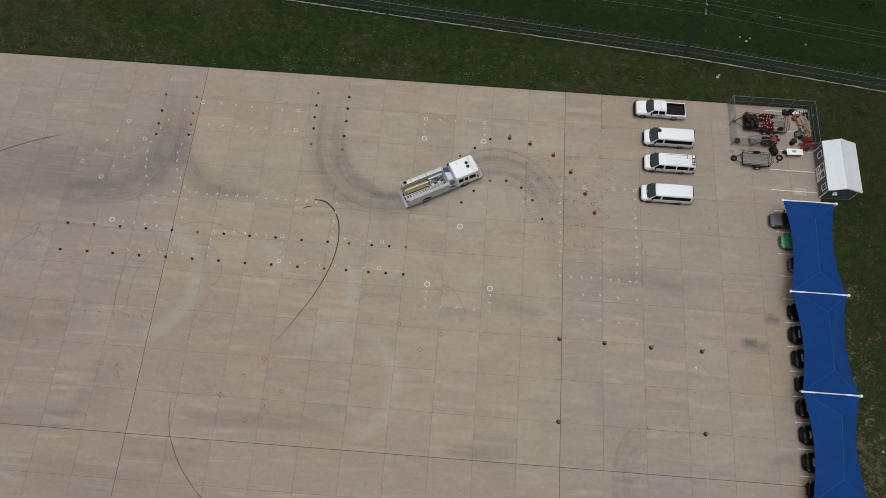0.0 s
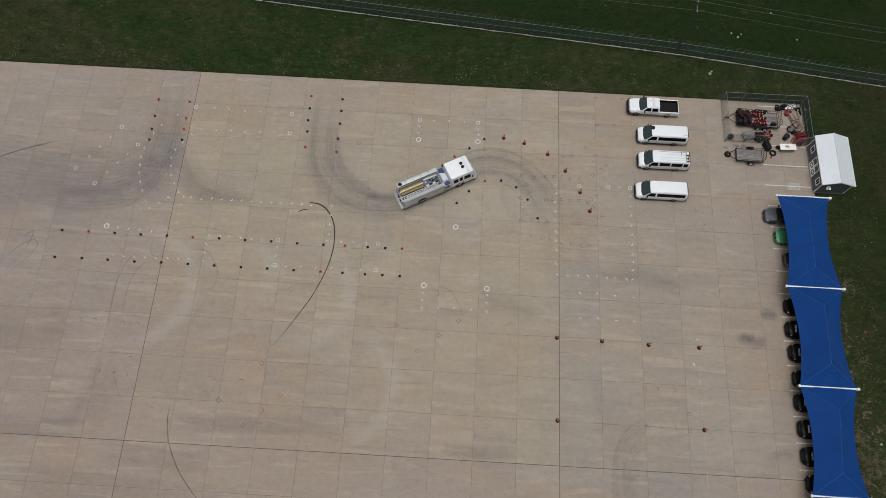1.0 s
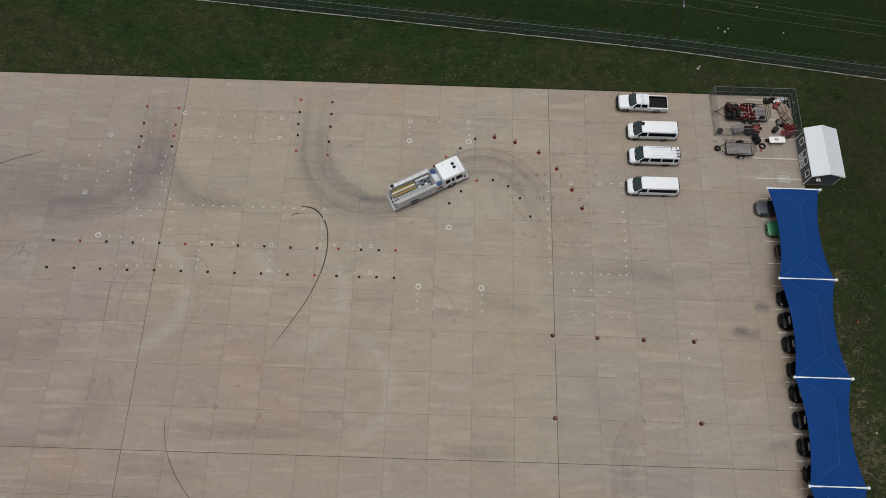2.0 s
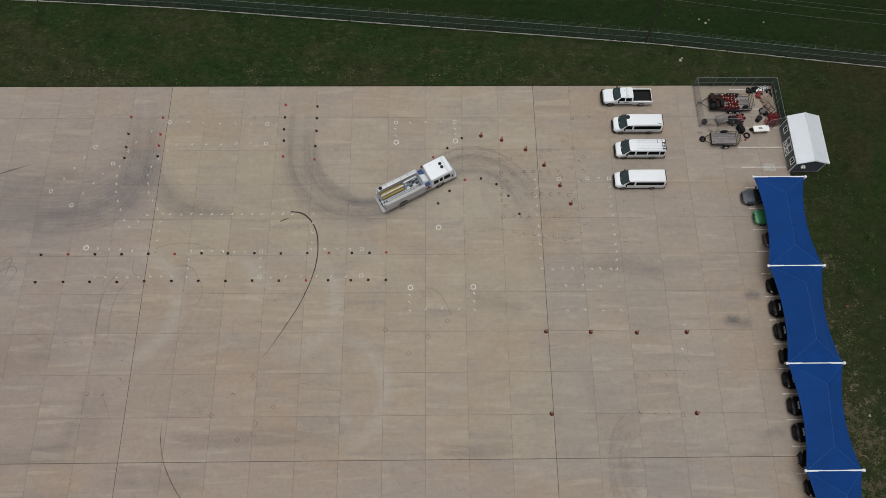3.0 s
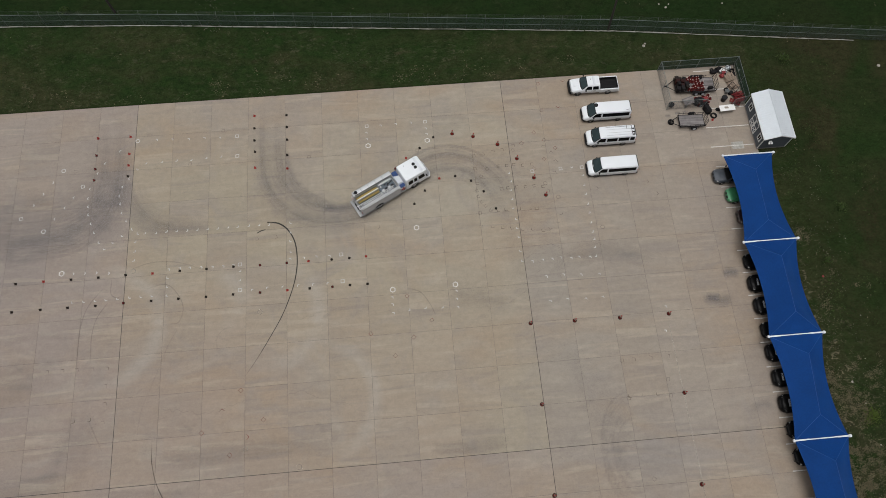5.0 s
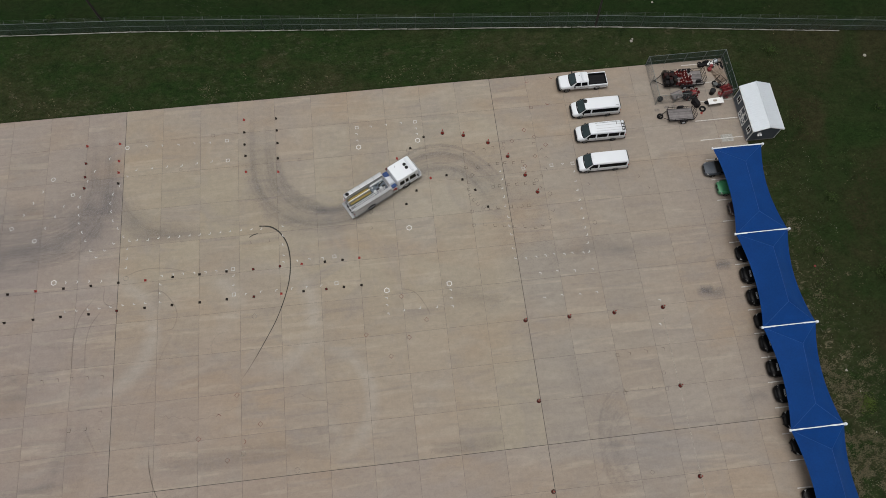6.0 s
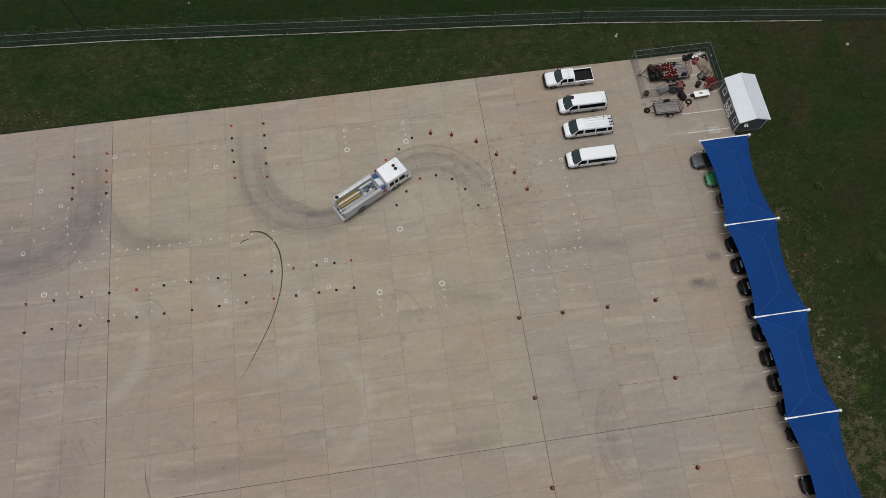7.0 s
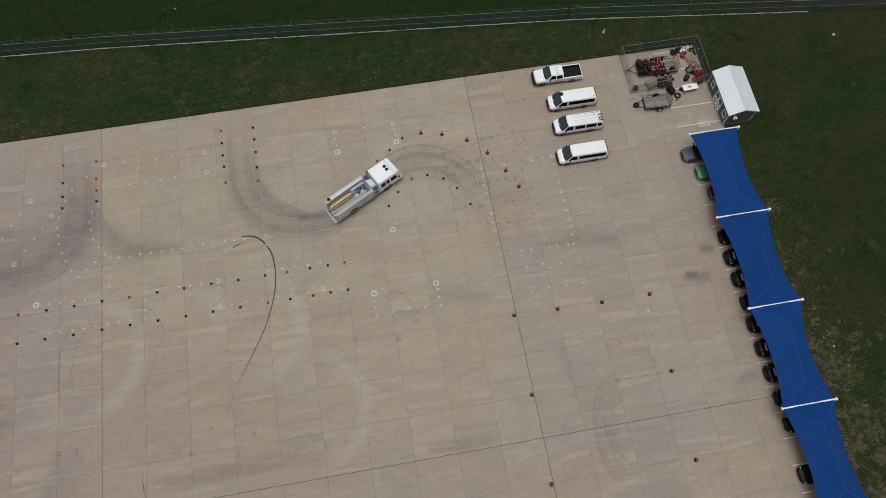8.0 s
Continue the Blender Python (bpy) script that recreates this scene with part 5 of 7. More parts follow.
for y, x in ((-32.38, 73.3), (-37.8, 73.27), (-40.58, 73.3), (-43.35, 73.32)):
    copy_thing(patrol, pose(x, y, 0, 0, 0, 180 + random.uniform(-1, 1)))
for y, x in ((-46.1, 73.52), (-48.85, 73.6)):
    c = car(x, y, "sedan", PAINT_BLACK, "black patrol sedan with a front push bar", "police car")
    push_bar(c)
    lettering(c, "POLICE", 0.235, pose(1.5, 0, 0.975, 0, 5, 90), WHITE_STEEL)


# ---- the fire engine ----
def fire_engine(x, y, rz):
    t = thing("fire_engine", x, y, 0, rz, "white fire engine with ladder and hoses on its bed", "fire truck")
    part("chassis", box(-4.5, 4.3, -0.55, 0.55, 0.5, 0.85, 0.03), PLASTIC, t)
    cab_st = [(4.42, 1.05, 0.6, 1.5, 2.66, 0.98), (4.35, 1.2, 0.55, 1.5, 2.80, 1.08), (4.1, 1.25, 0.55, 1.5, 2.86, 1.12), (1.75, 1.25, 0.55, 1.5, 2.86, 1.12), (1.6, 1.22, 0.55, 1.5, 2.80, 1.08)]
    cab = part("cab", loft([body_ring(*s, 0.02) for s in cab_st]), PAINT_WHITE, t)
    part("windscreen", slab([(4.41, 1.0, 1.55), (4.41, -1.0, 1.55), (4.40, -0.94, 2.46), (4.40, 0.94, 2.46)], (0.02, 0, 0.003)), GLASS, cab)
    for s in (1, -1):
        for a, b in ((4.05, 3.2), (3.0, 2.6), (2.45, 1.85)):
            side_pane(cab, "cab_window", s, ((a, 1.6), (b, 1.6), (b, 2.35), (a - 0.12 if a > 4 else a, 2.35)), 1.25, 1.5, 2.86, 1.12)
        mirror(cab, 4.2, s * 1.2, 1.75)
        part("door_seam", box(3.1, 3.115, *sorted((s * 1.24, s * 1.256)), 0.7, 1.58), PLASTIC, cab)
        part("headlight", box(4.36, 4.46, *sorted((s * 0.72, s * 1.05)), 0.85, 1.12, 0.03), LAMP_CLEAR, cab)
        part("grab_rail", tube([(1.7, s * 1.27, 0.9), (1.7, s * 1.32, 1.0), (1.7, s * 1.32, 1.9), (1.7, s * 1.27, 2.0)], 0.025), CHROME, cab)
        for ax, r in ((2.65, 0.53), (-2.15, 0.53)):
            arch(t, ax, s * 1.25, r)
            add_wheel(t, ax, s * 1.25, r, 0.32, CHROME)
    part("grille", box(4.38, 4.46, -0.62, 0.62, 0.75, 1.38, 0.02), CHROME, cab)
    part("front_bumper", loft([[(4.3, -1.24, z), (4.75, -1.24, z), (5.0, -0.85, z), (5.0, 0.85, z), (4.75, 1.24, z), (4.3, 1.24, z)] for z in (0.48, 0.8)]), CHROME, t, "polished extended front bumper")
    part("bumper_deck", loft([[(4.44, -1.15, z), (4.72, -1.15, z), (4.94, -0.8, z), (4.94, 0.8, z), (4.72, 1.15, z), (4.44, 1.15, z)] for z in (0.79, 0.83)]), PLATE, t)
    part("siren", rod((4.7, 0.45, 0.95), (4.94, 0.45, 0.95), 0.14, 12), CHROME, t)
    part("lightbar", box(3.72, 3.98, -0.95, 0.95, 2.92, 3.08, 0.06), WHITE_STEEL, cab, "white roof light bar")
    for yy in (-0.18, 0.3):
        part("roof_fan", lathe(((0.0, 0), (0.19, 0), (0.2, 0.08), (0.12, 0.12), (0.0, 0.12)), 14, at=(3.42, yy, 2.88)), PLASTIC, cab, "round black roof fan")
    part("antenna", rod((2.3, 0.6, 2.8), (2.3, 0.6, 3.3), 0.012, 5), PLASTIC, cab)
    # pump section behind the cab
    pump = part("pump_section", box(0.72, 1.52, -1.2, 1.2, 0.6, 1.75, 0.03), SILVER, t)
    for y0, y1 in ((0.48, 1.14), (-1.14, -0.72)):
        part("crosslay_cover", box(0.85, 1.45, y0, y1, 1.76, 2.0, 0.05), BLUE_VINYL, pump, "blue vinyl hose cover")
    part("red_hose_end", tube([(1.1, -1.16, 1.85), (1.15, -1.3, 1.7), (1.2, -1.34, 1.4)], 0.06, 7), RED_CLOTH, pump, "red hose hanging from the pump panel")
    part("pump_top", loft([[(0.75, -0.7, 1.76), (1.5, -0.7, 1.76), (1.5, 0.46, 1.76), (0.75, 0.46, 1.76)], [(0.78, -0.62, 2.3), (1.35, -0.5, 1.95), (1.35, 0.4, 1.95), (0.78, 0.44, 2.3)]]), WHITE_STEEL, pump)
    for s in (1, -1):
        part("pump_panel", box(0.8, 1.45, *sorted((s * 1.19, s * 1.22)), 0.75, 1.68, 0.01), PLATE, pump)
        for k in range(3):
            part("outlet", rod((0.95 + 0.2 * k, s * 1.2, 0.95), (0.95 + 0.2 * k, s * 1.34, 0.93), 0.06, 10), CHROME, pump)
        part("gauge_panel", box(0.9, 1.35, *sorted((s * 1.21, s * 1.235)), 1.3, 1.6, 0.01), LAMP_RED if s < 0 else PLASTIC, pump)
    # body with hose bed
    body = part("rear_body", box(-4.35, 0.68, -1.22, 1.22, 0.62, 1.55, 0.03), SILVER, t)
    part("left_compartment", box(-4.35, 0.68, 0.62, 1.22, 1.5, 2.62, 0.03), SILVER, body)
    part("right_compartment", box(-4.35, 0.68, -1.22, -0.88, 1.5, 2.3, 0.03), SILVER, body)
    part("hose_bed_wall", box(-4.3, -1.4, 0.06, 0.20, 1.5, 2.36, 0.03), HOSE_WHITE, body, "cream hose bed divider")
    part("hose_bed_floor", box(-4.3, 0.6, -0.88, 0.62, 1.55, 1.6), PLATE, body)
    part("compartment_lid", box(-4.2, 0.55, 0.68, 1.16, 2.62, 2.66, 0.01), LADDER, body)
    for k in range(5):
        part("lid_seam", box(-4.2 + 0.94 * k, -4.175 + 0.94 * k, 0.69, 1.15, 2.658, 2.668), PLASTIC, body)
    part("top_rail", tube([(-4.25, 1.14, 2.68), (-4.2, 1.14, 2.76), (0.5, 1.14, 2.76), (0.55, 1.14, 2.68)], 0.02), CHROME, body)
    for z in (1.62, 2.2):
        part("side_moulding", box(-4.3, 0.64, -1.245, -1.215, z, z + 0.06, 0.01), CHROME, body)
    for xx in (-3.4, -2.4, -1.4, -0.4):
        part("panel_seam", box(xx, xx + 0.02, -1.228, -1.21, 1.56, 2.26), PLASTIC, body)
    # black strip that draws the dark gap line along the lid's inner edge
    part("lid_gap_strip", box(-4.2, 0.55, 0.615, 0.665, 2.58, 2.64, 0.01), PLASTIC, body)
    for s in (1, -1):
        for a, b, z in ((0.6, -0.55, 1.45), (-0.65, -1.4, 1.45), (-2.95, -4.25, 1.45)):
            d = part("compartment_door", box(b, a, *sorted((s * 1.215, s * 1.24)), 0.75, z, 0.01), ALLOY, body, "roll-up aluminium door")
            for k in range(6):
                part("door_slat", box(b + 0.03, a - 0.03, *sorted((s * 1.235, s * 1.25)), 0.8 + 0.105 * k, 0.88 + 0.105 * k, 0.008), ALLOY, d)
        part("rub_rail", box(-4.4, 0.7, *sorted((s * 1.2, s * 1.3)), 0.56, 0.66, 0.02), PLATE, body)
    for k in range(3):
        part("yellow_hose", tube([(-4.2, 0.27 + 0.11 * k, 2.02 + 0.03 * (k % 2)), (-2.6, 0.27 + 0.11 * k, 2.05), (-1.5, 0.27 + 0.11 * k, 2.0)], 0.06, 7), HOSE_YELLOW, body)
    # dark floors under the hoses, which show as the dark gaps between them
    part("dark_gap_floor", box(-4.25, -1.42, -0.62, 0.10, 1.62, 1.72, 0.01), BIN_GREY, body)
    part("dark_hose_bed", box(-4.25, -1.42, 0.18, 0.60, 1.62, 1.9, 0.02), BIN_GREY, body)
    for k in range(2):
        part("yellow_hose", tube([(-4.2, -0.08 - 0.115 * k, 2.05 + 0.03 * (k % 2)), (-2.8, -0.08 - 0.115 * k, 2.08), (-1.5, -0.08 - 0.115 * k, 2.04)], 0.06, 7), HOSE_YELLOW, body)
    deck = part("pump_deck", box(-1.35, 0.5, -0.66, 0.58, 1.6, 2.1, 0.03), PUMP_GREY, body)
    part("deck_gun", rod((-0.3, -0.05, 2.1), (-0.3, -0.05, 2.45), 0.09, 10), PLASTIC, deck)
    part("deck_gun_barrel", rod((-0.35, -0.05, 2.43), (0.35, 0.0, 2.6), 0.07, 10, r2=0.05), PLASTIC, deck)
    for k in range(4):
        part("deck_box", box(-1.2 + 0.4 * k, -0.9 + 0.4 * k, -0.58, -0.25, 2.1, 2.24 + 0.05 * (k % 2), 0.02), PLASTIC if k % 2 else LADDER, deck)
    for k in range(3):
        part("deck_valve", lathe(((0.0, 0), (0.1, 0), (0.1, 0.1), (0.04, 0.14), (0.0, 0.14)), 10, at=(-1.1 + 0.55 * k, 0.18, 2.1)), PLASTIC if k % 2 else LADDER, deck)
    part("deck_panel", box(-1.25, 0.42, 0.38, 0.56, 2.1, 2.3, 0.02), LADDER, deck)
    part("deck_rail", tube([(-1.25, 0.32, 2.1), (-1.25, 0.32, 2.4), (0.4, 0.32, 2.4), (0.4, 0.32, 2.1)], 0.022), CHROME, deck)
    part("rear_coil", lathe(((0.0, 0), (0.2, 0), (0.22, 0.08), (0.1, 0.16), (0.0, 0.16)), 12, at=(-3.95, 0.92, 2.66)), PLASTIC, body, "dark coiled strap")
    part("tail_step", box(-4.78, -4.35, -1.2, 1.2, 0.5, 0.62, 0.03), PLATE, t)
    part("rear_wall", box(-4.42, -4.34, -0.88, 0.62, 1.2, 1.85, 0.01), PLATE, body)
    for s in (1, -1):
        part("rear_light", box(-4.39, -4.34, *sorted((s * 1.02, s * 1.16)), 1.0, 1.25, 0.02), LAMP_RED, body)
        part("rear_rail", tube([(-4.4, s * 1.1, 0.7), (-4.48, s * 1.1, 0.8), (-4.48, s * 1.1, 1.9), (-4.4, s * 1.1, 2.0)], 0.022), CHROME, body)
    # ladders carried over the right side
    for k, (y0, z0, a, b) in enumerate(((-1.12, 2.48, -4.75, 0.2), (-1.25, 2.32, -4.0, 0.0))):
        lad = part("ladder", box(a, b, y0 - 0.03, y0 + 0.03, z0 - 0.05, z0 + 0.05, 0.01), LADDER, t, "aluminium ground ladder")
        y1, z1 = y0 + 0.46, z0 + 0.10
        part("ladder_rail", box(a, b, y1 - 0.03, y1 + 0.03, z1 - 0.05, z1 + 0.05, 0.01), LADDER, lad)
        for j in range(13):
            xx = a + 0.2 + (b - a - 0.4) * j / 12
            part("rung", rod((xx, y0, z0), (xx, y1, z1), 0.035, 6), LADDER, lad)
    for xx in (-3.6, -0.6):
        part("ladder_bracket", tube([(xx, -1.2, 2.2), (xx, -1.2, 2.38), (xx, -0.62, 2.5), (xx, -0.62, 1.6)], 0.03), PLATE, t)
    t.scale = (1.025, 1.0, 0.93)
    return t


fire_engine(30.8, -14.42, 28.6)


# ---- shade sails along the east stalls ----
ZE = 2.95
# each beam: its line, and its west and east ends
BEAMS = ((-14.52, 70.5, 76.4), (-25.53, 70.35, 76.4), (-36.47, 70.42, 76.3), (-47.33, 70.3, 75.95), (-58.2, 70.3, 75.9), (-69.1, 70.3, 75.9))


def cloth_mesh(north, south, rise, sag, ridge):
    """A hipped sheet with hollow long edges, slung between two beams and lapped over them."""
    (y0, w0, e0), (y1, w1, e1) = north, south
    ridge_a, ridge_b = Vector((ridge[0], y0 - 2.3, ZE + rise)), Vector((ridge[1], y1 + 2.3, ZE + rise))
    nw, ne, se, sw = Vector((w0, y0, ZE)), Vector((e0, y0, ZE)), Vector((e1, y1, ZE)), Vector((w1, y1, ZE))

    def edge(a, b, inward, lap=0.0):
        def f(s):
            p = a.lerp(b, s)
            k = 4 * s * (1 - s)
            return p + Vector((inward * k, lap * k, 0.13 * k if lap else -0.18 * k))
        return f

    def sheet(bm, low, a, b, n, m):
        rows = []
        for i in range(n + 1):
            s = i / n
            row = []
            for j in range(m + 1):
                t = j / m
                p = low(s).lerp(a.lerp(b, s), t)
                p.z -= sag * 4 * t * (1 - t) * min(1, 6 * s * (1 - s)) * (0.5 + 0.5 * 4 * s * (1 - s))
                pull = t * (1 - t) * min(1, 8 * s * (1 - s))
                p.z += 0.10 * pull * noise.noise(Vector((p.x * 0.9, p.y * 0.28, rise * 9))) + 0.035 * pull * noise.noise(Vector((p.x * 0.6, p.y * 2.2, rise)))
                row.append(bm.verts.new(p))
            rows.append(row)
        for r, q in zip(rows, rows[1:]):
            for j in range(m):
                bm.faces.new((r[j], q[j], q[j + 1], r[j + 1]))
    bm = bmesh.new()
    sheet(bm, edge(nw, sw, 0.74), ridge_a, ridge_b, 40, 14)
    sheet(bm, edge(se, ne, -0.72), ridge_b, ridge_a, 40, 14)
    sheet(bm, edge(ne, nw, 0, -0.06), ridge_a, ridge_a, 14, 10)
    sheet(bm, edge(sw, se, 0, 0.06), ridge_b, ridge_b, 14, 10)
    bmesh.ops.remove_doubles(bm, verts=bm.verts, dist=0.002)
    bmesh.ops.dissolve_degenerate(bm, dist=0.001, edges=bm.edges)
    bmesh.ops.recalc_face_normals(bm, faces=bm.faces)
    for f in bm.faces:
        f.smooth = True
    for e in bm.edges:
        e.smooth = len(e.link_faces) == 2 and e.calc_face_angle(0) < 0.12
    me = bpy.data.meshes.new("cloth")
    bm.to_mesh(me)
    bm.free()
    me.materials.append(CLOTH)
    hem = [edge(nw, sw, 0.74)(q / 16) for q in range(17)]
    return me, ((ridge_a, ridge_b), (ridge_a, nw), (ridge_a, ne), (ridge_b, sw), (ridge_b, se)), hem


SEAM = mat("pale_blue_seam", (0.006, 0.062, 0.25), 0.7, vary=0.1)
for k, (rise, ridge) in enumerate(((0.6, (73.6, 73.45)), (1.15, (73.5, 73.4)), (0.8, (73.75, 73.2)), (1.1, (73.3, 73.2)), (0.9, (73.3, 73.2)))):
    bay = thing("shade_canopy", 0, 0, 0, label="blue fabric shade on white cantilever steel frame", category="shade canopy", group="shade canopies over the stalls")
    me, seams, hem = cloth_mesh(BEAMS[k], BEAMS[k + 1], rise, 0.07, ridge)
    cloth = new("cloth", me)
    cloth.parent = bay
    sol = cloth.modifiers.new("thickness", "SOLIDIFY")
    sol.thickness = 0.012
    for a, b in seams:
        part("seam", tube([a.lerp(b, t / 8) + Vector((0, 0, 0.006)) for t in range(9)], 0.024, 5), SEAM, cloth)
    part("edge_hem", tube(hem, 0.025, 5), CLOTH, cloth)
    for yy, xw, xe in BEAMS[k:k + 1] if k < 4 else BEAMS[4:]:
        beam = part("beam", loft([[(xx, yy - 0.075, z0), (xx, yy + 0.075, z0), (xx, yy + 0.075, z1), (xx, yy - 0.075, z1)] for xx, z0, z1 in ((xw - 0.15, 2.93, 3.06), (xw + 2.6, 2.86, 3.05), (xe + 0.1, 2.8, 3.06))]), WHITE_STEEL, bay, "white tapered roof beam")
        part("beam_end_plate", box(xw - 0.2, xw - 0.02, yy - 0.14, yy + 0.14, 2.9, 3.1, 0.02), WHITE_STEEL, beam)
        part("column", rod((xe + 0.15, yy, 0), (xe + 0.15, yy, 3.02), 0.14, 12), WHITE_STEEL, bay)
        part("column_cap", lathe(((0.0, 0), (0.17, 0.0), (0.17, 0.08), (0.13, 0.12), (0.0, 0.13)), 8, at=(xe + 0.15, yy, 2.98)), WHITE_STEEL, bay)
        part("base_plate", box(xe - 0.1, xe + 0.4, yy - 0.25, yy + 0.25, -0.04, 0.03, 0.01), GALV, bay)


# ---- cones ----
def tall_cone(x, y, fresh):
    words = "tall bright red cone with a pale reflective band" if fresh else "tall dark red cone with a pale reflective band"
    key = "tall fresh" if fresh else "tall worn"
    c = thing("traffic_cone", x, y, 0, random.uniform(0, 90), words, "traffic cone", "tall red cones" if fresh else "tall dark cones")
    if key not in cone_kit:
        part("base", lathe(((0.0, 0.0), (0.235, 0.0), (0.235, 0.05), (0.2, 0.08), (0.0, 0.08)), 10), MAROON, c)
        part("lower_body", lathe(((0.18, 0.08), (0.12, 0.46)), 12), CONE_FRESH if fresh else CONE_TALL, c)
        part("band", lathe(((0.12, 0.46), (0.078, 0.70)), 12), CONE_BAND, c, "pale reflective band")
        part("tip", lathe(((0.078, 0.70), (0.06, 0.86), (0.04, 0.88)), 12), CONE_RED, c)
        cone_kit[key] = c
        return
    bpy.data.objects.remove(c)
    copy_thing(cone_kit[key], pose(x, y, 0, 0, 0, random.uniform(0, 90)))


cone_kit = {}


def small_cone(x, y, kind):
    m, words, g = {"red": (CONE_RED, "small red cone on a square base", "small red cones"), "dull": (CONE_DULL, "small faded dark red cone on black base", "small faded cones"), "dark": (CONE_DARK, "small dark cone on a black square base", "small dark cones")}[kind]
    at = pose(x + random.uniform(-0.04, 0.04), y + random.uniform(-0.04, 0.04), 0, 0, 0, random.uniform(-18, 18))
    if kind in cone_kit:
        return copy_thing(cone_kit[kind], at)
    c = thing("traffic_cone", 0, 0, 0, 0, words, "traffic cone", g)
    part("base", box(-0.138, 0.138, -0.138, 0.138, 0, 0.035, 0.012), m if kind == "red" else CONE_BASE, c)
    part("body", lathe(((0.125, 0.03), (0.10, 0.08), (0.042, 0.34), (0.03, 0.36)), 12), m, c)
    c.matrix_world = at
    cone_kit[kind] = c
    return c


for x, y in ((38.9, -7.25), (41.45, -7.85), (44.35, -9.2), (46.5, -11.35), (48.25, -14.1), (49.38, -16.5), (45.45, -32.1), (50.45, -32.2), (55.6, -32.3), (61.2, -32.3), (45.5, -41.1), (61.12, -41.2), (45.5, -50.4), (60.95, -50.65), (50.4, -50.55), (55.6, -50.6)):
    if y > -50.5 or x > 60:
        tall_cone(x, y, y > -20)
for k, kind in enumerate(("red", "dull", "dull", "dull")):
    small_cone(-4.58, (-4.45, -6.8, -8.65, -10.2)[k], kind)
for k, kind in enumerate(("red", "red", "red", "dark")):
    small_cone(-0.62, (-4.5, -6.9, -8.5, -9.95)[k], kind)
for k, kind in enumerate(("red", "dark", "dark", "dark", "red")):
    small_cone(14.45 + 0.04 * k, (-2.75, -4.5, -6.2, -7.8, -10.0)[k], kind)
    small_cone(18.5, (-2.95, -4.65, -6.45, -8.6, -10.45)[k], kind if k else "dark")
for (x, y), kind in zip(((30.2, -12.85), (31.55, -11.5), (33.0, -10.15), (34.7, -8.95), (36.55, -7.6)), ("dark", "dull", "red", "dark", "dark")):
    small_cone(x, y, kind)
for (x, y), kind in zip(((33.5, -16.4), (34.9, -14.75), (36.8, -13.3), (38.75, -13.15), (40.55, -13.85), (42.0, -15.4), (43.15, -17.8)), ("dark", "dark", "red", "dark", "dark", "dark", "dark")):
    small_cone(x, y, kind)
lane_x = [-12.25 + 3.06 * k for k in range(11)] + [20.85, 23.5, 25.5, 27.5]
for k, x in enumerate(lane_x):
    small_cone(x, -22.6, "red" if k in (1, 5, 11, 14) else "dull" if k in (9, 10) else "dark")
    small_cone(x, -25.95, "red" if k in (10,) else "dull" if k in (4, 9, 12) else "dark")


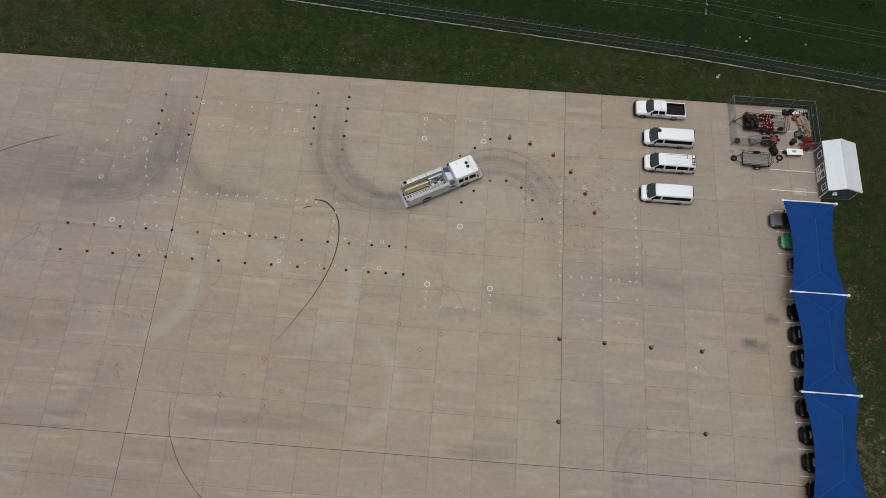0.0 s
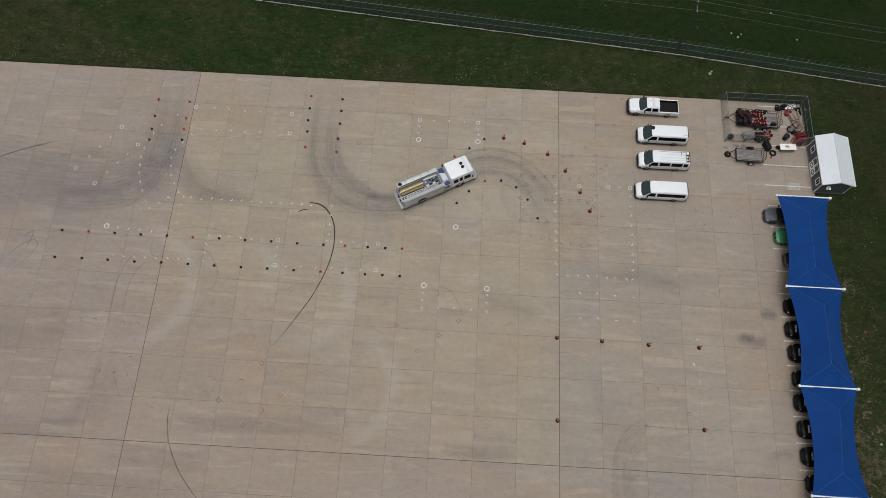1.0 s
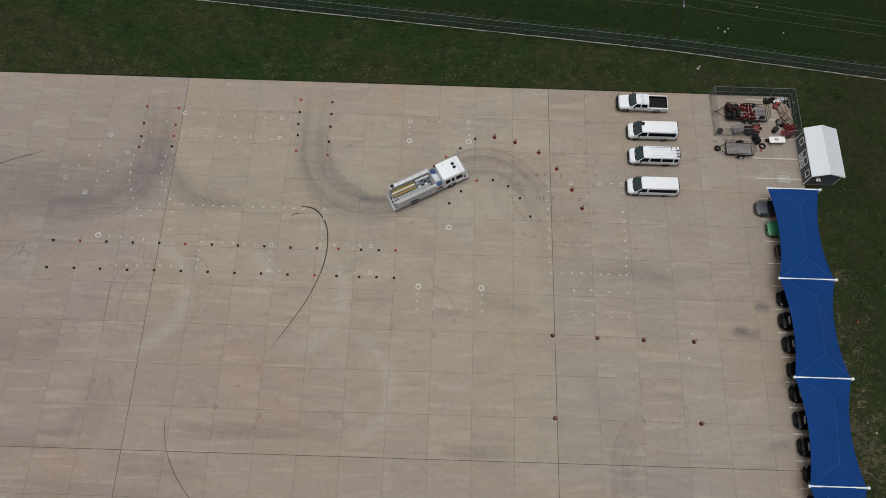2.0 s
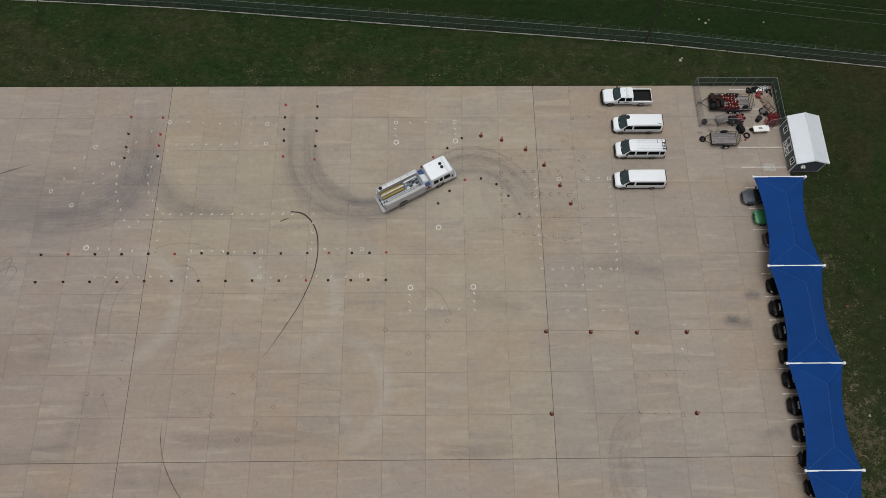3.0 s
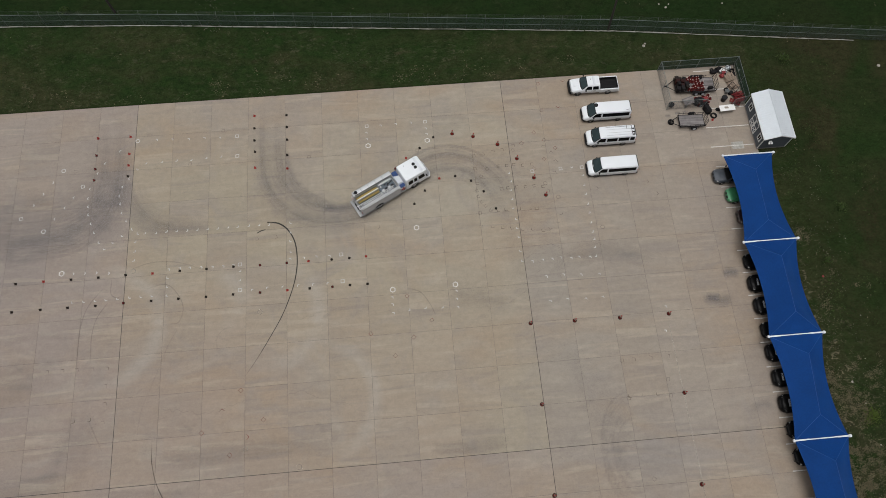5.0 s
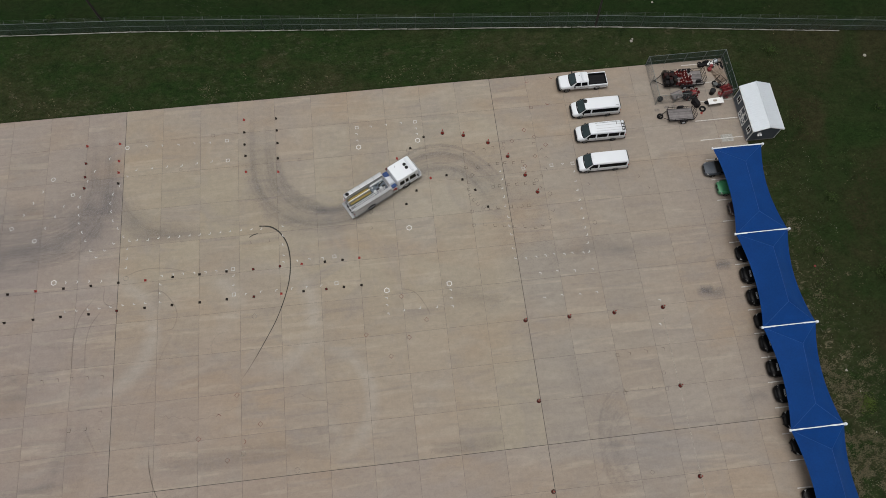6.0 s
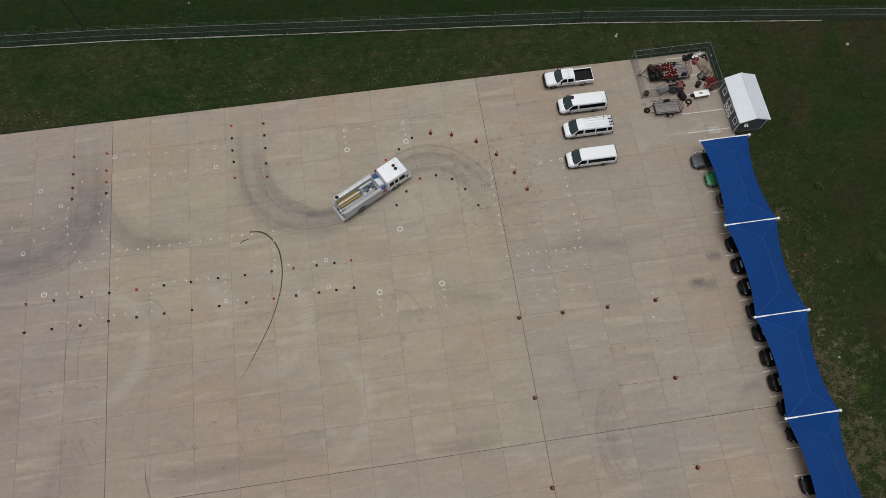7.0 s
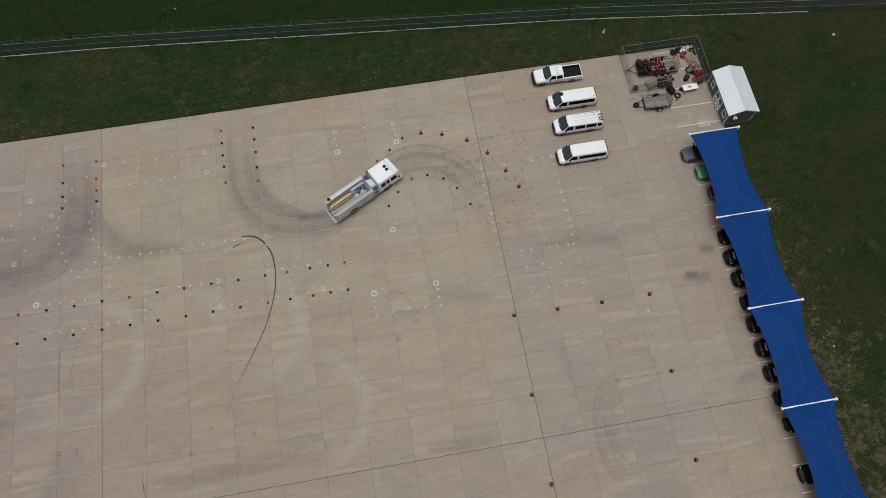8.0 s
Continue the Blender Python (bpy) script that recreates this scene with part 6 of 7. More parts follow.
# ---- the garden shed ----
def shed(x0, x1, y0, y1):
    cx = (x0 + x1) / 2
    s = thing("shed", cx, (y0 + y1) / 2, 0, 0, "grey wooden shed with white trim and pale metal roof", "shed")
    a, b, c, d = x0 - cx, x1 - cx, -(y1 - y0) / 2, (y1 - y0) / 2
    rx = -0.12
    eave, ridge = 2.68, 3.38
    part("floor", box(a, b, c, d, 0.0, 0.2, 0.01), DECK_WOOD, s)
    west = part("wall", box(a, a + 0.1, c, d, 0.2, eave), SHED_WALL, s)
    part("wall", box(b - 0.1, b, c, d, 0.2, eave), SHED_WALL, s)
    gables = []
    for yy in (c, d - 0.1):
        pts = [(a + 0.1, 0.2), (b - 0.1, 0.2), (b - 0.1, eave), (rx, ridge - 0.06), (a + 0.1, eave)]
        gables.append(part("wall", loft([[(x, yy, z) for x, z in pts], [(x, yy + 0.1, z) for x, z in pts]]), SHED_WALL, s))
    # siding battens
    for k in range(int((d - c) / 0.4)):
        yy = c + 0.2 + 0.4 * k
        part("batten", box(a - 0.02, a + 0.001, yy, yy + 0.03, 0.22, eave - 0.02), SHED_WALL, west)
    for k in range(int((b - a) / 0.4)):
        xx = a + 0.25 + 0.4 * k
        part("batten", box(xx, xx + 0.03, c - 0.02, c + 0.001, 0.22, eave - 0.02), SHED_WALL, gables[0])
    for xx, yy in ((a, c), (a, d), (b, c), (b, d)):
        part("corner_board", box(xx - 0.045, xx + 0.045, yy - 0.045, yy + 0.045, 0.2, eave - 0.04), SHED_TRIM, s)
    for xe, sx in ((a - 0.2, 1), (b + 0.2, -1)):
        ze = eave - 0.08
        roof = part("roof_slope", loft([[(xe, c - 0.22, ze), (rx, c - 0.22, ridge), (rx, c - 0.22, ridge + 0.06), (xe, c - 0.22, ze + 0.06)], [(xe, d + 0.15, ze), (rx, d + 0.15, ridge), (rx, d + 0.15, ridge + 0.06), (xe, d + 0.15, ze + 0.06)]]), SHED_ROOF, s)
        n = 22
        for k in range(n):
            yy = c - 0.18 + (d - c + 0.3) * k / (n - 1)
            part("roof_rib", rod((xe, yy, ze + 0.065), (rx, yy, ridge + 0.065), 0.014, 5), SHED_ROOF, roof)
        part("barge_board", loft([[(xe, c - 0.25, ze - 0.1), (rx, c - 0.25, ridge - 0.1), (rx, c - 0.25, ridge + 0.05), (xe, c - 0.25, ze + 0.05)], [(xe, c - 0.222, ze - 0.1), (rx, c - 0.222, ridge - 0.1), (rx, c - 0.222, ridge + 0.05), (xe, c - 0.222, ze + 0.05)]]), SHED_TRIM, s)
        part("fascia", box(*sorted((xe - sx * 0.03, xe)), c - 0.2, d + 0.13, ze - 0.08, ze + 0.06), SHED_TRIM, s)
    part("ridge_cap", tube([(rx, c - 0.22, ridge + 0.08), (rx, d + 0.15, ridge + 0.08)], 0.06, 8), SHED_ROOF, s)
    span = d - c
    for yy in (c + span * 0.13, c + span * 0.83):
        w = part("window", box(a - 0.03, a + 0.02, yy - 0.3, yy + 0.3, 1.05, 1.85), GLASS, s)
        for q in ((yy - 0.4, yy - 0.28, 0.95, 1.95), (yy + 0.28, yy + 0.4, 0.95, 1.95)):
            part("window_frame", box(a - 0.06, a - 0.005, q[0], q[1], q[2], q[3]), SHED_TRIM, w)
        for z in (0.95, 1.83):
            part("window_frame", box(a - 0.055, a - 0.005, yy - 0.28, yy + 0.28, z, z + 0.12), SHED_TRIM, w)
        part("window_bar", box(a - 0.045, a - 0.02, yy - 0.02, yy + 0.02, 1.07, 1.83), SHED_TRIM, w)
    dm = c + span * 0.47
    for k in (0, 1):
        y_0, y_1 = (dm - 0.95, dm - 0.02) if k == 0 else (dm + 0.02, dm + 0.95)
        dr = part("door", box(a - 0.035, a - 0.001, y_0, y_1, 0.22, 2.05), SHED_WALL, s)
        for q in ((y_0, y_0 + 0.11, 0.22, 2.05), (y_1 - 0.11, y_1, 0.22, 2.05)):
            part("door_trim", box(a - 0.06, a - 0.034, *q), SHED_TRIM, dr)
        for z in (0.22, 1.1, 1.94):
            part("door_trim", box(a - 0.055, a - 0.034, y_0 + 0.11, y_1 - 0.11, z, z + 0.11), SHED_TRIM, dr)
        for p, q in (((y_0 + 0.1, 0.33), (y_1 - 0.1, 1.1)), ((y_1 - 0.1, 0.33), (y_0 + 0.1, 1.1))):
            part("door_brace", rod((a - 0.045, *p), (a - 0.045, *q), 0.04, 4), SHED_TRIM, dr)
    lamp = part("floodlight", box(a + 0.75, a + 1.1, c - 0.16, c - 0.02, 1.75, 1.95, 0.02), SHED_TRIM, s, "white twin floodlight")
    for xx in (a + 0.75, a + 1.05):
        part("lamp_head", rod((xx, c - 0.18, 1.88), (xx - 0.03, c - 0.42, 1.82), 0.12, 10), SHED_TRIM, lamp)


shed(76.32, 79.8, -12.42, -6.25)


# ---- fences ----
RAIL = mat("dull_fence_rail", (0.17, 0.20, 0.195), 0.5, metal=0.2, vary=0.15, scale=4)


def chain_mesh(length, height, pitch, wire, coat, z0=0.05):
    """Crossed slanting wires in the x-z plane."""
    verts, faces = [], []
    for way in (1, -1):
        k = -height
        while k < length:
            a, b = (k, k + height)
            t0, t1 = max(0.0, -a / height), min(1.0, (length - a) / height)
            if t1 > t0:
                xa, xb, za, zb = a + height * t0, a + height * t1, height * t0, height * t1
                if way < 0:
                    za, zb = height - za, height - zb
                i = len(verts)
                for x, z in ((xa, za), (xb, zb)):
                    verts += [(x - wire / 2, -wire * 0.35, z0 + z), (x + wire / 2, -wire * 0.35, z0 + z), (x, wire * 0.5, z0 + z)]
                faces += [(i, i + 1, i + 4, i + 3), (i + 1, i + 2, i + 5, i + 4), (i + 2, i, i + 3, i + 5)]
            k += pitch
    me = bpy.data.meshes.new("chain_link")
    me.from_pydata(verts, [], faces)
    me.materials.append(coat)
    return me


def fence_run(name, x0, y0, x1, y1, height, step, label, group="", barbed=False, screen=False, mid=False, pitch=0.09, wire=0.0055):
    length = math.hypot(x1 - x0, y1 - y0)
    f = thing(name, x0, y0, 0, math.degrees(math.atan2(y1 - y0, x1 - x0)), label, "fence", group)
    n = max(1, round(length / step))
    net = new("chain_link", chain_mesh(length, height - 0.08, pitch, wire, SCREEN if screen else VINYL if barbed else WIRE))
    net.parent = f
    for k in range(n + 1):
        x = length * k / n
        post = part("post", rod((x, -0.035, -0.1), (x, -0.035, height), 0.026 if barbed else 0.035, 7), GALV if barbed else RAIL, f)
        if barbed:
            part("outrigger", rod((x, -0.035, height), (x, 0.28, height + 0.32), 0.022, 5), GALV, post)
    part("top_rail", rod((0, -0.035, height), (length, -0.035, height), 0.028, 6), RAIL, f)
    if mid:
        part("tension_rail", rod((0, -0.035, height * 0.45), (length, -0.035, height * 0.45), 0.022, 6), RAIL, f)
    if barbed:
        for j in (0.33, 0.66, 1.0):
            part("barbed_wire", rod((0, -0.035 + 0.31 * j, height + 0.32 * j), (length, -0.035 + 0.31 * j, height + 0.32 * j), 0.006, 4), GALV, f)
    return f


random.seed(5)
for x0, y0, x1, y1 in ((-66.0, 16.5, 0.0, 12.2), (0.0, 12.2, 62.0, 6.5), (62.0, 6.5, 134.0, -2.57)):
    fence_run("perimeter_fence", x0, y0 + 0.15, x1, y1 + 0.15, 2.1, 2.5, "long galvanised chain-link fence with barbed wire", "perimeter fence", barbed=True, mid=True, pitch=0.085, wire=0.0115)
    strip = thing("mow_strip", x0, y0, 0, math.degrees(math.atan2(y1 - y0, x1 - x0)), "ragged pale concrete strip under the fence", "curb", kind="structure")
    x, whole = 0.0, math.hypot(x1 - x0, y1 - y0)
    while x < whole - 1 and x0 + x * (x1 - x0) / whole < 92.0:
        n = min(random.uniform(0.8, 4.5), whole - x)
        rings = []
        for f in (0, 0.25, 0.5, 0.75, 1):
            w0, w1 = random.uniform(0.02, 0.10), random.uniform(0.0, 0.08)
            rings.append([(x + n * f, -w0, -0.12), (x + n * f, w1, -0.12), (x + n * f, w1, 0.02), (x + n * f, -w0, 0.02)])
        part("curb_piece", loft(rings), CURB, strip, smooth=False)
        x += n + random.choice((0.0, 0.0, 0.02, 0.03, 0.05, 0.15))

CX0, CX1, CY0, CY1 = 66.25, 76.35, -6.0, -0.1
fence_run("enclosure_fence", CX0, CY1, CX1, CY1, 1.95, 2.5, "dark green coated chain-link fence panel", "fence round the storage yard", screen=True, mid=True, pitch=0.075, wire=0.014)
fence_run("enclosure_fence", CX1, CY1, CX1, CY0 + 0.1, 1.95, 2.5, "dark green coated chain-link fence panel", "fence round the storage yard", screen=True, mid=True, pitch=0.075, wire=0.014)
fence_run("enclosure_fence", CX0, CY0, CX0, CY1, 1.95, 3.0, "open galvanised chain-link fence panel", "fence round the storage yard")
fence_run("enclosure_fence", CX0, CY0, 71.0, CY0, 1.95, 2.4, "open galvanised chain-link fence panel", "fence round the storage yard", wire=0.008)
fence_run("enclosure_fence", 74.4, CY0 - 0.3, CX1 - 0.1, CY0 + 0.1, 1.95, 2.4, "open galvanised chain-link fence panel", "fence round the storage yard", wire=0.008)


# ---- power line ----
def power_pole(x, y, h):
    p = thing("utility_pole", x, y, 0, -6, "weathered wooden utility pole with a crossarm", "utility pole", "utility poles")
    p.matrix_world = pose(x, y, 0, 0, -2.6, -6)
    part("pole", rod((0, 0, -0.3), (0, 0, h), 0.17, 10, r2=0.11), WOOD_POLE, p)
    part("crossarm", box(-0.06, 0.06, -1.15, 1.15, h - 0.5, h - 0.38, 0.015), GALV, p)
    for yy in (-1.05, 0.0, 1.05):
        part("insulator", lathe(((0.03, 0), (0.06, 0.05), (0.03, 0.09), (0.06, 0.14), (0.02, 0.2)), 8, at=(0, yy, h - 0.38 if yy else h)), WHITE_STEEL, p)


PX, PY, PH = 61.0, 6.75, 9.7
SPAN = (-65.0, 7.6)
for k in (-1, 0, 1, 2):
    power_pole(PX + SPAN[0] * k, PY + SPAN[1] * k + (0.25 if k == 1 else 0), PH)
for k in range(-1, 2):
    line = thing("power_line", PX - 0.44 + SPAN[0] * k, PY + SPAN[1] * k, 0, 0, "thin grey overhead power conductors", "power line", "power lines")
    for off, up in ((-1.05, -0.2), (0.0, 0.2), (1.05, -0.2)):
        pts = [(SPAN[0] * t, SPAN[1] * t + off, PH + up - 0.9 * 4 * t * (1 - t)) for t in [q / 16 for q in range(17)]]
        part("conductor", tube(pts, 0.010, 4), LINE_WIRE, line)


# ---- the storage yard in the corner ----
def fender_wheel(parent, x, y, r, w=0.2):
    wheel = part("wheel", rod((x, y - w / 2, r), (x, y + w / 2, r), r * 0.6, 12), WHITE_STEEL, parent)
    bm = loft([[(x + rr * math.cos(2 * math.pi * k / 16), y + d, r + rr * math.sin(2 * math.pi * k / 16)) for k in range(16)] for rr, d in ((r * 0.58, -w / 2), (r * 0.95, -w / 2), (r, -w / 3), (r, w / 3), (r * 0.95, w / 2), (r * 0.58, w / 2))], caps=False)
    part("tyre", bm, RUBBER, wheel)


def trailer(x, y, rz, length, width, axles, label, side=0.45):
    """A flat utility trailer, tongue towards local -x, with rails and a ramp gate."""
    t = thing("utility_trailer", x, y, 0, rz, label, "trailer", "utility trailers")
    h, l, w = 0.6, length / 2, width / 2
    for s in (1, -1):
        part("side_beam", box(-l, l, *sorted((s * (w - 0.06), s * w)), h - 0.12, h + 0.0, 0.01), TRAILER_PAINT, t)
        part("top_rail", rod((-l, s * w, h + side), (l, s * w, h + side), 0.03, 6), TRAILER_PAINT, t)
        for k in range(6):
            xx = -l + 2 * l * k / 5
            part("stake", rod((xx, s * w, h - 0.1), (xx, s * w, h + side), 0.028, 6), TRAILER_PAINT, t)
        for ax in axles:
            fender_wheel(t, ax, s * (w + 0.14), 0.34)
        a = axles[0] - 0.5, axles[-1] + 0.5
        part("fender", loft([[(xx, s * (w + 0.02), z), (xx, s * (w + 0.28), z), (xx, s * (w + 0.28), z + 0.03), (xx, s * (w + 0.02), z + 0.03)] for xx, z in ((a[0], 0.5), (a[0] + 0.25, 0.74), (a[1] - 0.25, 0.74), (a[1], 0.5))]), TRAILER_PAINT, t)
    for xx in (-l, l):
        part("end_beam", box(xx - 0.04, xx + 0.04, -w, w, h - 0.12, h, 0.01), TRAILER_PAINT, t)
    n = 9
    for k in range(n):
        y0 = -w + 0.08 + (2 * w - 0.16) * k / n
        part("deck_board", box(-l + 0.05, l - 0.05, y0, y0 + (2 * w - 0.16) / n - 0.02, h - 0.02, h + 0.03 + 0.004 * (k % 3)), DECK_WOOD, t)
    for s in (1, -1):
        part("tongue", rod((-l, s * w * 0.8, h - 0.08), (-l - 1.15, 0, h - 0.14), 0.045, 6), TRAILER_PAINT, t)
    part("coupler", box(-l - 1.4, -l - 1.05, -0.06, 0.06, h - 0.2, h - 0.06, 0.02), TRAILER_PAINT, t)
    part("jack", rod((-l - 0.9, 0.12, 0.0), (-l - 0.9, 0.12, 0.85), 0.04, 8), GALV, t)
    gate = part("ramp_gate", rod((l + 0.06, -w, h + 1.1), (l + 0.06, w, h + 1.1), 0.03, 6), TRAILER_PAINT, t)
    for k in range(7):
        yy = -w + 2 * w * k / 6
        part("gate_bar", rod((l + 0.06, yy, h - 0.05), (l + 0.06, yy, h + 1.1), 0.022, 5), TRAILER_PAINT, gate)
    for z in (0.3, 0.7):
        part("gate_bar", rod((l + 0.06, -w, h + z), (l + 0.06, w, h + z), 0.022, 5), TRAILER_PAINT, gate)
    return t


trailer(70.35, -2.95, -2.0, 5.0, 2.1, (0.1, 0.95), "black tandem trailer with weathered grey deck boards")
trailer(68.85, -8.1, -1.5, 3.1, 1.7, (0.25,), "small black utility trailer with grey plank deck", 0.35)


def lump(name, x, y, z, sx, sy, sz, material, label, category, seed, rz=0.0):
    """A heap of folded sheeting: a rough rounded mass with creases."""
    bm = bmesh.new()
    bmesh.ops.create_icosphere(bm, subdivisions=3, radius=1)
    for v in bm.verts:
        c = v.co.copy()
        d = 1 + 0.28 * noise.noise(c * 1.7 + Vector((seed, 0, 0))) + 0.16 * noise.noise(c * 4.5 + Vector((0, seed, 0)))
        q = Vector([math.copysign(abs(k) ** 0.6, k) for k in c]) * d
        v.co = (q.x * sx / 2, q.y * sy / 2, max(0.0, (q.z + 0.9) * 0.52) * sz)
    bm2 = bm
    ob = new(name, mesh_of(bm2, name, material))
    ob.matrix_world = pose(x, y, z, 0, 0, rz)
    return tagged(ob, label, category)


def bundle(x, y, z, rx, ry, rz, sx, sy, sz, material, label, category):
    """A strapped case with rounded edges and a lid line."""
    t = thing("case", 0, 0, 0, 0, label, category, "cases on the trailer")
    part("box", box(-sx / 2, sx / 2, -sy / 2, sy / 2, 0, sz * 0.8, 0.04), material, t)
    part("lid", box(-sx / 2 - 0.02, sx / 2 + 0.02, -sy / 2 - 0.02, sy / 2 + 0.02, sz * 0.8, sz, 0.03), material, t)
    for q in (-0.25, 0.25):
        part("strap", box(sx * q - 0.02, sx * q + 0.02, -sy / 2 - 0.026, sy / 2 + 0.026, 0.02, sz + 0.012), PLASTIC, t)
    t.matrix_world = pose(x, y, z, rx, ry, rz)


random.seed(21)
for i in range(3):
    for j in range(4):
        bundle(68.05 + 0.48 * i + random.uniform(-0.06, 0.06), -3.7 + 0.5 * j + random.uniform(-0.06, 0.06), 0.64, random.uniform(-4, 4), random.uniform(-4, 4), random.uniform(-18, 18), random.uniform(0.36, 0.46), random.uniform(0.34, 0.5), random.uniform(0.35, 0.95), random.choice((TARP, CONE_DARK, MAROON, MAROON, TRAILER_PAINT)), "dark plastic case packed on the trailer", "case")
lump("tarpaulin", 71.3, -6.55, 0.0, 0.75, 1.2, 0.85, TARP, "black crumpled tarpaulin heap on the concrete", "tarpaulin", 8.0, 20)
lump("tarpaulin", 70.4, -5.3, 0.0, 1.2, 0.9, 0.8, TARP, "dark folded sheeting beside the fence", "tarpaulin", 12.0, 10)


def cone_stack(x, y, z):
    at = pose(x, y, z, random.uniform(-7, 7), random.uniform(-7, 7), random.uniform(0, 90))
    if "stack" in cone_kit:
        return copy_thing(cone_kit["stack"], at)
    c = thing("cone_stack", 0, 0, 0, 0, "stack of dark red traffic cones with white tips", "traffic cones", "stacked cones on the trailer")
    for k in range(3):
        part("base", box(-0.17, 0.17, -0.17, 0.17, 0.1 * k, 0.1 * k + 0.035, 0.01), CONE_DULL, c)
    part("body", lathe(((0.14, 0.235), (0.085, 0.48)), 10), CONE_DULL, c)
    part("collar", lathe(((0.086, 0.48), (0.06, 0.6)), 10), CONE_DULL, c)
    part("tip", lathe(((0.062, 0.6), (0.052, 0.69), (0.034, 0.70)), 10), CONE_TIP, c, "faded white cone tip")
    c.matrix_world = at
    cone_kit["stack"] = c
    return c


random.seed(11)
for i in range(6):
    for j in range(5):
        if (i < 5 or j < 3) and random.random() < 0.95:
            cone_stack(69.35 + 0.37 * i + random.uniform(-0.05, 0.05), -3.78 + 0.4 * j + random.uniform(-0.09, 0.09), 0.64)
for x, y in ((72.2, -3.7), (70.2, -2.05), (71.1, -2.1)):
    lump("tarpaulin", x, y, 0.64, 0.7, 0.35, 0.4, TARP, "small dark bundle lying on the trailer deck", "bundle", x)


def pallet(x, y, z, rz, tilt, label="pale wooden pallet leaning in the corner"):
    p = thing("pallet", 0, 0, 0, 0, label, "pallet", "pallets")
    for k in range(7):
        part("deck_slat", box(-0.6, 0.6, -0.5 + 0.15 * k, -0.42 + 0.15 * k, 0.11, 0.13), PALLET_WOOD, p)
    for xx in (-0.57, 0, 0.52):
        part("stringer", box(xx, xx + 0.05, -0.5, 0.5, 0.02, 0.11), PALLET_WOOD, p)
    for yy in (-0.5, -0.05, 0.4):
        part("bottom_slat", box(-0.6, 0.6, yy, yy + 0.1, 0.0, 0.02), PALLET_WOOD, p)
    p.matrix_world = pose(x, y, z, tilt, 0, rz)
    return p


for k in range(4):
    pallet(75.15 + 0.03 * k, -2.0 - 0.03 * k, 0.135 * k, 12 + 3 * k, 0)
for k in range(3):
    pallet(75.45 + 0.04 * k, -3.15, 0.135 * k, 10 + 5 * k, 0, "pale wooden pallet stacked on the concrete")


def crate_heap(x, y):
    """Red plastic barricade sections piled by the fence."""
    for k in range(13):
        b = thing("barricade", 0, 0, 0, 0, "red plastic barricade section in a heap", "barricade", "heap of red barricades")
        for s in (-0.5, 0.42):
            part("leg", box(s, s + 0.08, -0.03, 0.03, 0, 0.95, 0.015), RED_CLOTH, b)
        for z in (0.12, 0.4, 0.68, 0.88):
            part("rail", box(-0.42, 0.42, -0.02, 0.02, z, z + 0.1, 0.012), CONE_DULL if z < 0.3 else RED_CLOTH, b)
        b.matrix_world = pose(x + random.uniform(-0.5, 0.25), y - 0.75 + 0.125 * k, 0.05 * (k % 3), random.uniform(30, 66), 0, random.uniform(-40, 40))


crate_heap(75.55, -4.75)


def tyre(x, y, z=0.0, r=0.36, label="black tyre lying flat on the concrete"):
    bm = loft([[(rr * math.cos(2 * math.pi * k / 18), rr * math.sin(2 * math.pi * k / 18), h) for k in range(18)] for rr, h in ((r * 0.55, 0.04), (r * 0.9, 0.0), (r, 0.06), (r, 0.16), (r * 0.9, 0.22), (r * 0.55, 0.18), (r * 0.55, 0.04))], caps=False)
    ob = new("tyre", mesh_of(bm, "tyre", RUBBER))
    ob.matrix_world = pose(x, y, z)
    tagged(ob, label, "tyre", "loose tyres")


tyre(72.05, -7.35, r=0.42)
tyre(74.5, -3.75, r=0.32)
tyre(66.45, -7.85, r=0.40, label="black spare tyre at a trailer tongue")
tyre(73.3, -0.65, r=0.26, label="small black tyre by the back fence")
tyre(73.95, -0.6, r=0.26, label="small black tyre by the back fence")
tyre(75.9, -0.95, r=0.32, label="black tyre by the corner of the fence")


def bin_can(x, y, material, h, r, label):
    b = thing("bin", x, y, 0, 0, label, "bin", "bins")
    part("can", lathe(((r * 0.8, 0), (r, h), (r * 0.92, h), (r * 0.74, 0.06)), 14), material, b)
    part("rim", lathe(((r * 0.97, h - 0.03), (r * 1.08, h - 0.03), (r * 1.08, h + 0.02), (r * 0.97, h + 0.02)), 14), material, b)


bin_can(66.95, -5.45, PLASTIC, 0.36, 0.34, "dark grey plastic tub inside the fence")
bin_can(73.75, -5.2, PLASTIC, 0.75, 0.34, "black round bin on the concrete")
bin_can(74.4, -4.15, GALV, 0.55, 0.26, "small galvanised can on the concrete")


def sawhorse_stack(x, y, rz):
    s = thing("frame_stack", x, y, 0, rz, "grey weathered boards stacked on a metal frame", "lumber stack")
    for k in range(6):
        part("board", box(-0.75, 0.75, -0.5 + 0.17 * k, -0.37 + 0.17 * k, 0.5 + 0.03 * (k % 2), 0.56 + 0.03 * (k % 2), 0.006), DECK_WOOD, s)
    for xx in (-0.6, 0.6):
        for yy in (-0.4, 0.4):
            part("leg", rod((xx, yy, 0), (xx * 0.9, yy * 0.8, 0.5), 0.03, 6), GALV, s)
        part("cross_rail", rod((xx * 0.9, -0.45, 0.48), (xx * 0.9, 0.45, 0.48), 0.03, 6), GALV, s)


sawhorse_stack(69.15, -5.2, 18)


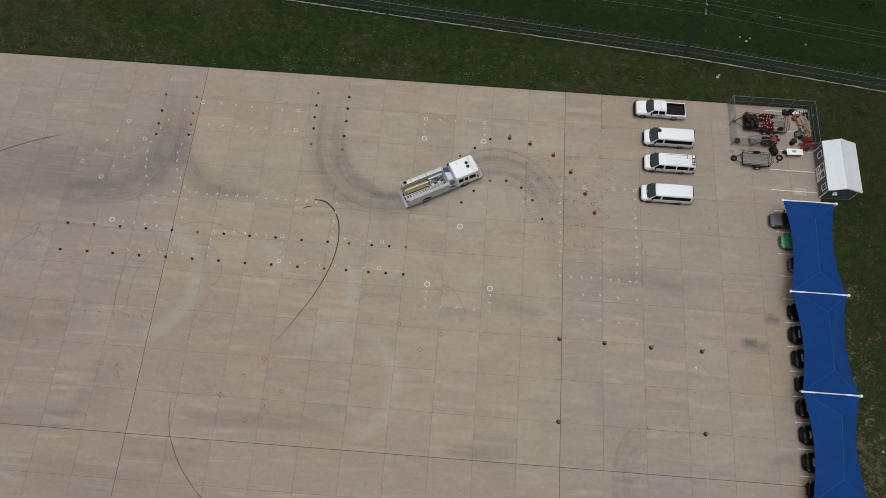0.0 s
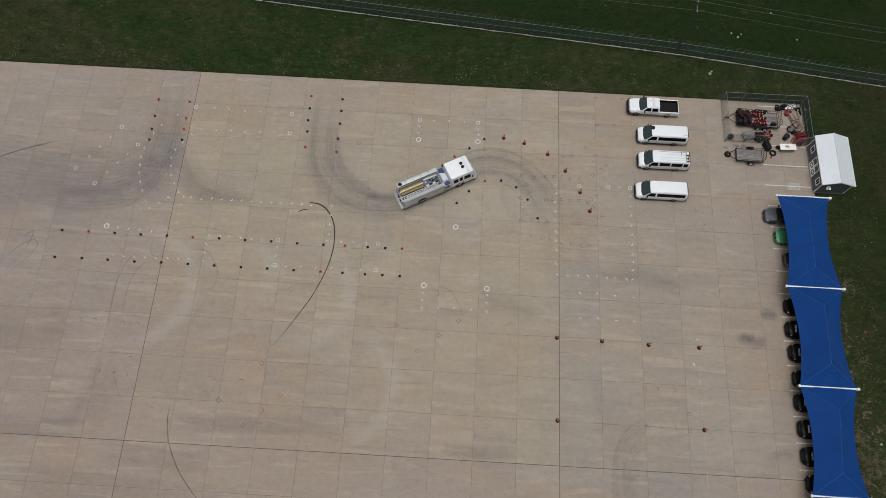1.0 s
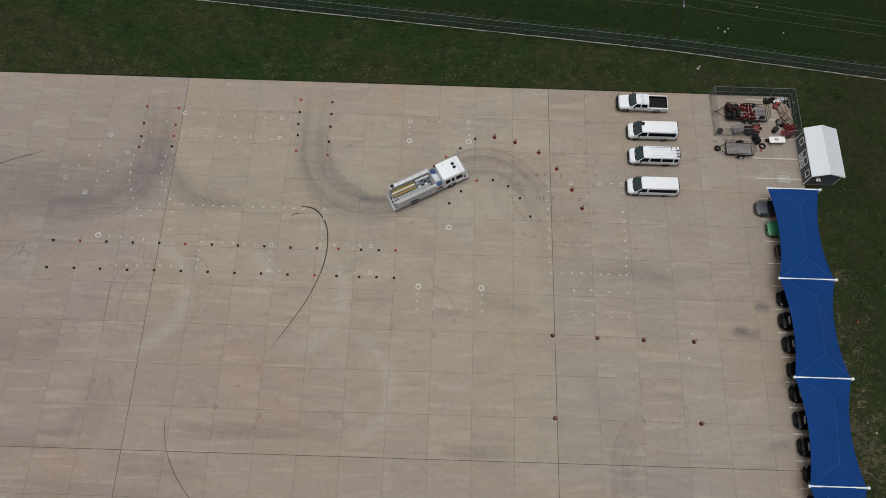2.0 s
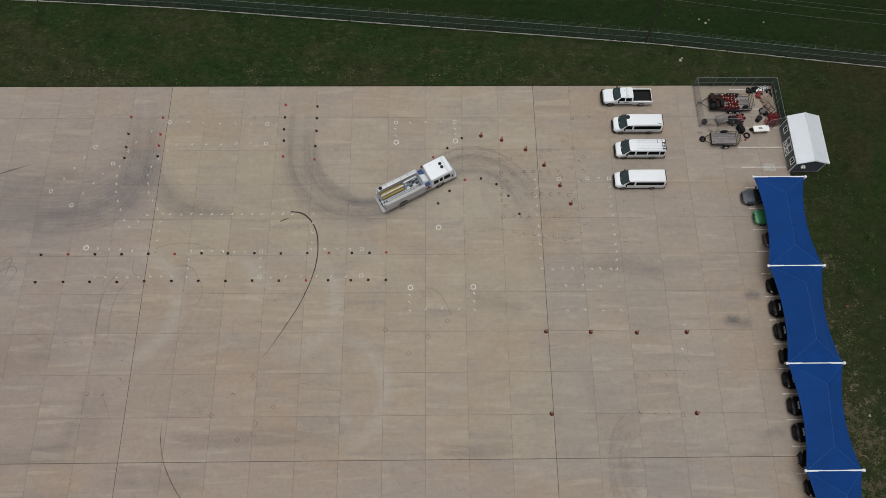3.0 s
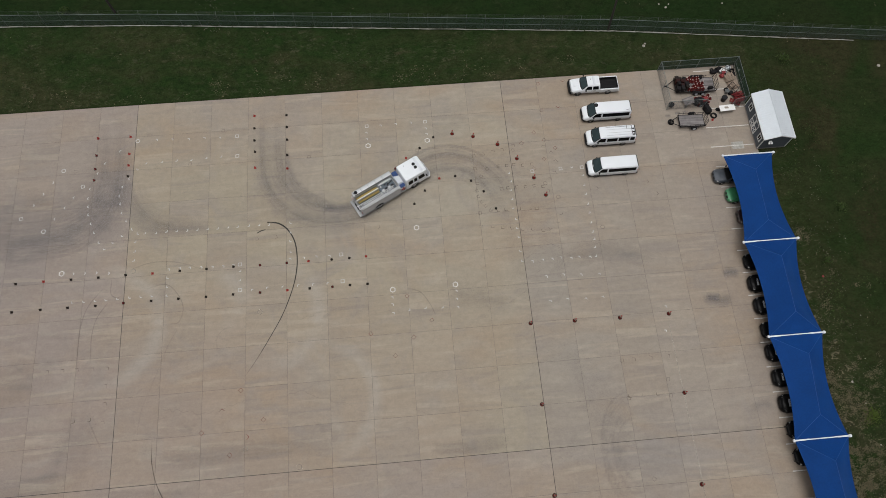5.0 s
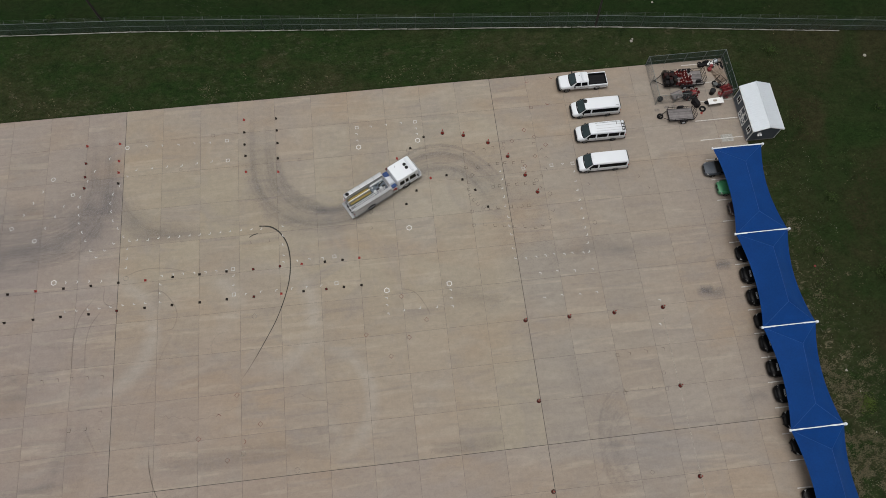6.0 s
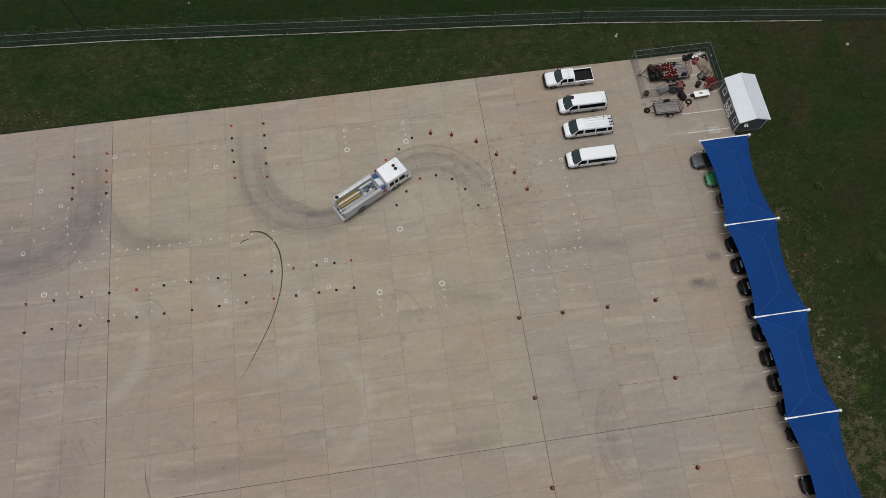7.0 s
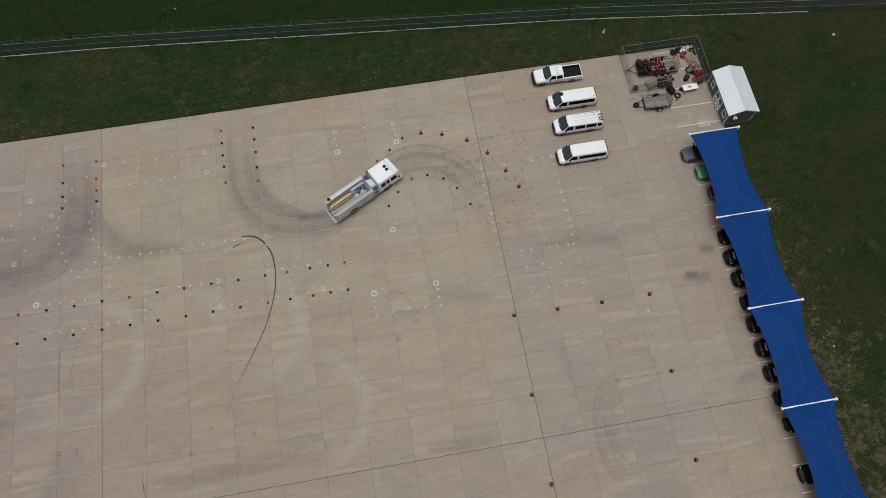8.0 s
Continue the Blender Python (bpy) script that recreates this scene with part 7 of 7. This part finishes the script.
def mower(x, y, rz):
    m = thing("yard_machine", x, y, 0, rz, "red and black wheeled yard machine", "machine")
    part("hood", box(-0.2, 0.55, -0.3, 0.3, 0.4, 0.8, 0.1), RED_CLOTH, m)
    part("seat", box(-0.65, -0.25, -0.25, 0.25, 0.5, 0.62, 0.05), PLASTIC, m)
    part("backrest", box(-0.75, -0.62, -0.25, 0.25, 0.55, 0.95, 0.05), PLASTIC, m)
    part("deck", box(-0.7, 0.5, -0.5, 0.5, 0.12, 0.3, 0.05), PLASTIC, m)
    part("steering_wheel", lathe(((0.14, 0.0), (0.18, 0.015), (0.14, 0.03)), 12, at=(-0.25, 0, 0.95)), PLASTIC, m)
    for xx, r in ((0.45, 0.2), (-0.55, 0.27)):
        for yy in (-0.48, 0.48):
            fender_wheel(m, xx, yy, r, 0.16)


mower(71.05, -5.25, 15)
for x, y in ((70.2, -4.75), (70.65, -4.7), (71.6, -4.8), (71.75, -5.5), (71.3, -4.6), (72.1, -4.9), (70.05, -5.1), (71.9, -4.45), (70.5, -5.75), (71.5, -5.85)):
    cone_stack(x, y, 0)


def folding_table(x, y, rz):
    t = thing("folding_table", x, y, 0, rz, "white plastic folding table standing on concrete", "table")
    part("tabletop", box(-0.98, 0.98, -0.42, 0.42, 0.70, 0.75, 0.02), TABLE_TOP, t)
    for xx in (-0.8, 0.8):
        part("leg_frame", tube([(xx, -0.35, 0.7), (xx, -0.35, 0.02), (xx, 0.35, 0.02), (xx, 0.35, 0.7)], 0.016), GALV, t)
    part("brace", rod((-0.78, 0, 0.66), (0.78, 0, 0.66), 0.014, 5), GALV, t)


folding_table(73.7, -6.72, 3)
lump("paper", 73.6, -6.7, 0.75, 0.5, 0.3, 0.03, CONE_BAND, "pale paper on the white table", "paper", 21.0)
lump("plastic_sheet", 74.75, -0.95, 0.0, 1.0, 0.7, 0.5, TABLE_TOP, "white crumpled sheeting by the back fence", "sheeting", 31.0)
lump("plastic_sheet", 75.4, -0.6, 0.0, 0.7, 0.5, 0.6, SHED_ROOF, "pale grey box wrapped in sheeting", "sheeting", 37.0)
lump("tarpaulin", 74.2, -0.75, 0.0, 0.7, 0.6, 0.45, TARP, "dark bag by the back fence", "bag", 41.0)
lump("tarpaulin", 72.8, -6.55, 0.0, 0.6, 0.4, 0.35, TARP, "dark bag under the white table", "bag", 44.0)
lump("crate", 74.35, -1.7, 0.0, 0.5, 0.5, 0.5, RED_CLOTH, "red crate by the pallets", "crate", 47.0)
small_cone(71.8, -7.9, "red")


def scrap_frame(x, y, rz, label):
    """A dark welded frame leaning on the fence."""
    f = thing("steel_frame", 0, 0, 0, 0, label, "metal frame", "scrap frames by the fence")
    for a, b in (((-0.6, 0, 0), (-0.6, 0, 1.1)), ((0.6, 0, 0), (0.6, 0, 1.1)), ((-0.6, 0, 1.1), (0.6, 0, 1.1)), ((-0.6, 0, 0.5), (0.6, 0, 0.5)), ((0, 0, 0.5), (0, 0, 1.1))):
        part("bar", rod(a, b, 0.035, 6), TRAILER_PAINT, f)
    f.matrix_world = pose(x, y, 0.02, 35, 0, rz)


scrap_frame(74.1, -1.55, 150, "dark welded steel frame leaning in the corner")
scrap_frame(75.6, -1.25, 200, "dark welded steel frame leaning in the corner")
scrap_frame(74.9, -3.95, 120, "dark welded steel frame lying by the pallets")
lump("tarpaulin", 73.4, -1.0, 0.0, 0.8, 0.5, 0.5, TARP, "dark bundle by the back fence", "bundle", 51.0)
lump("tarpaulin", 75.8, -1.6, 0.0, 0.6, 0.7, 0.5, TARP, "dark bundle in the fence corner", "bundle", 53.0)
lump("tarpaulin", 74.9, -4.3, 0.0, 0.6, 0.5, 0.5, TARP, "dark bundle beside the red barricades", "bundle", 57.0)
lump("plastic_sheet", 74.6, -1.35, 0.3, 0.5, 0.4, 0.3, RED_CLOTH, "red plastic scrap on the pale sheeting", "scrap", 59.0)


# ---- plants and litter on the grass ----
CHIP = mat("pale_chip", (0.24, 0.22, 0.17), 0.9, vary=0.3, scale=2, island=0.6)


def clear_of_yard(x, y):
    if x < EAST + 0.05 and y < 0.05:
        return False
    return not (76.4 < x < 80.2 and -12.7 < y < -6.2)


def tufts(name, count, area, size, material, label, keep, seed, flat=0.45):
    """Many three-bladed tufts, strewn by chance where keep() lets them grow."""
    rng = np.random.RandomState(seed)
    verts, faces = [], []
    x0, x1, y0, y1 = area
    made = 0
    while made < count:
        x, y = rng.uniform(x0, x1), rng.uniform(y0, y1)
        if not clear_of_yard(x, y) or not keep(x, y, rng):
            count -= 0.34
            continue
        made += 1
        s = size * rng.uniform(0.5, 1.5)
        for b in range(3):
            a = rng.uniform(0, 2 * math.pi)
            lean = rng.uniform(0.4, 1.1) * s
            ca, sa = math.cos(a), math.sin(a)
            wdt = s * 0.22
            i = len(verts)
            verts += [(x - sa * wdt, y + ca * wdt, -0.06), (x + sa * wdt, y - ca * wdt, -0.06), (x + ca * lean, y + sa * lean, -0.03 + s * flat * rng.uniform(0.6, 1.4))]
            faces.append((i, i + 1, i + 2))
    me = bpy.data.meshes.new(name)
    me.from_pydata(verts, [], faces)
    me.materials.append(material)
    return tagged(new(name, me), label, "grass", kind="stuff")


def patchy(freq, cut, off):
    return lambda x, y, rng: noise.noise(Vector((x * freq, y * freq, off))) + rng.uniform(-0.25, 0.25) > cut


tufts("grass_tufts", 56000, (-45, 108, 0.02, 26), 0.12, LEAF_A, "short dark green grass blades", patchy(0.25, -0.25, 3.0), 1, 0.22)



def edge_fringe(seed):
    """Grass that leans over the rim of the slab, with bare gaps."""
    rng = np.random.RandomState(seed)
    verts, faces = [], []
    for k in range(9000):
        if k < 7000:
            x, y = rng.uniform(-46, EAST), 0.02 + abs(rng.normal(0, 0.10))
        else:
            x, y = EAST + 0.02 + abs(rng.normal(0, 0.12)), rng.uniform(-64, 0)
        if noise.noise(Vector((x * 0.7, y * 0.7, 2.0))) + rng.uniform(-0.3, 0.3) < -0.05 or not clear_of_yard(x, y + 0.06):
            continue
        a, s = rng.uniform(0, 6.28), rng.uniform(0.07, 0.17)
        ca, sa, w = math.cos(a), math.sin(a), s * 0.25
        i = len(verts)
        verts += [(x - sa * w, y + ca * w, -0.06), (x + sa * w, y - ca * w, -0.06), (x + ca * s, y + sa * s, 0.03 + 0.08 * rng.rand())]
        faces.append((i, i + 1, i + 2))
    me = bpy.data.meshes.new("edge_grass")
    me.from_pydata(verts, [], faces)
    me.materials.append(LEAF_A)
    return tagged(new("edge_grass", me), "ragged grass leaning over the slab's rim", "grass", kind="stuff")


edge_fringe(71)


def dry_keep(x, y, rng):
    bed = 1.2 * math.exp(-((x - 78.6) / 3.6) ** 2) * min(1.0, max(0.15, (-y - 12) / 24))
    return 0.9 * noise.noise(Vector((x * 0.35, y * 0.35, 9.0))) + 0.5 * noise.noise(Vector((x * 1.6, y * 1.6, 4.0))) + bed * 0.6 + rng.uniform(-0.3, 0.3) > 0.62


def green_keep(x, y, rng):
    bed = math.exp(-((x - 78.6) / 3.6) ** 2) * min(1.0, max(0.0, (-y - 14) / 24))
    return noise.noise(Vector((x * 0.25, y * 0.25, 3.0))) + rng.uniform(-0.25, 0.25) - 0.5 * bed > -0.2


tufts("grass_tufts", 46000, (76.6, 108, -66, 0), 0.12, LEAF_A, "short dark green grass blades", green_keep, 2, 0.25)
tufts("dry_grass", 2600, (76.7, 92, -64, -8), 0.11, LEAF_DRY, "pale dry grass clumps beside the shade", dry_keep, 4, 0.3)


def dry_clumps(count, seed):
    """Long bent clumps of bleached grass, thickest along the foot of the shade."""
    rng = np.random.RandomState(seed)
    verts, faces, made = [], [], 0
    while made < count:
        x, y = 76.8 + abs(rng.normal(0, 3.6)), rng.uniform(-64, -14)
        if not clear_of_yard(x, y) or noise.noise(Vector((x * 0.35, y * 0.35, 21.0))) + min(0.35, (-y - 38) / 28) + rng.uniform(-0.12, 0.12) < 0.22:
            count -= 0.2
            continue
        made += 1
        a0, long = rng.uniform(-1.2, 1.2), rng.uniform(0.2, 0.6)
        for k in range(int(rng.uniform(16, 60))):
            u, v = rng.normal(0, long * 0.6), rng.normal(0, 0.16)
            px, py = x + math.cos(a0) * u - math.sin(a0) * v, y + math.sin(a0) * u + math.cos(a0) * v
            if px < EAST + 0.06:
                continue
            a, s = a0 + rng.normal(0, 1.0), rng.uniform(0.06, 0.14)
            ca, sa, w = math.cos(a), math.sin(a), s * 0.22
            i = len(verts)
            verts += [(px - sa * w, py + ca * w, -0.05), (px + sa * w, py - ca * w, -0.05), (px + ca * s, py + sa * s, 0.02 + 0.1 * rng.rand())]
            faces.append((i, i + 1, i + 2))
    me = bpy.data.meshes.new("dry_grass")
    me.from_pydata(verts, [], faces)
    me.materials.append(LEAF_DRY)
    return tagged(new("dry_grass", me), "long bleached grass clumps in the dark lawn", "grass", kind="stuff")


dry_clumps(620, 61)
tufts("dry_grass", 1300, (-30, 70, 0.02, 3.2), 0.14, LEAF_DRY, "dry grass along the pavement edge", patchy(0.3, 0.28, 5.0), 5, 0.3)
tufts("dry_grass", 1500, (-45, 105, 3, 24), 0.16, LEAF_DRY, "scattered dry grass in the lawn", patchy(0.16, 0.45, 6.0), 6, 0.3)
tufts("green_weeds", 5000, (76.7, 100, -64, 2), 0.16, LEAF_BUSH, "brighter green weeds in the grass", patchy(0.28, 0.38, 12.0), 7, 0.6)


tufts("stone_chips", 420, (5, 14, 13, 20), 0.07, CHIP, "pale stone chips scattered in the grass", lambda x, y, rng: math.hypot((x - 9.6) / 2.5, (y - 16.8) / 2.0) < rng.uniform(0, 1.6), 31, 0.3)
tufts("stone_chips", 500, (-4, 12, 10.5, 13), 0.06, CHIP, "pale stone chips scattered in the grass", patchy(0.5, 0.1, 15.0), 32, 0.3)
tufts("stone_chips", 900, (77.5, 84, -58, -14), 0.07, CHIP, "pale stone chips scattered in the grass", patchy(0.4, 0.2, 17.0), 33, 0.3)


def bush(x, y, r, h, n, seed, leaf=None):
    rng = np.random.RandomState(seed)
    b = thing("shrub", x, y, 0, 0, "low yellow-green weed shrub among dry grass" if leaf else "low leafy green weed shrub in the grass", "shrub", "weed shrubs")
    bm = bmesh.new()
    for k in range(7):
        a = rng.uniform(0, 6.28)
        rod((0, 0, -0.05), (math.cos(a) * r * 0.6, math.sin(a) * r * 0.6, h * rng.uniform(0.5, 0.9)), 0.02, 4, bm, 0.006)
    part("stems", bm, WOOD_POLE, b)
    bm = bmesh.new()
    for k in range(n):
        a, q = rng.uniform(0, 6.28), r * rng.uniform(0, 1) ** 0.6 * (0.75 + 0.35 * math.sin(3 * rng.uniform(0, 6.28)))
        z = h * (1 - 0.6 * (q / r) ** 2) * rng.uniform(0.35, 1.05)
        p = Vector((q * math.cos(a), q * math.sin(a), max(0.02, z)))
        m = Euler((rng.uniform(-0.9, 0.9), rng.uniform(-0.9, 0.9), rng.uniform(0, 6.28))).to_matrix()
        s = rng.uniform(0.05, 0.11)
        bm.faces.new([bm.verts.new(p + m @ Vector(c)) for c in ((-s, 0, 0), (0, -s * 0.5, 0), (s, 0, 0.02), (0, s * 0.5, 0))])
    part("leaves", bm, leaf or LEAF_BUSH, b, smooth=False)


for k, (x, y, r, h, n) in enumerate(((88.0, -31.2, 1.2, 0.9, 900), (80.9, -45.3, 1.25, 0.45, 380), (83.0, 0.3, 1.0, 0.7, 300), (81.0, -27.6, 0.7, 0.5, 180), (94.5, -9.5, 0.9, 0.5, 200), (86.0, 17.2, 2.2, 1.8, 700), (79.5, 17.8, 1.6, 1.2, 420), (90.0, 19.5, 2.6, 2.2, 700), (-10.5, 15.0, 0.9, 0.9, 260), (70.5, 13.5, 0.8, 0.5, 160), (81.8, -52.5, 1.5, 0.8, 420), (84.5, -21.0, 0.9, 0.4, 200))):
    bush(x, y, r, h, n, 20 + k, LEAF_YELLOW if k == 1 else None)


def rock(x, y, s, material=STONE, name="stone", label="pale stone lying in the grass", category="stone"):
    bm = bmesh.new()
    bmesh.ops.create_icosphere(bm, subdivisions=2, radius=s)
    for v in bm.verts:
        v.co *= 1 + 0.35 * noise.noise(v.co * (1.6 / s) + Vector((x, y, 0)))
        v.co.z = v.co.z * 0.55 + s * 0.25
    ob = new(name, mesh_of(bm, name, material))
    ob.matrix_world = pose(x, y, -0.06, 0, 0, random.uniform(0, 360))
    tagged(ob, label, category, "stones in the grass" if name == "stone" else "")


for x, y, s in ((65.25, 3.85, 0.2), (65.5, 4.2, 0.13), (95.4, -1.6, 0.22), (69.4, 9.8, 0.16), (69.9, 10.3, 0.11), (68.6, 10.4, 0.12), (9.6, 17.1, 0.12), (79.8, -41.6, 0.13), (80.6, -44.0, 0.09), (83.0, -34.3, 0.06), (82.0, -39.2, 0.06), (80.9, -48.4, 0.09), (76.95, -0.8, 0.16), (77.2, 9.9, 0.12), (74.2, 14.0, 0.12), (84.0, -25.0, 0.06)):
    rock(x, y, s)
rock(80.0, -29.4, 0.14, RED_CLOTH, "plastic_scrap", "red plastic scrap lying in the grass", "litter")


# ---- the panels of the pavement ----
def gap(k):
    return 0.030 if k % 10 == 0 else 0.0105


panel_meshes = {}


def panel_mesh(l, r, t, b, w):
    key = (l, r, t, b, w)
    if key not in panel_meshes:
        bm = bmesh.new()
        x0, x1, y0, y1, c = l, w - r, -G + b, -t, 0.006
        low = [bm.verts.new((x, y, -0.1)) for x, y in ((x0, y0), (x1, y0), (x1, y1), (x0, y1))]
        mid = [bm.verts.new((v.co.x, v.co.y, -c)) for v in low]
        top = [bm.verts.new((x, y, 0)) for x, y in ((x0 + c, y0 + c), (x1 - c, y0 + c), (x1 - c, y1 - c), (x0 + c, y1 - c))]
        for a, q in ((low, mid), (mid, top)):
            for k in range(4):
                bm.faces.new((a[k], a[(k + 1) % 4], q[(k + 1) % 4], q[k]))
        bm.faces.new(top)
        panel_meshes[key] = mesh_of(bm, "panel", CONCRETE, False)
    return panel_meshes[key]


rest = bmesh.new()
for i in range(-22, 17):
    for j in range(0, 24):
        w = min(G, EAST - i * G)
        l, r, t, b = gap(i), gap(i + 1) if i < 16 else 0.0, gap(j) if j else 0.0, gap(j + 1)
        if -4 <= i and j <= 12:
            ob = new("panel", panel_mesh(l, r, t, b, w))
            ob.parent = pavement
            ob.location = (i * G, -j * G, random.uniform(-0.002, 0.0))
        else:
            box(i * G + l, i * G + w - r, -(j + 1) * G + b, -j * G - t, -0.1, 0, bm=rest)
tagged(part("outer_panels", rest, CONCRETE, pavement, "outlying concrete panels", False), kind="stuff")
